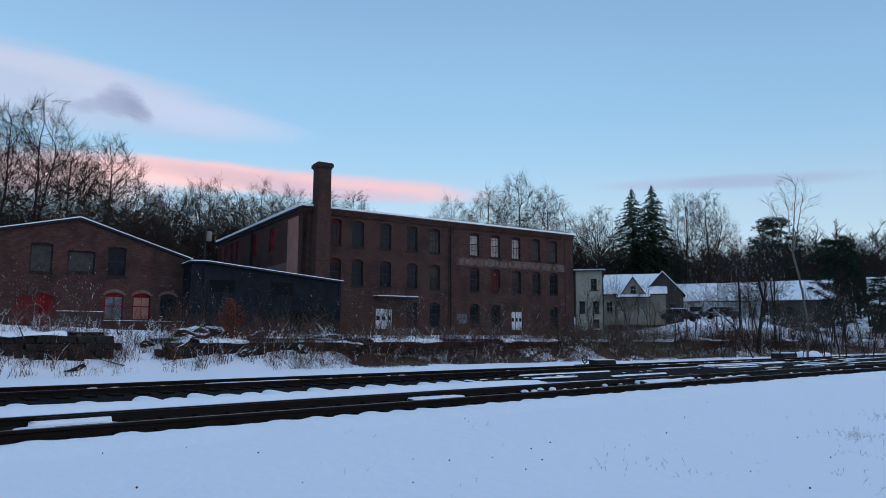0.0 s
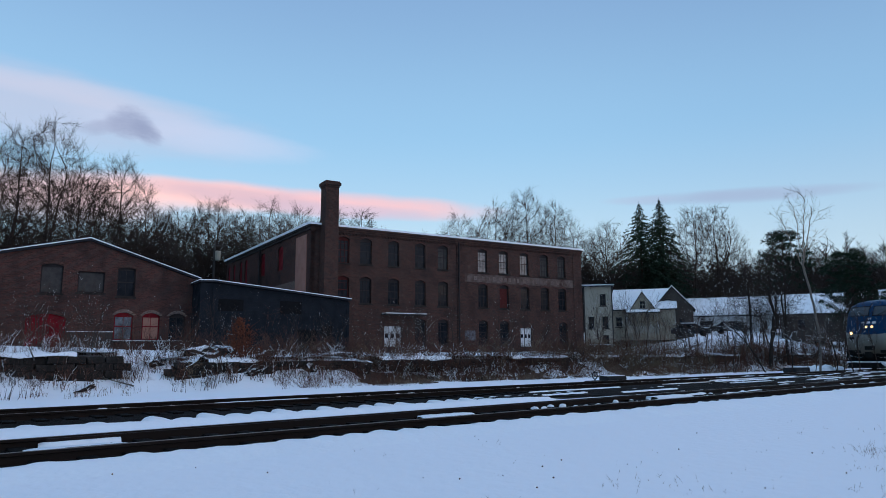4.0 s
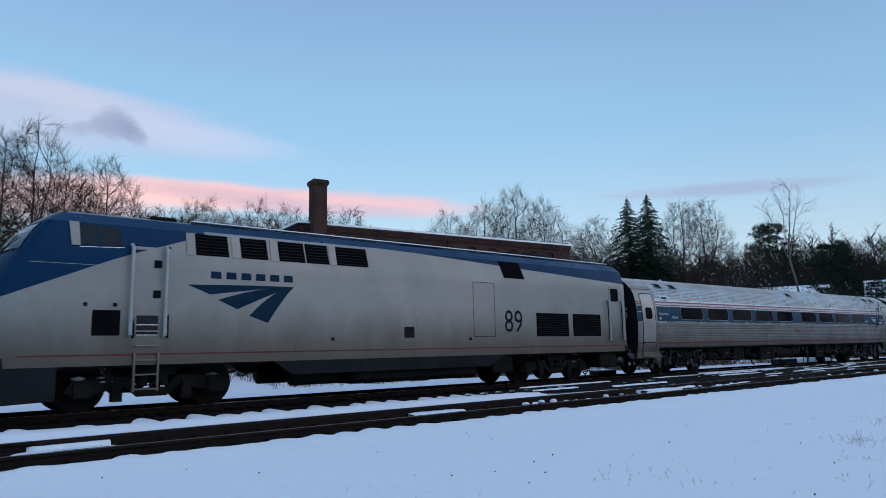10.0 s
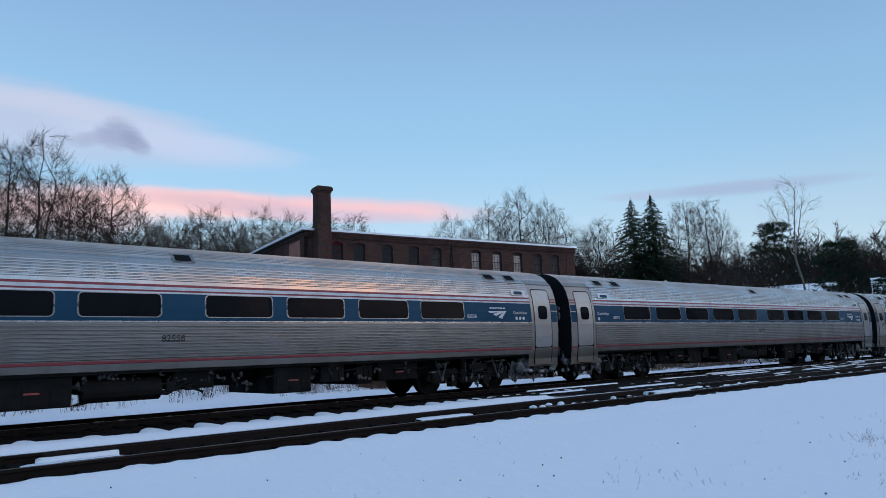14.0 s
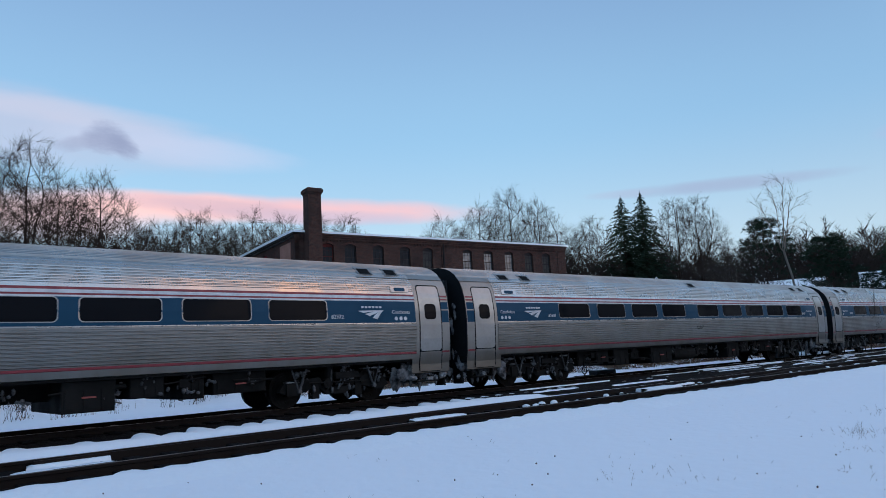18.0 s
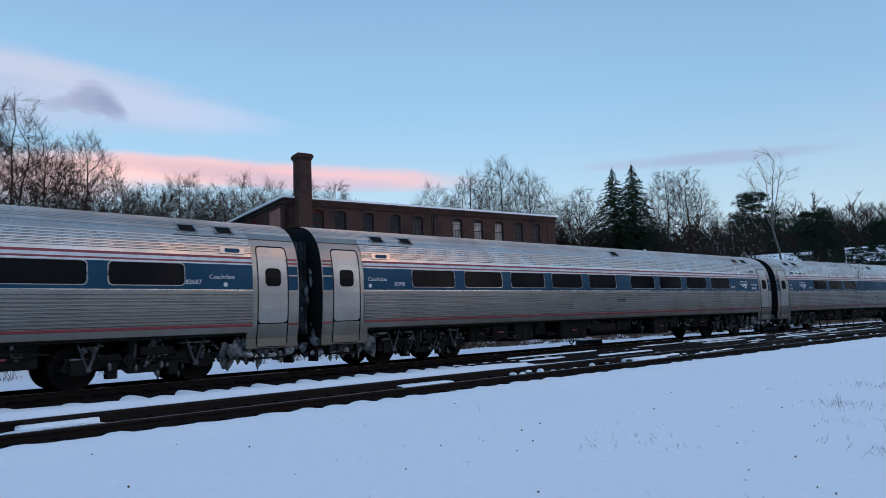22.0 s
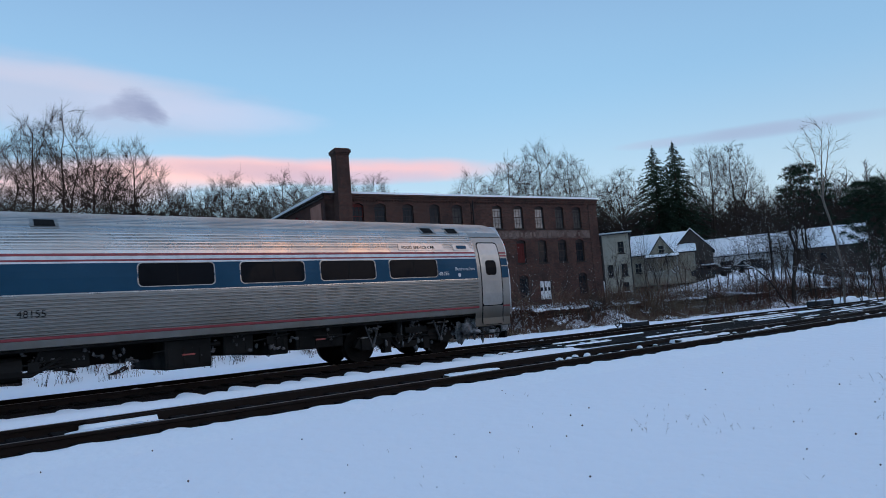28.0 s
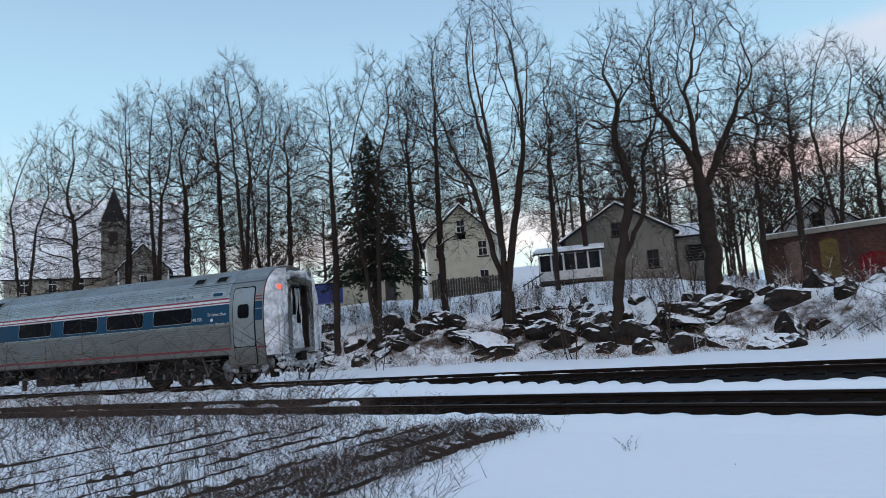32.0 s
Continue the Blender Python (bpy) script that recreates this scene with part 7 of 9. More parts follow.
    pl("stripe", [(-0.9, 1.15), (-20.75, 1.15), (-20.75, 1.185), (-0.9, 1.185)], DARKREDLINE, 0.0, 0.005, "thin red sill stripe")
    bm = flank(-1.0, -20.75, [2.99, 3.0], [0.004, 0.004], H)
    part("seam", bm, LOCOGREY, lo)
    for x in (-3.32, -4.02, -19.62, -20.42):
        for sg in (1, -1):
            bm = bmesh.new()
            z0, z1 = (1.52, 3.47) if x > -5 else (1.3, 2.8)
            tube(bm, [(x, sg * 1.5, z0), (x, sg * 1.6, z0 + 0.05), (x, sg * 1.6, z1 - 0.05), (x, sg * 1.5, z1)], 0.042, 8)
            part("handrail", bm, PALESTEEL, lo, "bright steel handrail")
            # black strip paints the shade of a recess beside the rail
            if sg == 1:
                pl("rail_recess", rounded(x - 0.11, x - 0.035, z0 - 0.02, z1 + 0.02, 0.02), RUBBER, 0.0, 0.01)
    for z in (0.45, 0.75, 1.05, 1.35, 1.65):
        part("rung", boxes((-3.9, -3.45, 1.42, 1.56, z - 0.015, z + 0.015)), STEELD, lo)
    for x in (-3.92, -3.44):
        part("ladder_rail", boxes((x - 0.02, x + 0.02, 1.48, 1.56, 0.4, 1.2)), STEELD, lo)
    swoosh(lo, -4.5, 1.85, 2.6, 0.88, H, EMBLEM, "blue fin emblem")
    for i in range(6):
        pl("name_bar", [(-5.02 - i * 0.36, 2.84), (-5.27 - i * 0.36, 2.84), (-5.26 - i * 0.36, 3.0), (-5.03 - i * 0.36, 3.0)], EMBLEM, 0.002, 0.006)
    num = lettering("89", 1.0, -14.33, 1.64, H, UNDER, lo, "road_number", off=0.006)
    num.matrix_basis = num.matrix_basis @ Matrix.Diagonal((0.86, 1.0, 1.0, 1.0))
    for x, z in ((-8.2, 1.42), (-12.9, 1.4), (-2.3, 2.15), (-3.0, 2.15)):
        pl("lift_point", rounded(x - 0.05, x + 0.05, z, z + 0.08, 0.02), UNDER)
    # roof gear
    part("exhaust_hatch", bevelled(boxes((-12.6, -11.2, -0.6, 0.6, 4.22, 4.38)), 0.05), UNDER, lo)
    part("fan_cowl", bevelled(boxes((-17.6, -15.6, -0.6, 0.6, 4.24, 4.40)), 0.05), UNDER, lo)
    part("roof_pod", bevelled(boxes((-4.6, -4.0, -0.4, 0.4, 4.26, 4.36)), 0.03), UNDER, lo)
    part("roof_pod", bevelled(boxes((-6.3, -5.4, -0.4, 0.4, 4.26, 4.36)), 0.03), UNDER, lo)
    bm = bmesh.new()
    box(bm, -20.6, -3.2, 0.2, 0.9, 4.16, 4.2)
    part("roof_snow", boxes((-20.6, -4.8, 0.62, 0.86, 4.225, 4.25)), SNOW, lo)
    bm.free()
    # skirts, tank, pilot
    for sg in (1, -1):
        bm = bmesh.new()
        prism(bm, [(-0.22, 1.14), (-1.75, 1.14), (-1.75, 0.30), (-0.45, 0.26)], 0.05 * sg, off=sg * 1.44)
        part("skirt", bm, GREYSKIRT, lo)
        bm = bmesh.new()
        prism(bm, [(-6.3, 1.15), (-14.9, 1.15), (-13.7, 0.62), (-7.1, 0.62)], 0.05 * sg, off=sg * 1.44)
        part("skirt", bm, GREYSKIRT, lo)
    part("fuel_tank", bevelled(boxes((-13.4, -8.9, -1.3, 1.3, 0.3, 0.95)), 0.12), UNDER, lo)
    for y in (0.95, -0.95):
        bm = bmesh.new()
        tube(bm, [(-8.65, y, 0.55), (-8.58, y, 0.55), (-7.32, y, 0.55), (-7.25, y, 0.55)], [0.14, 0.22, 0.22, 0.14], 14)
        part("air_tank", bm, UNDER, lo)
    part("underframe", boxes((-20.7, -0.4, -1.35, 1.35, 0.9, 1.1)), UNDER, lo)
    for y in (-1.48, 1.42):
        part("side_sill", boxes((-20.7, -14.9, y, y + 0.06, 0.95, 1.149)), UNDER, lo)
    bm = bmesh.new()
    for sg in (1, -1):
        prism(bm, [(0.42, 0.0), (0.05, sg * 1.36), (-0.35, sg * 1.36), (-0.1, 0.0)], 0.12, axis="z", off=0.10)
        prism(bm, [(0.32, 0.0), (-0.02, sg * 1.34), (-0.3, sg * 1.34), (-0.1, 0.0)], 0.22, axis="z", off=0.22)
    part("pilot", bm, UNDER, lo, "black pilot plough")
    part("pilot_plate", boxes((-0.62, -0.5, -1.4, 1.4, 0.3, 1.15)), UNDER, lo)
    part("buffer_beam", bevelled(boxes((-0.5, -0.06, -1.42, -0.5, 0.86, 1.16)), 0.02), UNDER, lo)
    part("buffer_beam", bevelled(boxes((-0.5, -0.06, 0.5, 1.42, 0.86, 1.16)), 0.02), UNDER, lo)
    for sg in (1, -1):
        bm = bmesh.new()
        tube(bm, [(0.02, sg * 0.2, 0.78), (0.05, sg * 0.7, 0.72), (0.02, sg * 1.2, 0.84), (0.0, sg * 1.32, 0.6)], 0.022, 6)
        part("uncoupling_lever", bm, STEEL, lo)
    bm = bmesh.new()
    rnd = random.Random(3)
    for i in range(30):
        y = rnd.uniform(-1.25, 1.25)
        lump(bm, (0.26 - abs(y) * 0.26, y, 0.44), rnd.uniform(0.05, 0.12), rnd.uniform(0.08, 0.25), rnd.uniform(0.02, 0.06), rnd, 2)
    for i in range(14):
        y = rnd.uniform(0.6, 1.3)
        lump(bm, (0.34 - abs(y) * 0.25, y, rnd.uniform(0.14, 0.4)), 0.06, rnd.uniform(0.08, 0.2), rnd.uniform(0.05, 0.14), rnd, 2)
    part("packed_snow", bm, SNOW, lo, "snow thrown onto the plough", smooth=True)["kind"] = "stuff"
    bm = boxes((0.0, 0.42, -0.12, 0.12, 0.75, 1.0), (0.28, 0.55, -0.17, 0.17, 0.72, 1.05))
    part("coupler", bm, UNDER, lo)
    bm = bmesh.new()
    bm.free()
    for y in (-1.0, -0.7, -0.4, 0.4, 0.7, 1.0):
        bm = bmesh.new()
        tube(bm, [(-0.06, y, 1.05), (0.08, y, 0.95), (0.14, y * 0.95, 0.7), (0.06, y * 0.9, 0.55)], 0.03, 6)
        part("hose", bm, RUBBER, lo)
    for y in (0.55, -0.85):
        part("jumper_box", bevelled(boxes((0.0, 0.1, y, y + 0.3, 1.0, 1.16)), 0.015), UNDER, lo)
    part("jumper_box", bevelled(boxes((0.1, 0.16, -0.28, 0.28, 1.18, 1.4)), 0.015), UNDER, lo)
    for a, b in ((-20.2, -19.2), (-14.8, -13.9)):
        part("equipment_box", bevelled(boxes((a, b, -1.38, 1.38, 0.4, 0.9)), 0.03), UNDER, lo)
    # the cab is short: everything before the side window is drawn in
    for o in lo.children_recursive:
        m = o.matrix_basis.copy()
        up = o.parent
        while up is not lo:
            m = up.matrix_basis @ m
            up = up.parent
        back = m.inverted()
        for v in o.data.vertices:
            p = m @ v.co
            if p.x > -3.15:
                v.co = back @ Vector((-3.15 + (p.x + 3.15) * 0.80, p.y, p.z))
    truck(lo, -3.96, 2.74, 0.508, True)
    truck(lo, -17.07, 2.74, 0.508, True)
    return lo


CARS.append((locomotive(), -21.03, (3.96, 17.07)))
for i, (num, words) in enumerate((("82558", ("Coachclass", "Coachclass")), ("82972", ("Coachclass", "Coachclass")), ("82607", ("Coachclass", "Coachclass")), ("82998", ("Coachclass", "Coachclass")), ("48155", ("Cafe", "Businessclass")))):
    c = coach(num, CAFE_WINDOWS if i == 4 else FLIPPED_WINDOWS if i == 2 else COACH_WINDOWS, words, cafe=i == 4, last=i == 4)
    CARS.append((c, CL * i, (3.97, CL - 3.97)))
for ob, base, reach in CARS:
    ob.matrix_basis = car_pose(base + lead(0.0), reach)

# ---- trees ----
def grow(seed, h, r0, counts, fork=0.36, lean=0.0, wander=0.09, spread=(24, 50), thin=0.012, snowy=0.65, stems=1, rise=0.10, leaders=4, open_=(10, 32)):
    """A bare tree that forks into leaders: (trunk mesh data, crown mesh data), each vertices, faces and a snow flag per face."""
    rnd = random.Random(seed)
    out = [([], [], []), ([], [], [])]
    last = len(counts)
    def tubes(pts, rad, sides, which, flag, tip=False):
        vs, fs, ms = out[which]
        b = len(vs)
        n = len(pts)
        for i, p in enumerate(pts):
            if tip and i == n - 1:
                vs.append(p)
                break
            d = (pts[min(i + 1, n - 1)] - pts[max(i - 1, 0)])
            d.normalize()
            side = d.cross(Vector((0, 0, 1)))
            if side.length < 0.05:
                side = Vector((1, 0, 0))
            side.normalize()
            up = side.cross(d)
            for k in range(sides):
                a = 2 * math.pi * (k + 0.5) / sides + math.pi / 2
                vs.append(p + (side * math.cos(a) + up * math.sin(a)) * rad[i])
        for i in range(n - 1):
            d = pts[i + 1] - pts[i]
            level = abs(d.z) < 0.86 * d.length
            for k in range(sides):
                a = 2 * math.pi * (k + 1.0) / sides + math.pi / 2
                if tip and i == n - 2:
                    fs.append((b + i * sides + k, b + i * sides + (k + 1) % sides, b + (i + 1) * sides))
                else:
                    fs.append((b + i * sides + k, b + i * sides + (k + 1) % sides, b + (i + 1) * sides + (k + 1) % sides, b + (i + 1) * sides + k))
                ms.append(1 if flag and level and rad[i] < 0.055 and math.sin(a) > 0.4 and rnd.random() < snowy else 0)
    SEG, SID = (5, 7, 4, 2, 1), (8, 6, 4, 3, 3)
    def turned(axis, ang):
        o = axis.orthogonal().normalized()
        o = Matrix.Rotation(rnd.uniform(0, 2 * math.pi), 3, axis) @ o
        return axis * math.cos(ang) + o * math.sin(ang)
    def branch(p, d, length, r, lvl):
        n = SEG[lvl]
        pts, rad = [p.copy()], [r]
        q = p.copy()
        end = r * (0.72 if lvl == 0 else 0.22)
        for i in range(n):
            w = wander * (0.5, 0.85, 0.6, 0.45, 0.4)[lvl]
            d = d + Vector((rnd.gauss(0, w), rnd.gauss(0, w), rnd.gauss(0, w * 0.5)))
            d.z += rise if lvl < 2 else rise * 0.22
            d.normalize()
            q = q + d * (length / n)
            pts.append(q.copy())
            rad.append(max(thin * 0.7, r + (end - r) * (i + 1) / n))
        tubes(pts, rad, SID[lvl], 0 if lvl == 0 else 1, lvl >= 1, lvl == last)
        if lvl >= last:
            return
        if lvl == 0:
            for j in range(leaders):
                ax = (pts[-1] - pts[-2]).normalized()
                nd = turned(ax, radians(rnd.uniform(*open_)))
                branch(pts[-1] - ax * r, nd, h * (1 - fork) * rnd.uniform(0.72, 0.92), rad[-1] * rnd.uniform(0.5, 0.72), 1)
        m = counts[lvl]
        t0 = 0.55 if lvl == 0 else 0.14
        for j in range(m):
            t = t0 + (1 - t0) * ((j + rnd.random()) / m) ** 0.9
            i = min(n - 1, int(t * n))
            c = pts[i].lerp(pts[i + 1], t * n - i)
            axis = (pts[i + 1] - pts[i]).normalized()
            nd = turned(axis, radians(rnd.uniform(*spread) * (1.0 if lvl < 2 else 0.98)))
            if lvl == 0:
                nl, rr = h * rnd.uniform(0.22, 0.4), rad[i] * rnd.uniform(0.22, 0.36)
            else:
                nl, rr = length * (rnd.uniform(0.34, 0.6) * (1.05 - 0.42 * t) if lvl == 1 else rnd.uniform(0.4, 0.75) * (1.0 - 0.3 * t)), rad[i] * rnd.uniform(0.34, 0.55)
            branch(c, nd, max(nl, 0.25), max(thin, rr), lvl + 1)
    for k in range(stems):
        d = Vector((lean + rnd.gauss(0, 0.04) + (0.2 * math.cos(k * 2.3) if stems > 1 else 0), rnd.gauss(0, 0.04) + (0.2 * math.sin(k * 2.3) if stems > 1 else 0), 1.0)).normalized()
        branch(Vector((0.25 * math.cos(k * 2.3) if stems > 1 else 0, 0.25 * math.sin(k * 2.3) if stems > 1 else 0, -0.5)), d, h * fork + 0.5, r0, 0)
    return out


def tree_thing(seed, h, r0, counts, label, bark=BARK, group="bare trees", name="bare_tree", **kw):
    data = grow(seed, h, r0, counts, **kw)
    t = thing(name, Matrix(), label, "tree", group)
    for nm, (vs, fs, ms) in zip(("trunk", "crown"), data):
        me = bpy.data.meshes.new(nm)
        me.from_pydata(vs, [], fs)
        me.materials.append(bark)
        me.materials.append(SNOW)
        me.polygons.foreach_set("material_index", ms)
        me.shade_smooth()
        o = new(nm, me)
        o.parent = t
    return t


def stand(src, az, r, scale=1.0, turn=None, first=[True]):
    x, y = polar(az, r)
    z = height(x, y)
    turn = random.uniform(0, 360) if turn is None else turn
    m = pose(x, y, z, 0, 0, turn)
    o = copy_thing(src, m)
    o.scale = (scale, scale, scale * random.uniform(0.94, 1.06))
    return o


def retire(obs):
    """Take away the pattern trees once they have been copied."""
    for t in obs:
        for o in (*t.children_recursive, t):
            bpy.data.objects.remove(o)


def round_crown(f):
    """Width of a rounded crown at the share f of its height."""
    return max(0.12, math.sin(math.pi * min(1.0, 0.10 + 0.86 * f) ** 0.85))


def vase_crown(f):
    """Width of a crown that opens upwards like a vase."""
    return max(0.10, math.sin(math.pi * min(1.0, 0.06 + 0.88 * f ** 1.35)))


def bare_tree(seed, h, r0, low, wide, stems, profile=round_crown, points=520, step=0.42, tip=0.008, lift=0.10, crook=0.05, twigs=3, snow=0.4, long=0.75):
    """A bare tree whose limbs have grown towards the light of its crown: (trunk, crown) mesh data, each vertices, faces, snow flags.
    stems: the lines of the trunk and its leaders; the crown reaches from low to h and is wide at most."""
    rnd = np.random.RandomState(seed)
    want = []
    while len(want) < points:
        f = rnd.uniform(0, 1)
        a, u = rnd.uniform(0, 2 * math.pi), math.sqrt(rnd.uniform(0.10, 1.0))
        lump_ = 0.82 + 0.18 * math.sin(3 * a + seed) * math.sin(5 * f + seed)
        want.append((math.cos(a) * wide * profile(f) * u * lump_, math.sin(a) * wide * profile(f) * u * lump_, low + (h - low) * f))
    want = np.array(want)
    end = np.array(stems[0][-1])
    want[:, :2] += end[:2] * np.clip((want[:, 2:3] - low) / (h - low) + 0.4, 0, 1)
    pos, par = [], []
    for line_ in stems:
        pts = [np.array(p, float) for p in line_]
        last = -1
        if pos:
            last = int(np.argmin([np.sum((q - pts[0]) ** 2) for q in pos]))
        else:
            pos.append(pts[0])
            par.append(-1)
            last = 0
        for p, q in zip(pts, pts[1:]):
            n = max(1, int(np.linalg.norm(q - p) / step))
            for i in range(1, n + 1):
                pos.append(p + (q - p) * i / n + rnd.normal(0, crook * 0.4, 3) * (1, 1, 0.2))
                par.append(last)
                last = len(pos) - 1
    near_i = np.zeros(len(want), int)
    near_d = np.full(len(want), 1e9)
    idle = np.zeros(len(want), int)
    born = {}
    def look_at(first):
        block = np.array(pos[first:])
        d = np.linalg.norm(want[:, None, :] - block[None], axis=2)
        k = d.argmin(1)
        dk = d[np.arange(len(want)), k]
        upd = dk < near_d
        idle[:] = np.where(dk < near_d - 0.02, 0, idle + 1)
        near_d[upd] = dk[upd]
        near_i[upd] = k[upd] + first
    look_at(0)
    for turn in range(90):
        live = (near_d > step * 1.25) & (idle < 14)
        if not live.any():
            break
        want, near_d, near_i, idle = want[live], near_d[live], near_i[live], idle[live]
        pull = {}
        for w, i in zip(want, near_i):
            d = w - pos[i]
            pull.setdefault(int(i), []).append(d / np.linalg.norm(d))
        first = len(pos)
        for i, ds in pull.items():
            if born.get(i, 0) > 2:
                continue
            born[i] = born.get(i, 0) + 1
            back = pos[i] - pos[par[i]] if par[i] >= 0 else np.array((0, 0, 1.0))
            d = np.mean(ds, 0) + 0.5 * back / (np.linalg.norm(back) + 1e-6) + (0, 0, lift) + rnd.normal(0, crook * 2.2, 3)
            q = pos[i] + d / np.linalg.norm(d) * step
            pos.append(q)
            par.append(i)
        if len(pos) == first:
            break
        look_at(first)
        if len(pos) > 9000:
            break
    n = len(pos)
    kids = [[] for _ in range(n)]
    for i in range(1, n):
        kids[par[i]].append(i)
    tips = [0] * n
    for i in range(n - 1, -1, -1):
        tips[i] = sum(tips[k] for k in kids[i]) or 1
    ex = math.log(r0 / tip) / math.log(max(2, tips[0]))
    rad = [tip * t ** ex for t in tips]
    out = [([], [], []), ([], [], [])]
    P = [Vector(p) for p in pos]
    def ring(vs, p, d, r, k, side=None):
        if side is None:
            side = d.cross(Vector((0, 0, 1)) if abs(d.z) < 0.95 else Vector((0, 1, 0)))
        side = (side - d * side.dot(d)).normalized()
        up = side.cross(d)
        for j in range(k):
            a = 2 * math.pi * (j + 0.5) / k + math.pi / 2
            vs.append(p + (side * math.cos(a) + up * math.sin(a)) * r)
        return side
    def tube_of(chain, radii, which, k, pointed):
        vs, fs, ms = out[which]
        b, m, side = len(vs), len(chain), None
        for i, p in enumerate(chain):
            if pointed and i == m - 1:
                vs.append(p)
                break
            d = (chain[min(i + 1, m - 1)] - chain[max(i - 1, 0)]).normalized()
            side = ring(vs, p, d, radii[i], k, side)
        for i in range(m - 1):
            d = chain[i + 1] - chain[i]
            level = abs(d.z) < 0.80 * d.length and 0.010 < radii[i] < 0.12
            for j in range(k):
                a = 2 * math.pi * (j + 1.0) / k + math.pi / 2
                if pointed and i == m - 2:
                    fs.append((b + i * k + j, b + i * k + (j + 1) % k, b + (i + 1) * k))
                else:
                    fs.append((b + i * k + j, b + i * k + (j + 1) % k, b + (i + 1) * k + (j + 1) % k, b + (i + 1) * k + j))
                ms.append(1 if level and math.sin(a) > 0.4 and rnd.uniform() < snow else 0)
    heads = [(0, -1)]
    while heads:
        i, parent = heads.pop()
        chain, radii = ([P[parent]] if parent >= 0 else []), ([rad[i]] if parent >= 0 else [])
        while True:
            chain.append(P[i])
            radii.append(rad[i])
            if not kids[i]:
                break
            main = max(kids[i], key=lambda k: tips[k])
            heads.extend((k, i) for k in kids[i] if k != main)
            i = main
        if len(chain) > 1:
            tube_of(chain, radii, 0 if parent < 0 else 1, 8 if radii[0] > 0.1 else 5 if radii[0] > 0.035 else 3, True)
    vs_, fs_, ms_ = out[1]
    def spike(p, d, ln, r):
        b = len(vs_)
        ring(vs_, p, d, r, 3)
        vs_.append(p + d * ln)
        fs_.extend(((b, b + 1, b + 3), (b + 1, b + 2, b + 3), (b + 2, b, b + 3)))
        ms_.extend((0, 0, 0))
    for i in range(1, n):
        if tips[i] <= 4:
            d = (P[i] - P[par[i]]).normalized()
            for k in range(twigs if not kids[i] else 2):
                e = (d + Vector(rnd.normal(0, 0.42, 3)) + Vector((0, 0, 0.15))).normalized()
                ln = long * rnd.uniform(0.6, 1.35)
                spike(P[i], e, ln, tip * 0.85)
                for j in range(3):
                    g_ = (e + Vector(rnd.normal(0, 0.42, 3)) + Vector((0, 0, 0.12))).normalized()
                    spike(P[i] + e * ln * rnd.uniform(0.15, 0.8), g_, ln * rnd.uniform(0.4, 0.75), tip * 0.62)
    return out


def as_tree(data, label, bark=BARK, group="bare trees", name="bare_tree"):
    t = thing(name, Matrix(), label, "tree", group)
    for nm, (vs, fs, ms) in zip(("trunk", "crown"), data):
        me = bpy.data.meshes.new(nm)
        me.from_pydata(vs, [], fs)
        me.materials.append(bark)
        me.materials.append(SNOW)
        me.polygons.foreach_set("material_index", ms)
        me.shade_smooth()
        o = new(nm, me)
        o.parent = t
    return t


rt = random.Random(41)
NEARLAB = "tall bare deciduous tree with snow along its branches"
near = [as_tree(bare_tree(100, 16, 0.20, 3.8, 4.3, [[(0, 0, -0.5), (0.15, 0.1, 5), (0.0, 0.2, 11)]], tip=0.0105, points=1350, twigs=4), NEARLAB),
        as_tree(bare_tree(101, 16.5, 0.19, 3.4, 4.2, [[(0, 0, -0.5), (0.1, 0, 3.2), (-0.7, 0.3, 9.5)], [(0.1, 0, 3.2), (0.9, -0.3, 10)]], vase_crown, tip=0.0105, points=1350, twigs=4), NEARLAB),
        as_tree(bare_tree(102, 15.5, 0.18, 4.6, 3.9, [[(0, 0, -0.5), (0.3, 0.2, 4), (0.1, 0.3, 9.5)]], tip=0.0115, crook=0.09, points=1200), NEARLAB),
        as_tree(bare_tree(103, 16, 0.16, 4.0, 3.9, [[(-0.2, 0, -0.5), (-0.4, 0, 5), (-0.9, 0.2, 10)], [(-0.2, 0, -0.2), (0.5, 0.2, 5), (1.1, 0, 10.5)]], tip=0.0105, points=1350, twigs=4), NEARLAB)]
maple = as_tree(bare_tree(104, 17.2, 0.36, 3.2, 5.6, [[(0, 0, -0.5), (0, 0, 2.0), (-0.3, 0.2, 8)], [(0, 0, 1.6), (1.2, 0.4, 8)], [(0, 0, 1.4), (-1.3, -0.5, 7.5)], [(0, 0, 1.8), (0.3, -1.1, 7.5)]], vase_crown, points=2300, tip=0.0105, snow=0.5), "large bare maple with many rising limbs on the bank")
crook = as_tree(bare_tree(110, 15.4, 0.26, 6.0, 3.6, [[(0, 0, -0.5), (0.5, 0.0, 3.6), (1.35, 0, 7.0), (0.75, 0, 9.4), (1.1, 0, 11)], [(0.5, 0.0, 3.2), (1.9, 0.2, 6.0), (2.0, 0.4, 8.4), (2.7, 0.2, 10)]], tip=0.011, crook=0.13, points=1250, snow=0.5), "crooked bare tree leaning over the rocky bank")
big = as_tree(bare_tree(111, 15.6, 0.38, 3.4, 6.2, [[(0, 0, -0.5), (0.05, 0.1, 4.5), (-0.15, 0.1, 9.5)], [(0.05, 0.1, 5.2), (1.8, 0.3, 9)], [(0.05, 0.1, 6.0), (-1.6, -0.4, 9.6)]], tip=0.011, crook=0.13, points=2300, snow=0.55), "large bare oak with wide snowy limbs on the bank")
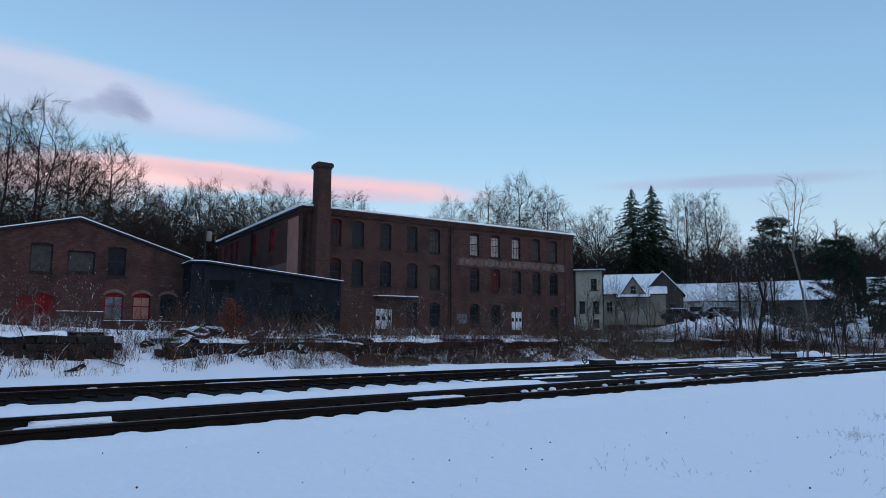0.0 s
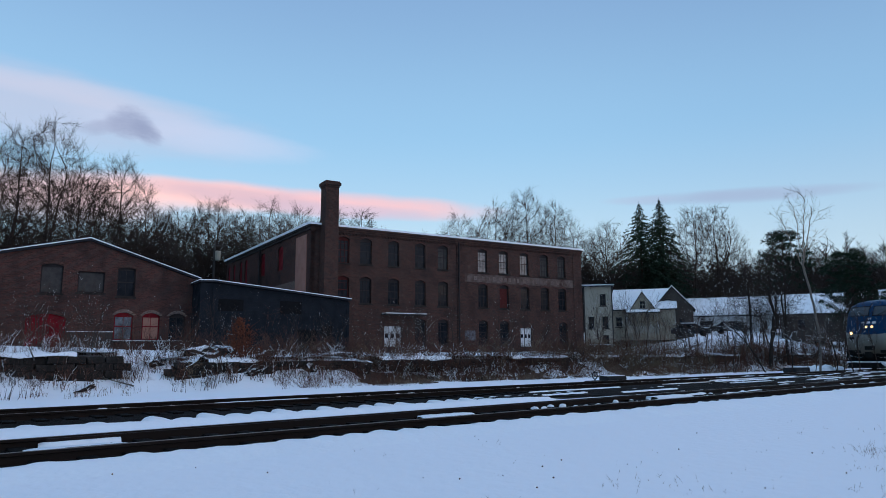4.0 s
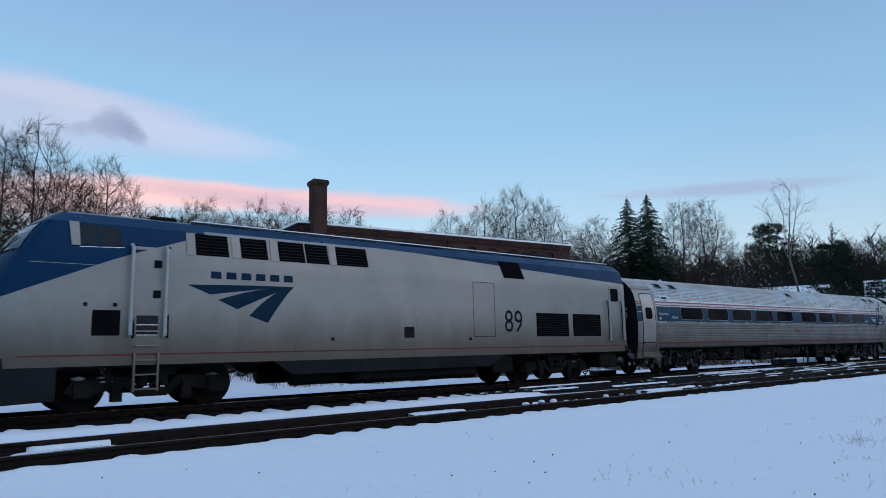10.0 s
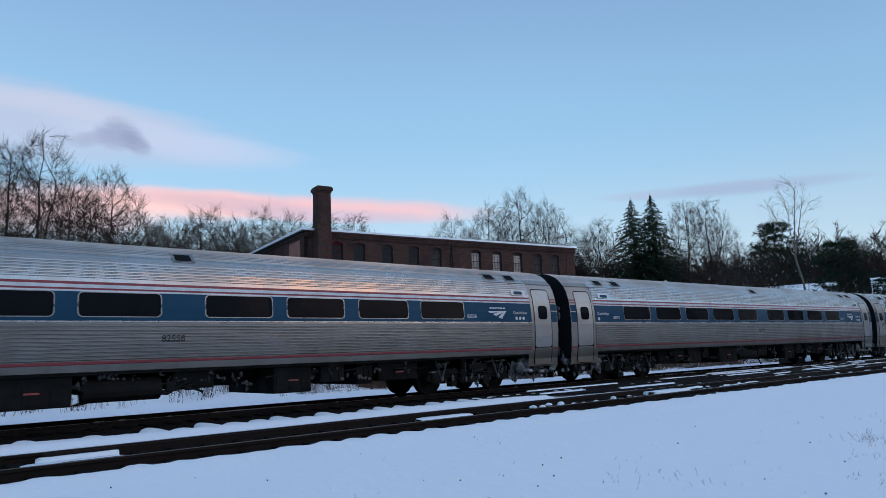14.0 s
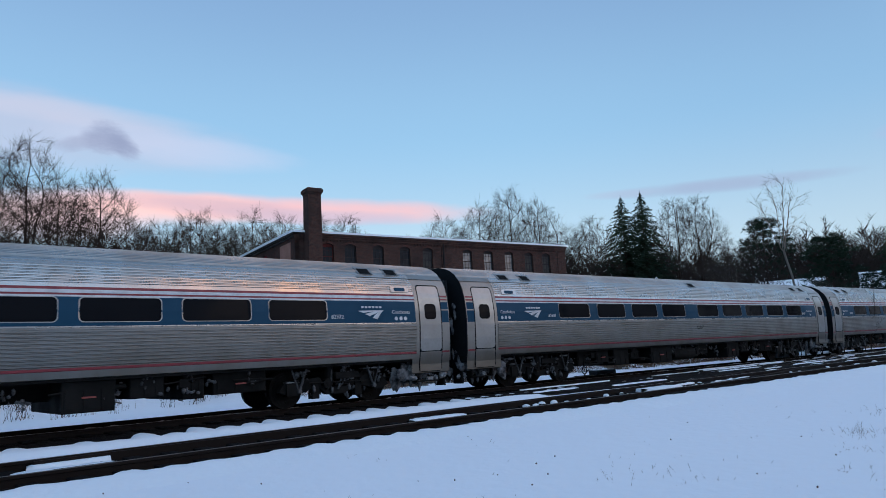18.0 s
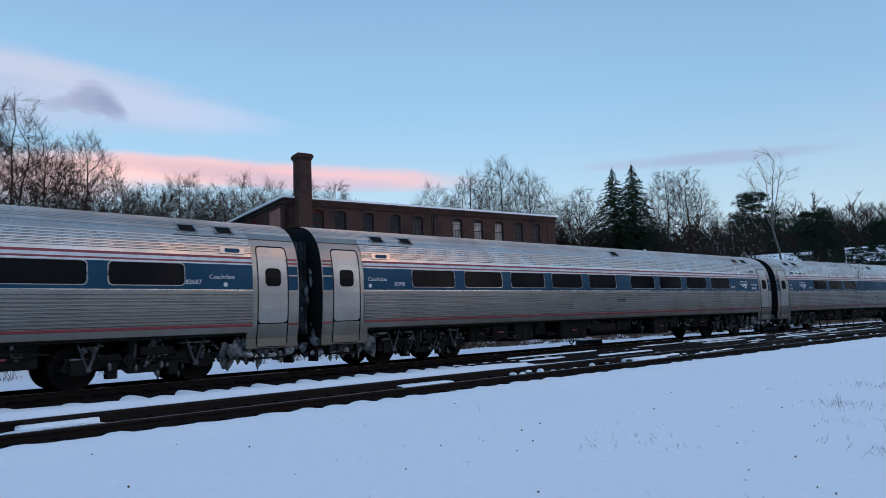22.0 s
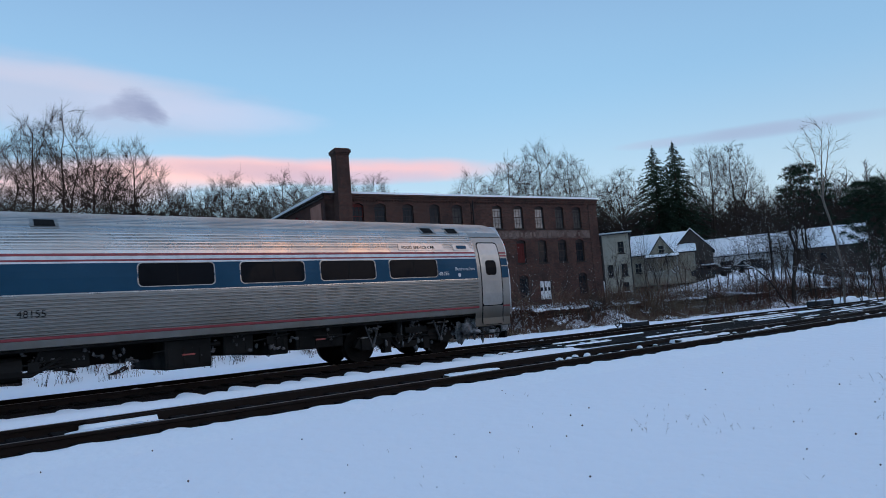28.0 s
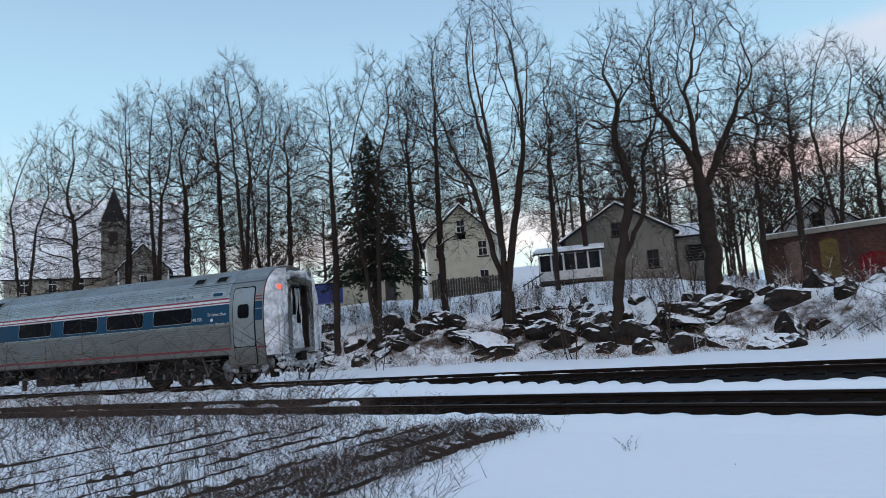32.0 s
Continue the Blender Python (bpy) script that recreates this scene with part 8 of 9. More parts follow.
for az_, r_, s_, k in ((-103.9, 43, 1.02, 2), (-100.6, 49, 1.12, 3), (-98.4, 44, 1.08, 1), (-95.9, 46, 1.1, 2), (-93.6, 50, 1.15, 0), (-91.8, 43, 1.02, 1), (-90.3, 48, 1.08, 3),
                      (-87.8, 44, 1.02, 2), (-84.8, 39, 0.98, 0), (-81.5, 37, 1.0, 3), (-78.3, 41, 0.98, 2), (-75.6, 40, 1.0, 0), (-66.2, 47, 1.0, 2), (-63.6, 52, 1.05, 0),
                      (-50.2, 50, 1.05, 2), (-47.6, 48, 1.0, 0), (-45.0, 54, 1.08, 1), (-42.5, 60, 1.1, 2), (-40.0, 66, 1.08, 0), (-57.0, 56, 1.08, 3), (-107.4, 44, 0.9, 3)):
    stand(near[k], az_, r_, s_)
stand(maple, -70.4, 35.0, 1.0, 40)
stand(crook, -61.9, 31.5, 1.0, 62)
stand(big, -54.1, 33.0, 1.0, 40)
for az_, r_, s_, k in ((23.4, 60, 0.5, 0), (25.8, 58, 0.55, 1)):
    stand(near[k], az_, r_, s_)
stand(crook, 24.6, 54, 0.55, 20)
retire(near + [maple, crook, big])

MIDLAB = "bare deciduous tree of the wood behind the works"
mid = [as_tree(bare_tree(200 + i, 17, 0.22, (3.6, 4.2, 3.0, 3.8)[i], (6.0, 5.2, 6.4, 5.4)[i], [[(0, 0, -0.5), (0.1, 0.1, 4), (0.2 * i - 0.3, 0.2, 9)], [(0.1, 0.1, 3.6), ((1.2, -1.0, 1.4, -1.3)[i], 0.6, 8.5)]], round_crown, points=1500, step=0.5, tip=0.013, long=1.15, snow=0.3, twigs=6, crook=0.03), MIDLAB, group="trees of the wood") for i in range(4)]
for i in range(13):
    stand(mid[i % 4], -36.0 + i * 1.1 + rt.uniform(-0.3, 0.3), rt.uniform(66, 80), rt.uniform(0.66, 0.82))
for i in range(14):
    stand(mid[i % 4], -23 + i * 1.0 + rt.uniform(-0.3, 0.3), rt.uniform(86, 102), rt.uniform(1.04, 1.18))
for i in range(13):
    stand(mid[(i * 3) % 4], -5.5 + i * 1.5 + rt.uniform(-0.3, 0.3), rt.uniform(104, 122), rt.uniform(0.94, 1.06))
for az_, r_, s_ in ((0.6, 104, 1.26), (3.9, 102, 1.34), (6.4, 104, 1.34), (8.9, 103, 1.32), (-7.6, 100, 1.18), (19.6, 112, 1.12), (21.4, 116, 1.1), (13.0, 108, 1.1), (-31.2, 60, 1.0), (-33.6, 58, 0.97), (-26.6, 62, 0.94), (-28.8, 63, 0.96), (-24.9, 70, 0.84), (-36.5, 60, 0.98)):
    stand(mid[int(az_) % 4], az_, r_, s_)
for i in range(7):
    stand(mid[i % 4], -92 + i * 6.6 + rt.uniform(-1, 1), rt.uniform(62, 84), rt.uniform(0.8, 1.05))
for i in range(12):
    stand(mid[i % 4], 22 + i * 1.5 + rt.uniform(-0.5, 0.5), rt.uniform(122, 150), rt.uniform(0.58, 0.76))
retire(mid)


def needle_mesh(t, vs, fs):
    me = bpy.data.meshes.new("crown")
    me.from_pydata(vs, [], fs)
    me.materials.append(NEEDLE)
    o = new("crown", me)
    o.parent = t


def conifer(name, seed, h, r, label, boughs=420, droop=0.4, bare=0.1, power=0.8, ragged=0.35):
    """A needle tree: trunk and a crown of drooping boughs, each hung with many narrow needle sprays."""
    rnd = random.Random(seed)
    t = thing(name, Matrix(), label, "tree", "evergreens")
    bm = bmesh.new()
    tube(bm, [(0, 0, -0.5), (0, 0, h * 0.5), (0, 0, h * 1.02)], [0.25, 0.16, 0.015], 7)
    part("trunk", bm, BARK, t)
    vs, fs = [], []
    for i in range(boughs):
        f = bare + (1 - bare) * ((i + rnd.random()) / boughs) ** 1.25
        a = i * 2.39996 + rnd.gauss(0, 0.3)
        l = r * (1 - f) ** power * rnd.uniform(1 - ragged, 1.12) + 0.25 * min(1.0, 6 * (1 - f))
        out_ = Vector((math.cos(a), math.sin(a), 0))
        side = Vector((-out_.y, out_.x, 0))
        lift = rnd.uniform(0.0, 0.35)
        m = max(4, int(l / 0.22))
        for j in range(m):
            u = (j + rnd.random()) / m
            p = Vector((0, 0, h * f)) + out_ * l * u + Vector((0, 0, l * (lift * u - droop * u * u * 1.3)))
            for k in range(4):
                e = rnd.uniform(-1, 1)
                d = (out_ * rnd.uniform(0.2, 0.9) + side * e + Vector((0, 0, rnd.uniform(-0.75, 0.1)))).normalized()
                ln, wd = rnd.uniform(0.25, 0.6) * min(1.0, 0.3 + 5 * (1 - f)), rnd.uniform(0.04, 0.09)
                s_ = d.cross(Vector((rnd.gauss(0, 1), rnd.gauss(0, 1), 1))).normalized()
                b = len(vs)
                vs.extend((p - s_ * wd * 0.5, p + d * ln * 0.5 + s_ * wd, p + d * ln, p + d * ln * 0.5 - s_ * wd))
                fs.append((b, b + 1, b + 2, b + 3))
    needle_mesh(t, vs, fs)
    return t


def pine_tree(seed, h, r, label, tufts=120, low=0.3):
    """A pine with an open uneven crown: limbs that end in rounded tufts of needles."""
    rnd = random.Random(seed)
    t = thing("pine", Matrix(), label, "tree", "evergreens")
    bm = bmesh.new()
    tube(bm, [(0, 0, -0.5), (0.1, 0, h * 0.5), (0, 0.1, h * 0.95)], [0.24, 0.15, 0.03], 7)
    vs, fs = [], []
    for i in range(tufts):
        f = low + (1 - low) * rnd.random() ** 0.8
        a = rnd.uniform(0, 6.283)
        l = r * math.sqrt(max(0.02, 1 - ((f - 0.5) / 0.52) ** 2)) * rnd.uniform(0.35, 1.1)
        c = Vector((math.cos(a) * l, math.sin(a) * l, h * f + 0.22 * l))
        if i % 2 == 0:
            tube(bm, [(0, 0, h * f - 0.35 * l), c], [0.045, 0.012], 4)
        size = rnd.uniform(0.45, 0.95)
        for k in range(95):
            d = Vector((rnd.gauss(0, 1), rnd.gauss(0, 1), rnd.gauss(0.25, 0.6))).normalized()
            p = c + Vector((d.x, d.y, d.z * 0.6)) * size * rnd.uniform(0.1, 0.75)
            ln, wd = rnd.uniform(0.2, 0.42), rnd.uniform(0.02, 0.05)
            s_ = d.orthogonal().normalized()
            b = len(vs)
            vs.extend((p - s_ * wd, p + s_ * wd, p + d * ln))
            fs.append((b, b + 1, b + 2))
    part("trunk", bm, BARK, t)
    needle_mesh(t, vs, fs)
    return t


sp = conifer("spruce", 5, 21, 8.2, "tall dark green spruce with drooping boughs", 480, 0.34, 0.06, 0.85, 0.45)
sp2 = conifer("spruce", 6, 21, 7.6, "tall dark green spruce with drooping boughs", 480, 0.34, 0.06, 0.85, 0.45)
for src, az_, r_, s_ in ((sp, 15.71, 110, 0.985), (sp2, 17.28, 111, 1.0)):
    stand(src, az_, r_, s_)
hem = conifer("hemlock", 7, 13, 4.6, "broad dark evergreen standing among bare trees", 250, 0.3, 0.22, 0.75, 0.55)
stand(hem, -81.4, 42.5, 0.88)
stand(hem, -100.4, 84, 0.8)
pine = pine_tree(8, 12, 3.0, "dark green pine with an uneven rounded crown", 120, 0.35)
pine2 = pine_tree(18, 12, 3.1, "broad dark pine with a ragged crown", 190, 0.12)
stand(pine, 26.0, 118, 1.3)
stand(pine2, 30.3, 72, 0.78)
stand(pine2, 32.6, 84, 0.55)
stand(pine, 34.5, 80, 0.8)
retire([sp, sp2, hem, pine, pine2])

SAPLAB = "slender bare sapling on the bank beside the track"
saps = [tree_thing(300 + i, 6.5, 0.045, (4, 6, 3), SAPLAB, BRUSHGREY, "saplings on the bank", "sapling", thin=0.007, fork=0.4, leaders=2, spread=(20, 46), wander=0.1, snowy=0.35, stems=(1, 2, 3)[i]) for i in range(3)]
birch = as_tree(bare_tree(320, 12.6, 0.075, 7.2, 1.9, [[(0, 0, -0.5), (0.25, 0, 2.5), (-0.2, 0, 6.0), (-0.45, 0, 7.4)], [(-0.45, 0, 7.2), (-1.5, 0.2, 10.6)], [(-0.45, 0, 7.2), (-0.7, 0.1, 11.6)], [(-0.45, 0, 7.2), (0.0, -0.2, 12.0)], [(-0.45, 0, 7.2), (0.5, 0.1, 11.8)]], vase_crown, points=95, step=0.4, tip=0.011, twigs=2, long=0.8, snow=0.3), "tall thin bare tree with a pale trunk", BARKLIGHT, "saplings on the bank", "sapling")
bent = tree_thing(321, 7, 0.055, (3, 6, 5), "leaning snow-bent bare tree", BARK, "saplings on the bank", "sapling", thin=0.012, fork=0.5, lean=0.7, spread=(25, 60), wander=0.2, rise=-0.03, snowy=0.8)
stand(birch, 27.8, 46, 0.86, -28)
for az_, r_, s_ in ((24.5, 48, 0.9), (26.0, 47, 0.75), (29.0, 50, 0.7)):
    stand(bent, az_, r_, s_)
for i in range(20):
    stand(saps[i % 3], rt.uniform(10.5, 34), rt.uniform(43, 62), rt.uniform(0.4, 0.8))
for i in range(20):
    stand(saps[i % 3], rt.uniform(11.5, 31), rt.uniform(56, 76), rt.uniform(0.7, 1.15))
for i in range(22):
    stand(saps[i % 3], rt.uniform(-18, 10), rt.uniform(38, 50), rt.uniform(0.3, 0.62))
for i in range(16):
    stand(saps[i % 3], rt.uniform(-36, -16), rt.uniform(31, 40), rt.uniform(0.28, 0.5))
for i in range(18):
    stand(saps[i % 3], rt.uniform(-100, -45), rt.uniform(28, 42), rt.uniform(0.35, 0.8))
retire(saps + [birch, bent])


def woods(name, label, places, seed, h=15.0):
    """Far woodland, past counting: many small bare trees in one object."""
    rnd = random.Random(seed)
    vs, fs = [], []
    def stick(p, q, r):
        d = (q - p).normalized()
        a = d.orthogonal().normalized()
        b = d.cross(a)
        n = len(vs)
        for k in range(3):
            vs.append(p + (a * math.cos(k * 2.094) + b * math.sin(k * 2.094)) * r)
        vs.append(q)
        fs.extend(((n, n + 1, n + 3), (n + 1, n + 2, n + 3), (n + 2, n, n + 3)))
    for az_, r_ in places:
        x, y = polar(az_, r_)
        z = height(x, y)
        hh = h * rnd.uniform(0.7, 1.1)
        root, top = Vector((x, y, z - 0.5)), Vector((x + rnd.gauss(0, 0.5), y + rnd.gauss(0, 0.5), z + hh))
        stick(root, top, 0.22)
        for i in range(16):
            t = rnd.uniform(0.25, 0.95)
            p = root.lerp(top, t)
            a = rnd.uniform(0, 6.283)
            l = hh * rnd.uniform(0.2, 0.38) * (1.2 - t * 0.7)
            q = p + Vector((math.cos(a) * l * 0.6, math.sin(a) * l * 0.6, l * 0.75))
            stick(p, q, 0.085)
            for j in range(7):
                u = p.lerp(q, rnd.uniform(0.25, 0.98))
                a2 = rnd.uniform(0, 6.283)
                l2 = l * rnd.uniform(0.25, 0.5)
                w = u + Vector((math.cos(a2) * l2 * 0.7, math.sin(a2) * l2 * 0.7, l2 * 0.7))
                stick(u, w, 0.05)
    me = bpy.data.meshes.new(name)
    me.from_pydata(vs, [], fs)
    me.materials.append(BARK)
    tagged(new(name, me), label, "woods", kind="stuff")


woods("far_woods", "bare brown woodland on the far hillside", [(rt.uniform(-40, 52), rt.uniform(125, 320)) for _ in range(700)] + [(rt.uniform(10, 46), rt.uniform(125, 300)) for _ in range(600)] + [(rt.uniform(-40, -14), rt.uniform(92, 128)) for _ in range(170)], 1)
woods("left_woods", "bare woodland behind the houses", [(rt.uniform(-125, -38), rt.uniform(110, 190)) for _ in range(110)] + [(rt.uniform(-63, -40), rt.uniform(62, 120)) for _ in range(60)], 2)
# unseen trees behind the camera, added to darken the coach windows' reflections
woods("back_woods", "unseen bare woodland added behind the camera", [(rt.uniform(46, 236), rt.uniform(60, 130)) for _ in range(420)], 3, 17.0)

# ---- bank: rocks, walls, brush, weeds ----
def on_line(s, q, dz=0.0):
    x, y, h = line(s, q)
    return Vector((x, y, height(x, y) + dz))


def rock(seed, label, group):
    """A split block of ledge: a lump cut by a few flat planes, then roughened."""
    rnd = random.Random(seed)
    bm = bmesh.new()
    bmesh.ops.create_icosphere(bm, subdivisions=3, radius=1.0)
    cuts = [(Vector((rnd.gauss(0, 1), rnd.gauss(0, 1), rnd.gauss(0, 0.7))).normalized(), rnd.uniform(0.42, 0.8)) for _ in range(9)]
    k = [rnd.uniform(0.8, 1.35) for _ in range(3)]
    for v in bm.verts:
        c = v.co * 1.25
        for n, d in cuts:
            over = c.dot(n) - d
            if over > 0:
                c = c - n * over * 0.92
        c *= 1 + 0.16 * noise.noise(v.co * 2.6 + Vector((0, seed * 3.1, 0))) + 0.07 * noise.noise(v.co * 6.5 + Vector((seed, 0, 0)))
        v.co = Vector((c.x * k[0] * 1.25, c.y * k[1], c.z * k[2] * 0.85))
    return tagged(link("boulder", bm, ROCK), label, "rock", group)


rocks = [rock(i, "dark split boulder with snow on its ledges", "boulders of the bank") for i in range(7)]
rb = random.Random(12)
for i in range(150):
    s = rb.uniform(-46, 3)
    q = bank_foot(s) + rb.uniform(0.6, 6.4)
    p = on_line(s, q, -0.12)
    o = copy_thing(rocks[i % 7], pose(p.x, p.y, p.z, rb.uniform(-15, 15), rb.uniform(-15, 15), rb.uniform(0, 360)))
    k = rb.choice((0.3, 0.4, 0.5, 0.6, 0.7))
    o.scale = (k, k, k * rb.uniform(0.7, 1.2))
# the ledge that crops out along the steep face of the bank
for i in range(62):
    s = rb.uniform(-44, -6)
    q = bank_foot(s) + rb.triangular(1.2, 4.2, 2.4)
    p = on_line(s, q, 0.0)
    o = copy_thing(rocks[i % 7], pose(p.x, p.y, p.z, rb.uniform(-25, 25), rb.uniform(-25, 25), rb.uniform(0, 360)))
    k = rb.uniform(0.4, 0.8)
    o.scale = (k * rb.uniform(1.0, 1.6), k * 0.9, k * rb.uniform(0.55, 0.85))
for i in range(14):
    s = rb.uniform(4, 22)
    p = on_line(s, bank_foot(s) + rb.uniform(1.0, 4.0), -0.1)
    o = copy_thing(rocks[i % 7], pose(p.x, p.y, p.z, 0, 0, rb.uniform(0, 360)))
    k = rb.uniform(0.25, 0.6)
    o.scale = (k * 1.4, k, k * 0.8)
for o in rocks:
    bpy.data.objects.remove(o)


def stone_wall(s0, s1, off, top, label):
    """A dry retaining wall of dark stones with snow on its top."""
    w = thing("retaining_wall", Matrix(), label, "retaining wall")
    rnd = random.Random(int(s0 * 7))
    meshes = []
    for i in range(4):
        bm = boxes((-0.3, 0.3, -0.2, 0.2, -0.13, 0.13))
        for v in bm.verts:
            v.co += Vector((rnd.uniform(-0.05, 0.05), rnd.uniform(-0.04, 0.04), rnd.uniform(-0.03, 0.03)))
        bevelled(bm, 0.03)
        me = bpy.data.meshes.new("stone")
        bm.to_mesh(me)
        bm.free()
        me.materials.append(STONE)
        meshes.append(me)
    edge = lambda s: bank_foot(s) + off
    z0 = -0.2
    row = 0
    z = z0 + 0.13
    while z < top:
        s = s0 + (0.3 if row % 2 else 0.0)
        while s < s1:
            x, y, h = line(s, edge(s) + rnd.uniform(-0.07, 0.07))
            o = new("stone", rnd.choice(meshes))
            o.parent = w
            o.matrix_basis = pose(x, y, z, 0, 0, math.degrees(h) + rnd.uniform(-5, 5))
            s += 0.62
        z += 0.26
        row += 1
    n = int((s1 - s0) / 0.5)
    bm = bmesh.new()
    prev, bare = None, False
    for i in range(n + 1):
        s = s0 - 0.3 + (s1 - s0 + 0.3) * i / n
        ring = []
        for dq, dz in ((-0.26, -0.02), (-0.2, 0.1), (0.5, 0.16), (1.8, 0.10), (3.4, -0.1)):
            x, y, h = line(s, edge(s) + dq)
            ring.append(bm.verts.new((x, y, z - 0.13 + dz + rnd.uniform(-0.05, 0.05))))
        if i % 4 == 0:
            bare = rnd.random() < 0.45
        if prev:
            for k in range(2 if bare else 0, 4):
                bm.faces.new((prev[k], ring[k], ring[k + 1], prev[k + 1]))
        prev = ring
    bmesh.ops.recalc_face_normals(bm, faces=bm.faces)
    part("snow", bm, SNOW, w, smooth=True)


stone_wall(2.0, 7.4, 2.0, 1.0, "dark stone retaining wall topped with snow below the workshop")
stone_wall(9.0, 33.0, 1.6, 0.85, "low dark stone wall along the terrace edge, snow on top")
stone_wall(33.4, 60.0, 1.6, 0.95, "long low dark stone wall along the terrace edge below the mill")


class Sticks:
    """Thousands of thin twigs joined into one mesh."""
    def __init__(self, seed):
        self.v, self.f, self.r = [], [], random.Random(seed)

    def stick(self, p, q, r):
        d = (q - p).normalized()
        a = d.orthogonal().normalized()
        b = d.cross(a)
        n = len(self.v)
        for k in range(3):
            self.v.append(p + (a * math.cos(k * 2.094) + b * math.sin(k * 2.094)) * r)
        self.v.append(q)
        self.f += [(n, n + 1, n + 3), (n + 1, n + 2, n + 3), (n + 2, n, n + 3)]

    def shrub(self, p, h, n, r=0.008, lean=0.5, subs=3):
        g = self.r
        for i in range(n):
            a, l = g.uniform(0, 6.283), g.uniform(0.1, lean)
            hh = h * g.uniform(0.5, 1.1)
            b = p + Vector((g.gauss(0, 0.12), g.gauss(0, 0.12), -0.05))
            m = b + Vector((math.cos(a) * l * hh * 0.5, math.sin(a) * l * hh * 0.5, hh * 0.6))
            e = b + Vector((math.cos(a) * l * hh * 1.1, math.sin(a) * l * hh * 1.1, hh))
            self.stick(b, m, r)
            self.stick(m, e, r * 0.75)
            for j in range(subs):
                u = b.lerp(e, g.uniform(0.35, 0.95))
                a2 = g.uniform(0, 6.283)
                k = hh * g.uniform(0.12, 0.35)
                self.stick(u, u + Vector((math.cos(a2) * k, math.sin(a2) * k, k * g.uniform(0.2, 0.9))), r * 0.6)

    def dot(self, p, r):
        n = len(self.v)
        self.v += [p + Vector(c) * r for c in ((1, 0, 0), (-1, 0, 0), (0, 1, 0), (0, -1, 0), (0, 0, 1), (0, 0, -1))]
        self.f += [(n, n + 2, n + 4), (n + 2, n + 1, n + 4), (n + 1, n + 3, n + 4), (n + 3, n, n + 4), (n + 2, n, n + 5), (n + 1, n + 2, n + 5), (n + 3, n + 1, n + 5), (n, n + 3, n + 5)]

    def done(self, name, mat, label, category="brush"):
        me = bpy.data.meshes.new(name)
        me.from_pydata(self.v, [], self.f)
        me.materials.append(mat)
        return tagged(new(name, me), label, category, kind="stuff")


brown, grey, tan, snowtw, berry, rust = (Sticks(i) for i in range(6))
g = random.Random(70)
for i in range(2000):
    s = g.uniform(2, 95)
    q = bank_foot(s) + g.triangular(-1.2, 7.0, 1.8)
    p = on_line(s, q)
    near_ = s < 50
    if s < 16 and q < bank_foot(s) + 1.4 and g.random() < 0.85:
        continue
    if s > 23 and q > bank_foot(s) + 2.0 and g.random() < 0.65:
        continue
    (brown if g.random() < 0.7 else grey).shrub(p, g.uniform(0.45, 1.35), 9 if near_ else 6, 0.010 if near_ else 0.016, 0.55)
    if g.random() < 0.34:
        snowtw.shrub(p + Vector((0.1, 0, 0)), g.uniform(0.3, 0.8), 4, 0.013, 0.9, 2)
for i in range(440):
    s = g.uniform(-45, 12)
    q = bank_foot(s) + g.triangular(0.8, 9.5, 2.5)
    p = on_line(s, q)
    (grey if g.random() < 0.7 else brown).shrub(p, g.uniform(0.35, 1.0), 9, 0.009, 0.7)
    if g.random() < 0.5:
        snowtw.shrub(p + Vector((0.1, 0, 0)), g.uniform(0.25, 0.7), 5, 0.014, 1.0, 2)
for i in range(30):
    s = g.uniform(4, 36)
    p = on_line(s, bank_foot(s) + g.uniform(1.5, 9.0))
    hgt = g.uniform(1.4, 2.9)
    brown.shrub(p, hgt, 3, 0.009, 0.4, 4)
    for k in range(g.randint(3, 8)):
        berry.dot(p + Vector((g.gauss(0, 0.5), g.gauss(0, 0.5), hgt * g.uniform(0.35, 1.05))), g.uniform(0.010, 0.022))
for i in range(80):
    s = g.uniform(36, 92)
    p = on_line(s, bank_foot(s) + g.uniform(1.5, 12.0))
    (brown if i % 3 else grey).shrub(p, g.uniform(1.2, 3.8), 5, 0.012, 0.4, 6)
for i in range(240):
    s = g.uniform(-42, 4)
    p = on_line(s, bank_foot(s) + g.uniform(5.0, 13.0))
    (grey if i % 3 else brown).shrub(p, g.uniform(0.7, 2.0), 8, 0.011, 0.5, 8)
    if i % 2:
        snowtw.shrub(p, g.uniform(0.5, 1.4), 4, 0.013, 0.7, 3)
for i in range(330):
    s = g.uniform(9, 62)
    p = on_line(s, bank_foot(s) + g.uniform(0.5, 1.6))
    (brown if g.random() < 0.7 else grey).shrub(p, g.uniform(0.6, 1.35), 7, 0.011 if s < 45 else 0.016, 0.6, 4)
    if g.random() < 0.3:
        snowtw.shrub(p, g.uniform(0.4, 0.9), 3, 0.012, 0.8, 2)
for i in range(380):
    s = g.triangular(4, 62, 36)
    p = on_line(s, bank_foot(s) + g.triangular(0.6, 3.4, 1.5))
    (brown if g.random() < 0.75 else tan).shrub(p, g.uniform(0.7, 1.5), 8, 0.010 if s < 45 else 0.015, 0.7, 4)
for i in range(380):
    s = g.uniform(-42, 2)
    p = on_line(s, bank_foot(s) + g.triangular(0.3, 4.5, 1.6))
    (brown if g.random() < 0.6 else grey).shrub(p, g.uniform(0.25, 0.75), 9, 0.008, 1.2, 4)
for i in range(760):
    s = g.uniform(12, 80)
    p = on_line(s, bank_foot(s) + g.triangular(-1.4, 2.0, 0.4))
    brown.shrub(p, g.uniform(0.25, 0.7), 10, 0.007 if s < 50 else 0.012, 1.3, 4)
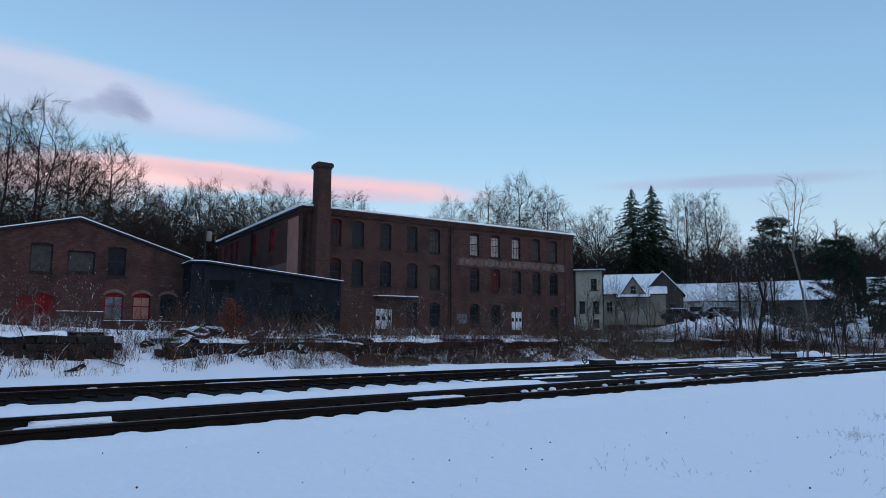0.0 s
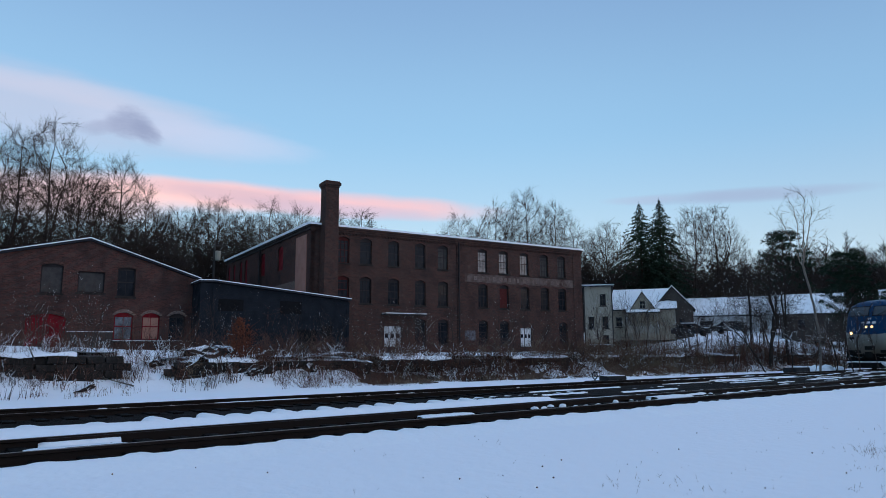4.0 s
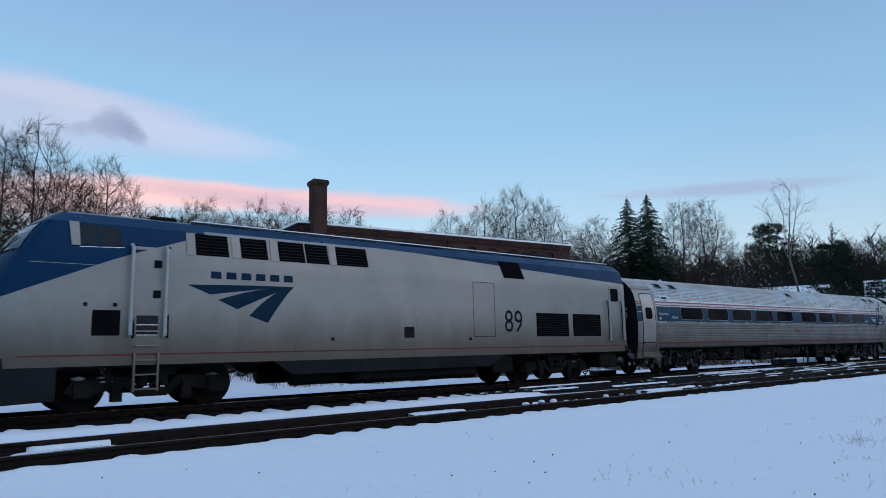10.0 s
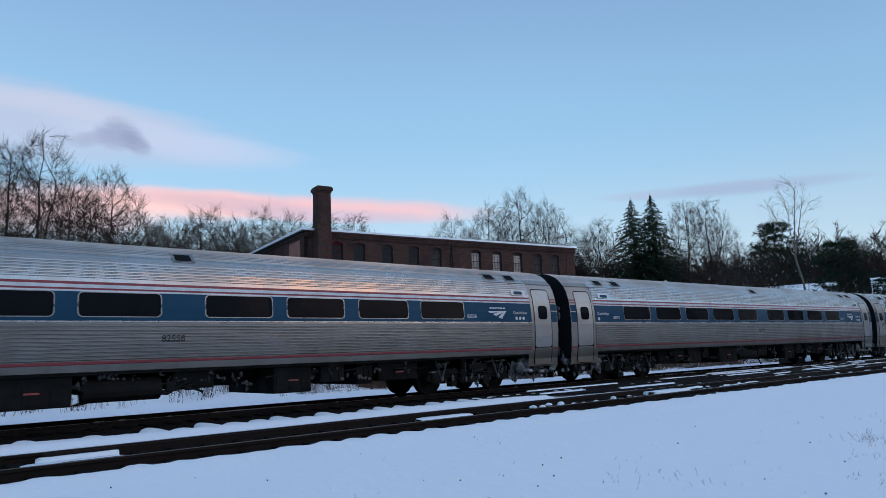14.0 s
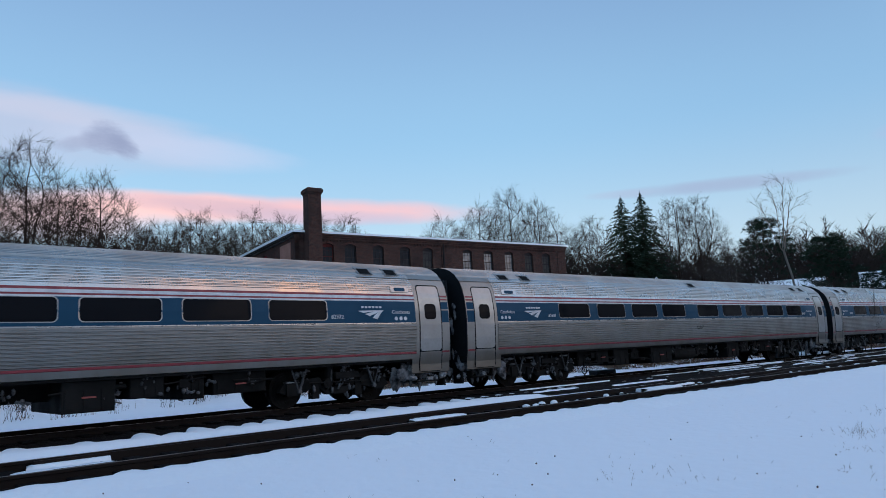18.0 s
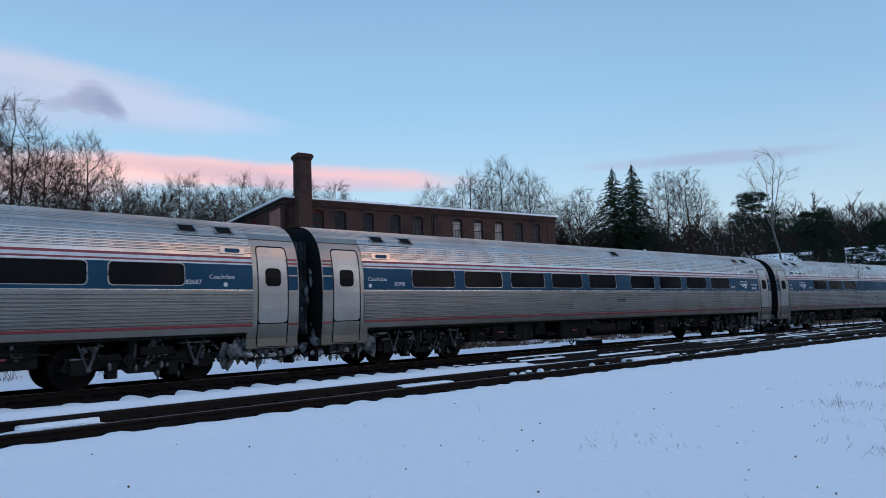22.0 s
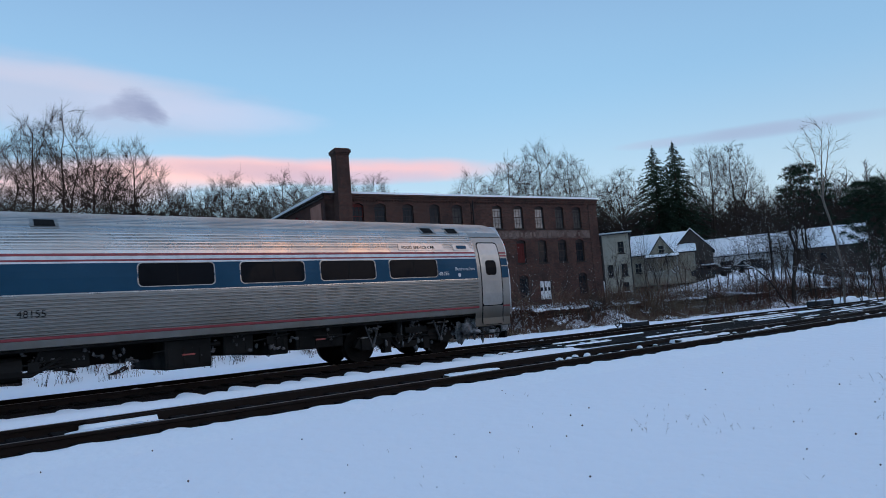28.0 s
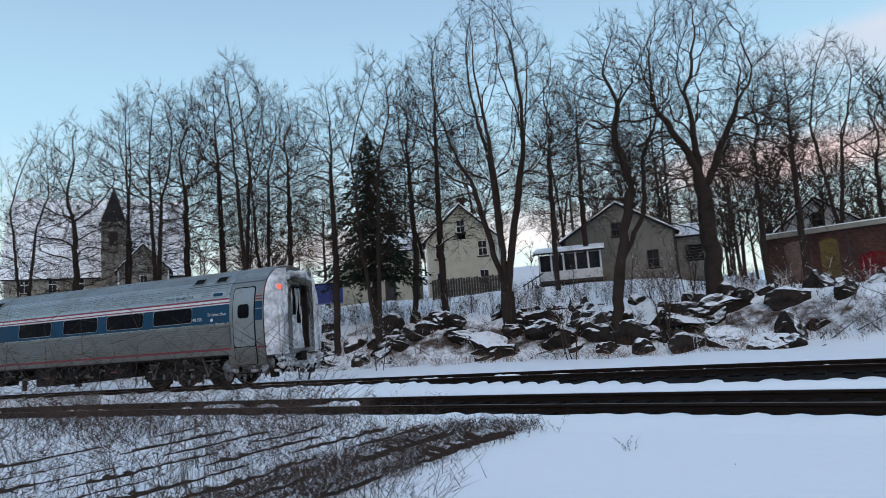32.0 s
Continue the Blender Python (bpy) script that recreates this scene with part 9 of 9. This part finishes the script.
for i in range(590):
    s = g.uniform(13, 95)
    p = on_line(s, bank_foot(s) + g.triangular(-2.2, 2.4, -0.4))
    tan.shrub(p, g.uniform(0.15, 0.45), 10, 0.006 if s < 50 else 0.012, 1.5, 3)
for i in range(260):
    s = g.gauss(36, 2.6)
    p = on_line(s, bank_foot(s) + g.uniform(-0.6, 3.0))
    tan.shrub(p, g.uniform(0.8, 1.5), 8, 0.010, 0.3, 0)
for i in range(130):
    s = g.uniform(-45, 8)
    p = on_line(s, bank_foot(s) + g.triangular(-0.8, 1.8, 0.6))
    tan.shrub(p, g.uniform(0.2, 0.5), 9, 0.008, 0.6, 0)
for i in range(260):
    s = g.uniform(-42, -5)
    p = on_line(s, bank_foot(s) + g.triangular(-1.0, 2.2, 0.4))
    (brown if i % 3 else tan).shrub(p, g.uniform(0.2, 0.55), 9, 0.007, 1.2, 4)
# flattened grass and leaf litter along the foot of the bank
lv, lf, ids = [], [], {}
for i in range(520):
    for j in range(22):
        s, u = -34 + i * 0.22, -1.5 + j * 0.22
        w = noise.noise((s * 0.55, u * 0.9, 4.0)) + 0.6 * noise.noise((s * 2.1, u * 2.4, 9.0)) + 0.75 - abs(u - 0.5) * 0.62 - 0.35 * smooth(60, 78, s) - 1.2 * smooth(19, 13, s)
        if w > 0:
            p = on_line(s, bank_foot(s) + u)
            ids[i, j] = len(lv)
            lv.append((p.x, p.y, p.z - 0.02 + min(w, 0.5) * 0.16 + 0.07 * noise.noise((s * 3.7, u * 3.7, 1.0))))
for i, j in ids:
    k = [ids.get(c) for c in ((i, j), (i + 1, j), (i + 1, j + 1), (i, j + 1))]
    if None not in k:
        lf.append(k)
me = bpy.data.meshes.new("leaf_litter")
me.from_pydata(lv, [], lf)
me.materials.append(LITTER)
me.shade_smooth()
tagged(new("leaf_litter", me), "flattened brown grass and leaf litter along the bank", "litter", kind="stuff")
# rust-leaved bush before the shed
pr = Vector((*polar(-17.2, 30.0), 0))
pr.z = height(pr.x, pr.y)
rust.shrub(pr, 1.8, 16, 0.02, 0.28, 7)
for i in range(520):
    t = g.random()
    rust.dot(pr + Vector((g.gauss(0, 0.55 * (1.1 - t)), g.gauss(0, 0.55 * (1.1 - t)), 0.25 + 1.6 * t)), g.uniform(0.025, 0.05))
brown.done("brown_brush", TWIGRED, "dense reddish brown leafless brush on the bank")
grey.done("grey_brush", BRUSHGREY, "grey leafless brush on the bank")
tan.done("dry_grass", DRYGRASS, "tan dry grass along the foot of the bank", "grass")
snowtw.done("snowy_twigs", SNOW, "snow-coated twigs among the brush")
berry.done("pale_seed_heads", SEED, "pale seed heads dotted over the brush")
rust.done("rust_bush", RUSTLEAF, "bush holding rust-brown leaves before the shed", "bush")

# fallen limbs on the bank
fl = Sticks(9)
for i in range(110):
    s = g.uniform(-30, 60)
    p = on_line(s, bank_foot(s) + g.uniform(0.5, 5.0), 0.15)
    a = g.uniform(0, 6.283)
    q = p + Vector((math.cos(a), math.sin(a), g.uniform(0.1, 0.8))) * g.uniform(0.8, 2.2)
    fl.stick(p, q, 0.035)
    for j in range(3):
        u = p.lerp(q, g.uniform(0.3, 0.9))
        fl.stick(u, u + Vector((g.gauss(0, 0.3), g.gauss(0, 0.3), g.uniform(0.05, 0.4))), 0.015)
fl.done("fallen_limbs", BARKLIGHT, "pale fallen limbs lying on the bank")

# ---- the field in front: sparse stalks, leaves, dense weeds to the left ----
wd, lf = Sticks(21), Sticks(22)
def field(x, y):
    return Vector((x, y, height(x, y)))


for i in range(260):
    a, r = radians(g.uniform(-30, 46)), g.uniform(3.4, 15)
    p = field(r * math.sin(a), r * math.cos(a))
    if across(p.x, p.y)[1] > 8.0:
        continue
    if g.random() < 0.45 + 0.5 * smooth(5, 30, math.degrees(a)):
        wd.shrub(p, g.uniform(0.03, 0.11), g.randint(1, 4), 0.0022, 0.8, 1)
for cx, cy, n, hh in ((5.6, 9.6, 9, 0.22), (6.3, 9.2, 8, 0.2), (4.2, 6.7, 7, 0.16), (2.2, 7.2, 6, 0.14), (5.0, 7.0, 9, 0.26), (7.6, 11.8, 14, 0.15), (8.6, 12.4, 12, 0.15), (5.1, 5.4, 14, 0.32), (3.1, 4.4, 4, 0.1), (4.9, 8.3, 4, 0.1)):
    for k in range(n):
        wd.shrub(field(cx + g.gauss(0, 0.25), cy + g.gauss(0, 0.25)), hh * g.uniform(0.6, 1.2), 5, 0.0028, 0.7, 2)
for i in range(80):
    a, r = radians(g.uniform(-70, 40)), g.uniform(3.2, 12)
    p = field(r * math.sin(a), r * math.cos(a)) + Vector((0, 0, 0.015))
    if across(p.x, p.y)[1] < 8.2:
        lf.dot(p, g.uniform(0.006, 0.013))
wd.done("field_stalks", DRYGRASS, "sparse dry stalks poking through the snow", "grass")
lf.done("scattered_leaves", TWIGRED, "small dark leaves scattered on the snow", "leaves")

tw, mat_ = Sticks(31), Sticks(32)
for i in range(150):
    x, y = g.uniform(-15, -4.2), g.uniform(-7.5, 3.6)
    s_, q_ = across(x, y)
    if q_ > 8.3 or math.hypot(x, y) < 3.6:
        continue
    edge = smooth(3.4, 0.5, y + 0.12 * (x + 4))
    if g.random() > 0.15 + 0.85 * edge:
        continue
    p = field(x, y)
    hh = g.uniform(0.25, 0.75) * (0.5 + 0.5 * edge)
    tw.shrub(p, hh, 6, 0.005, 0.9, 4)
# old plough furrows that run towards the track: dark broken earth between ridges of snow
fv, ff = [], []
for row, (off, wide_, tall_) in enumerate(((-0.75, 0.55, 0.10), (0.0, 0.42, 0.09), (0.7, 0.16, 0.06), (1.3, 0.13, 0.06), (1.95, 0.12, 0.055), (2.6, 0.10, 0.05), (3.3, 0.10, 0.045), (4.2, 0.10, 0.05), (5.3, 0.12, 0.05))):
    prev = None
    jit, swell, phase = 0.0, g.uniform(0.6, 1.0), g.uniform(0, 6.28)
    for k in range(120):
        t = -2.2 + 6.6 * k / 119
        jit = jit * 0.8 + g.gauss(0, 0.022)
        swell = 0.5 + 0.42 * math.sin(t * 2.1 + phase) + 0.25 * math.sin(t * 5.3 + 2 * phase)
        cx_, cy_ = -7.24 - HX * (off + jit) + NX * t, 0.15 - HY * (off + jit) + NY * t
        if across(cx_, cy_)[1] > 8.3 or math.hypot(cx_, cy_) < 3.2:
            prev = None
            continue
        ww_, hh_ = wide_ * max(0.12, swell) * g.uniform(0.75, 1.2), tall_ * max(0.05, swell) * g.uniform(0.6, 1.25)
        b_ = len(fv)
        for dv, dz in ((-0.5, -0.03), (-0.3, 0.75), (0.1, 1.0), (0.5, -0.03)):
            px, py = cx_ - HX * dv * ww_, cy_ - HY * dv * ww_
            fv.append((px, py, height(px, py) + (dz * hh_ if dz > 0 else dz)))
        if prev is not None:
            for j in range(3 if swell > 0.14 else 0):
                ff.append((prev + j, prev + j + 1, b_ + j + 1, b_ + j))
        prev = b_
        for _ in range(4 if row < 2 else g.random() < 0.3):
            mat_.shrub(field(cx_ + g.gauss(0, 0.05 + 0.1 * (row < 2)), cy_ + g.gauss(0, 0.05 + 0.1 * (row < 2))), g.uniform(0.05, 0.2) + tall_, 6, 0.005, 1.4, 2)
me = bpy.data.meshes.new("furrows")
me.from_pydata(fv, [], ff)
me.materials.append(SOIL)
tagged(new("furrows", me), "dark earth furrows showing through the snow", "soil", kind="stuff")
for i in range(26):
    p = field(g.uniform(-13, -6), g.uniform(-8, -2.5))
    if across(p.x, p.y)[1] < 8.6:
        tw.shrub(p, g.uniform(0.9, 1.7), 6, 0.007, 0.6, 8)
for i in range(105):
    a, r = radians(-116 + 38 * g.random() ** 1.3), g.uniform(4.0, 9.5)
    p = field(r * math.sin(a), r * math.cos(a))
    if across(p.x, p.y)[1] < 8.6:
        tw.shrub(p, g.uniform(1.1, 1.95) * (0.42 + 0.58 * smooth(-79, -97, math.degrees(a))), 4, 0.0034, 0.7, 10)
for i in range(190):
    s_, q_ = g.uniform(-34, -7.5), g.triangular(6.2, 8.8, 8.3)
    x, y, h = line(s_, q_)
    if math.hypot(x, y) > 4.5 and y < 1.2 + 1.3 * g.random():
        tw.shrub(field(x, y), g.uniform(0.4, 1.05), 7, 0.006, 0.95, 8)
tw.done("tall_weeds", WEED, "brown dry branching weeds standing in the snow", "weeds")
mat_.done("matted_grass", WEED, "low dark matted grass in rows between snow", "grass")


def motions():
    for ob, base, reach in CARS:
        rows = []
        for i in range(0, 65):
            t = i * 0.5
            rows.append((t, car_pose(base + lead(t), reach)))
        walk(ob, rows)
    step = 0.075
    n = int(32.0 / step) + 1
    for ob, r in WHEELSETS:
        home = ob.matrix_basis.copy()
        rows = []
        for i in range(n + 1):
            t = min(32.0, i * step)
            rows.append((t, home @ Matrix.Rotation(-(lead(t) - lead(0)) / r, 4, "Y")))
        walk(ob, rows)


motions()
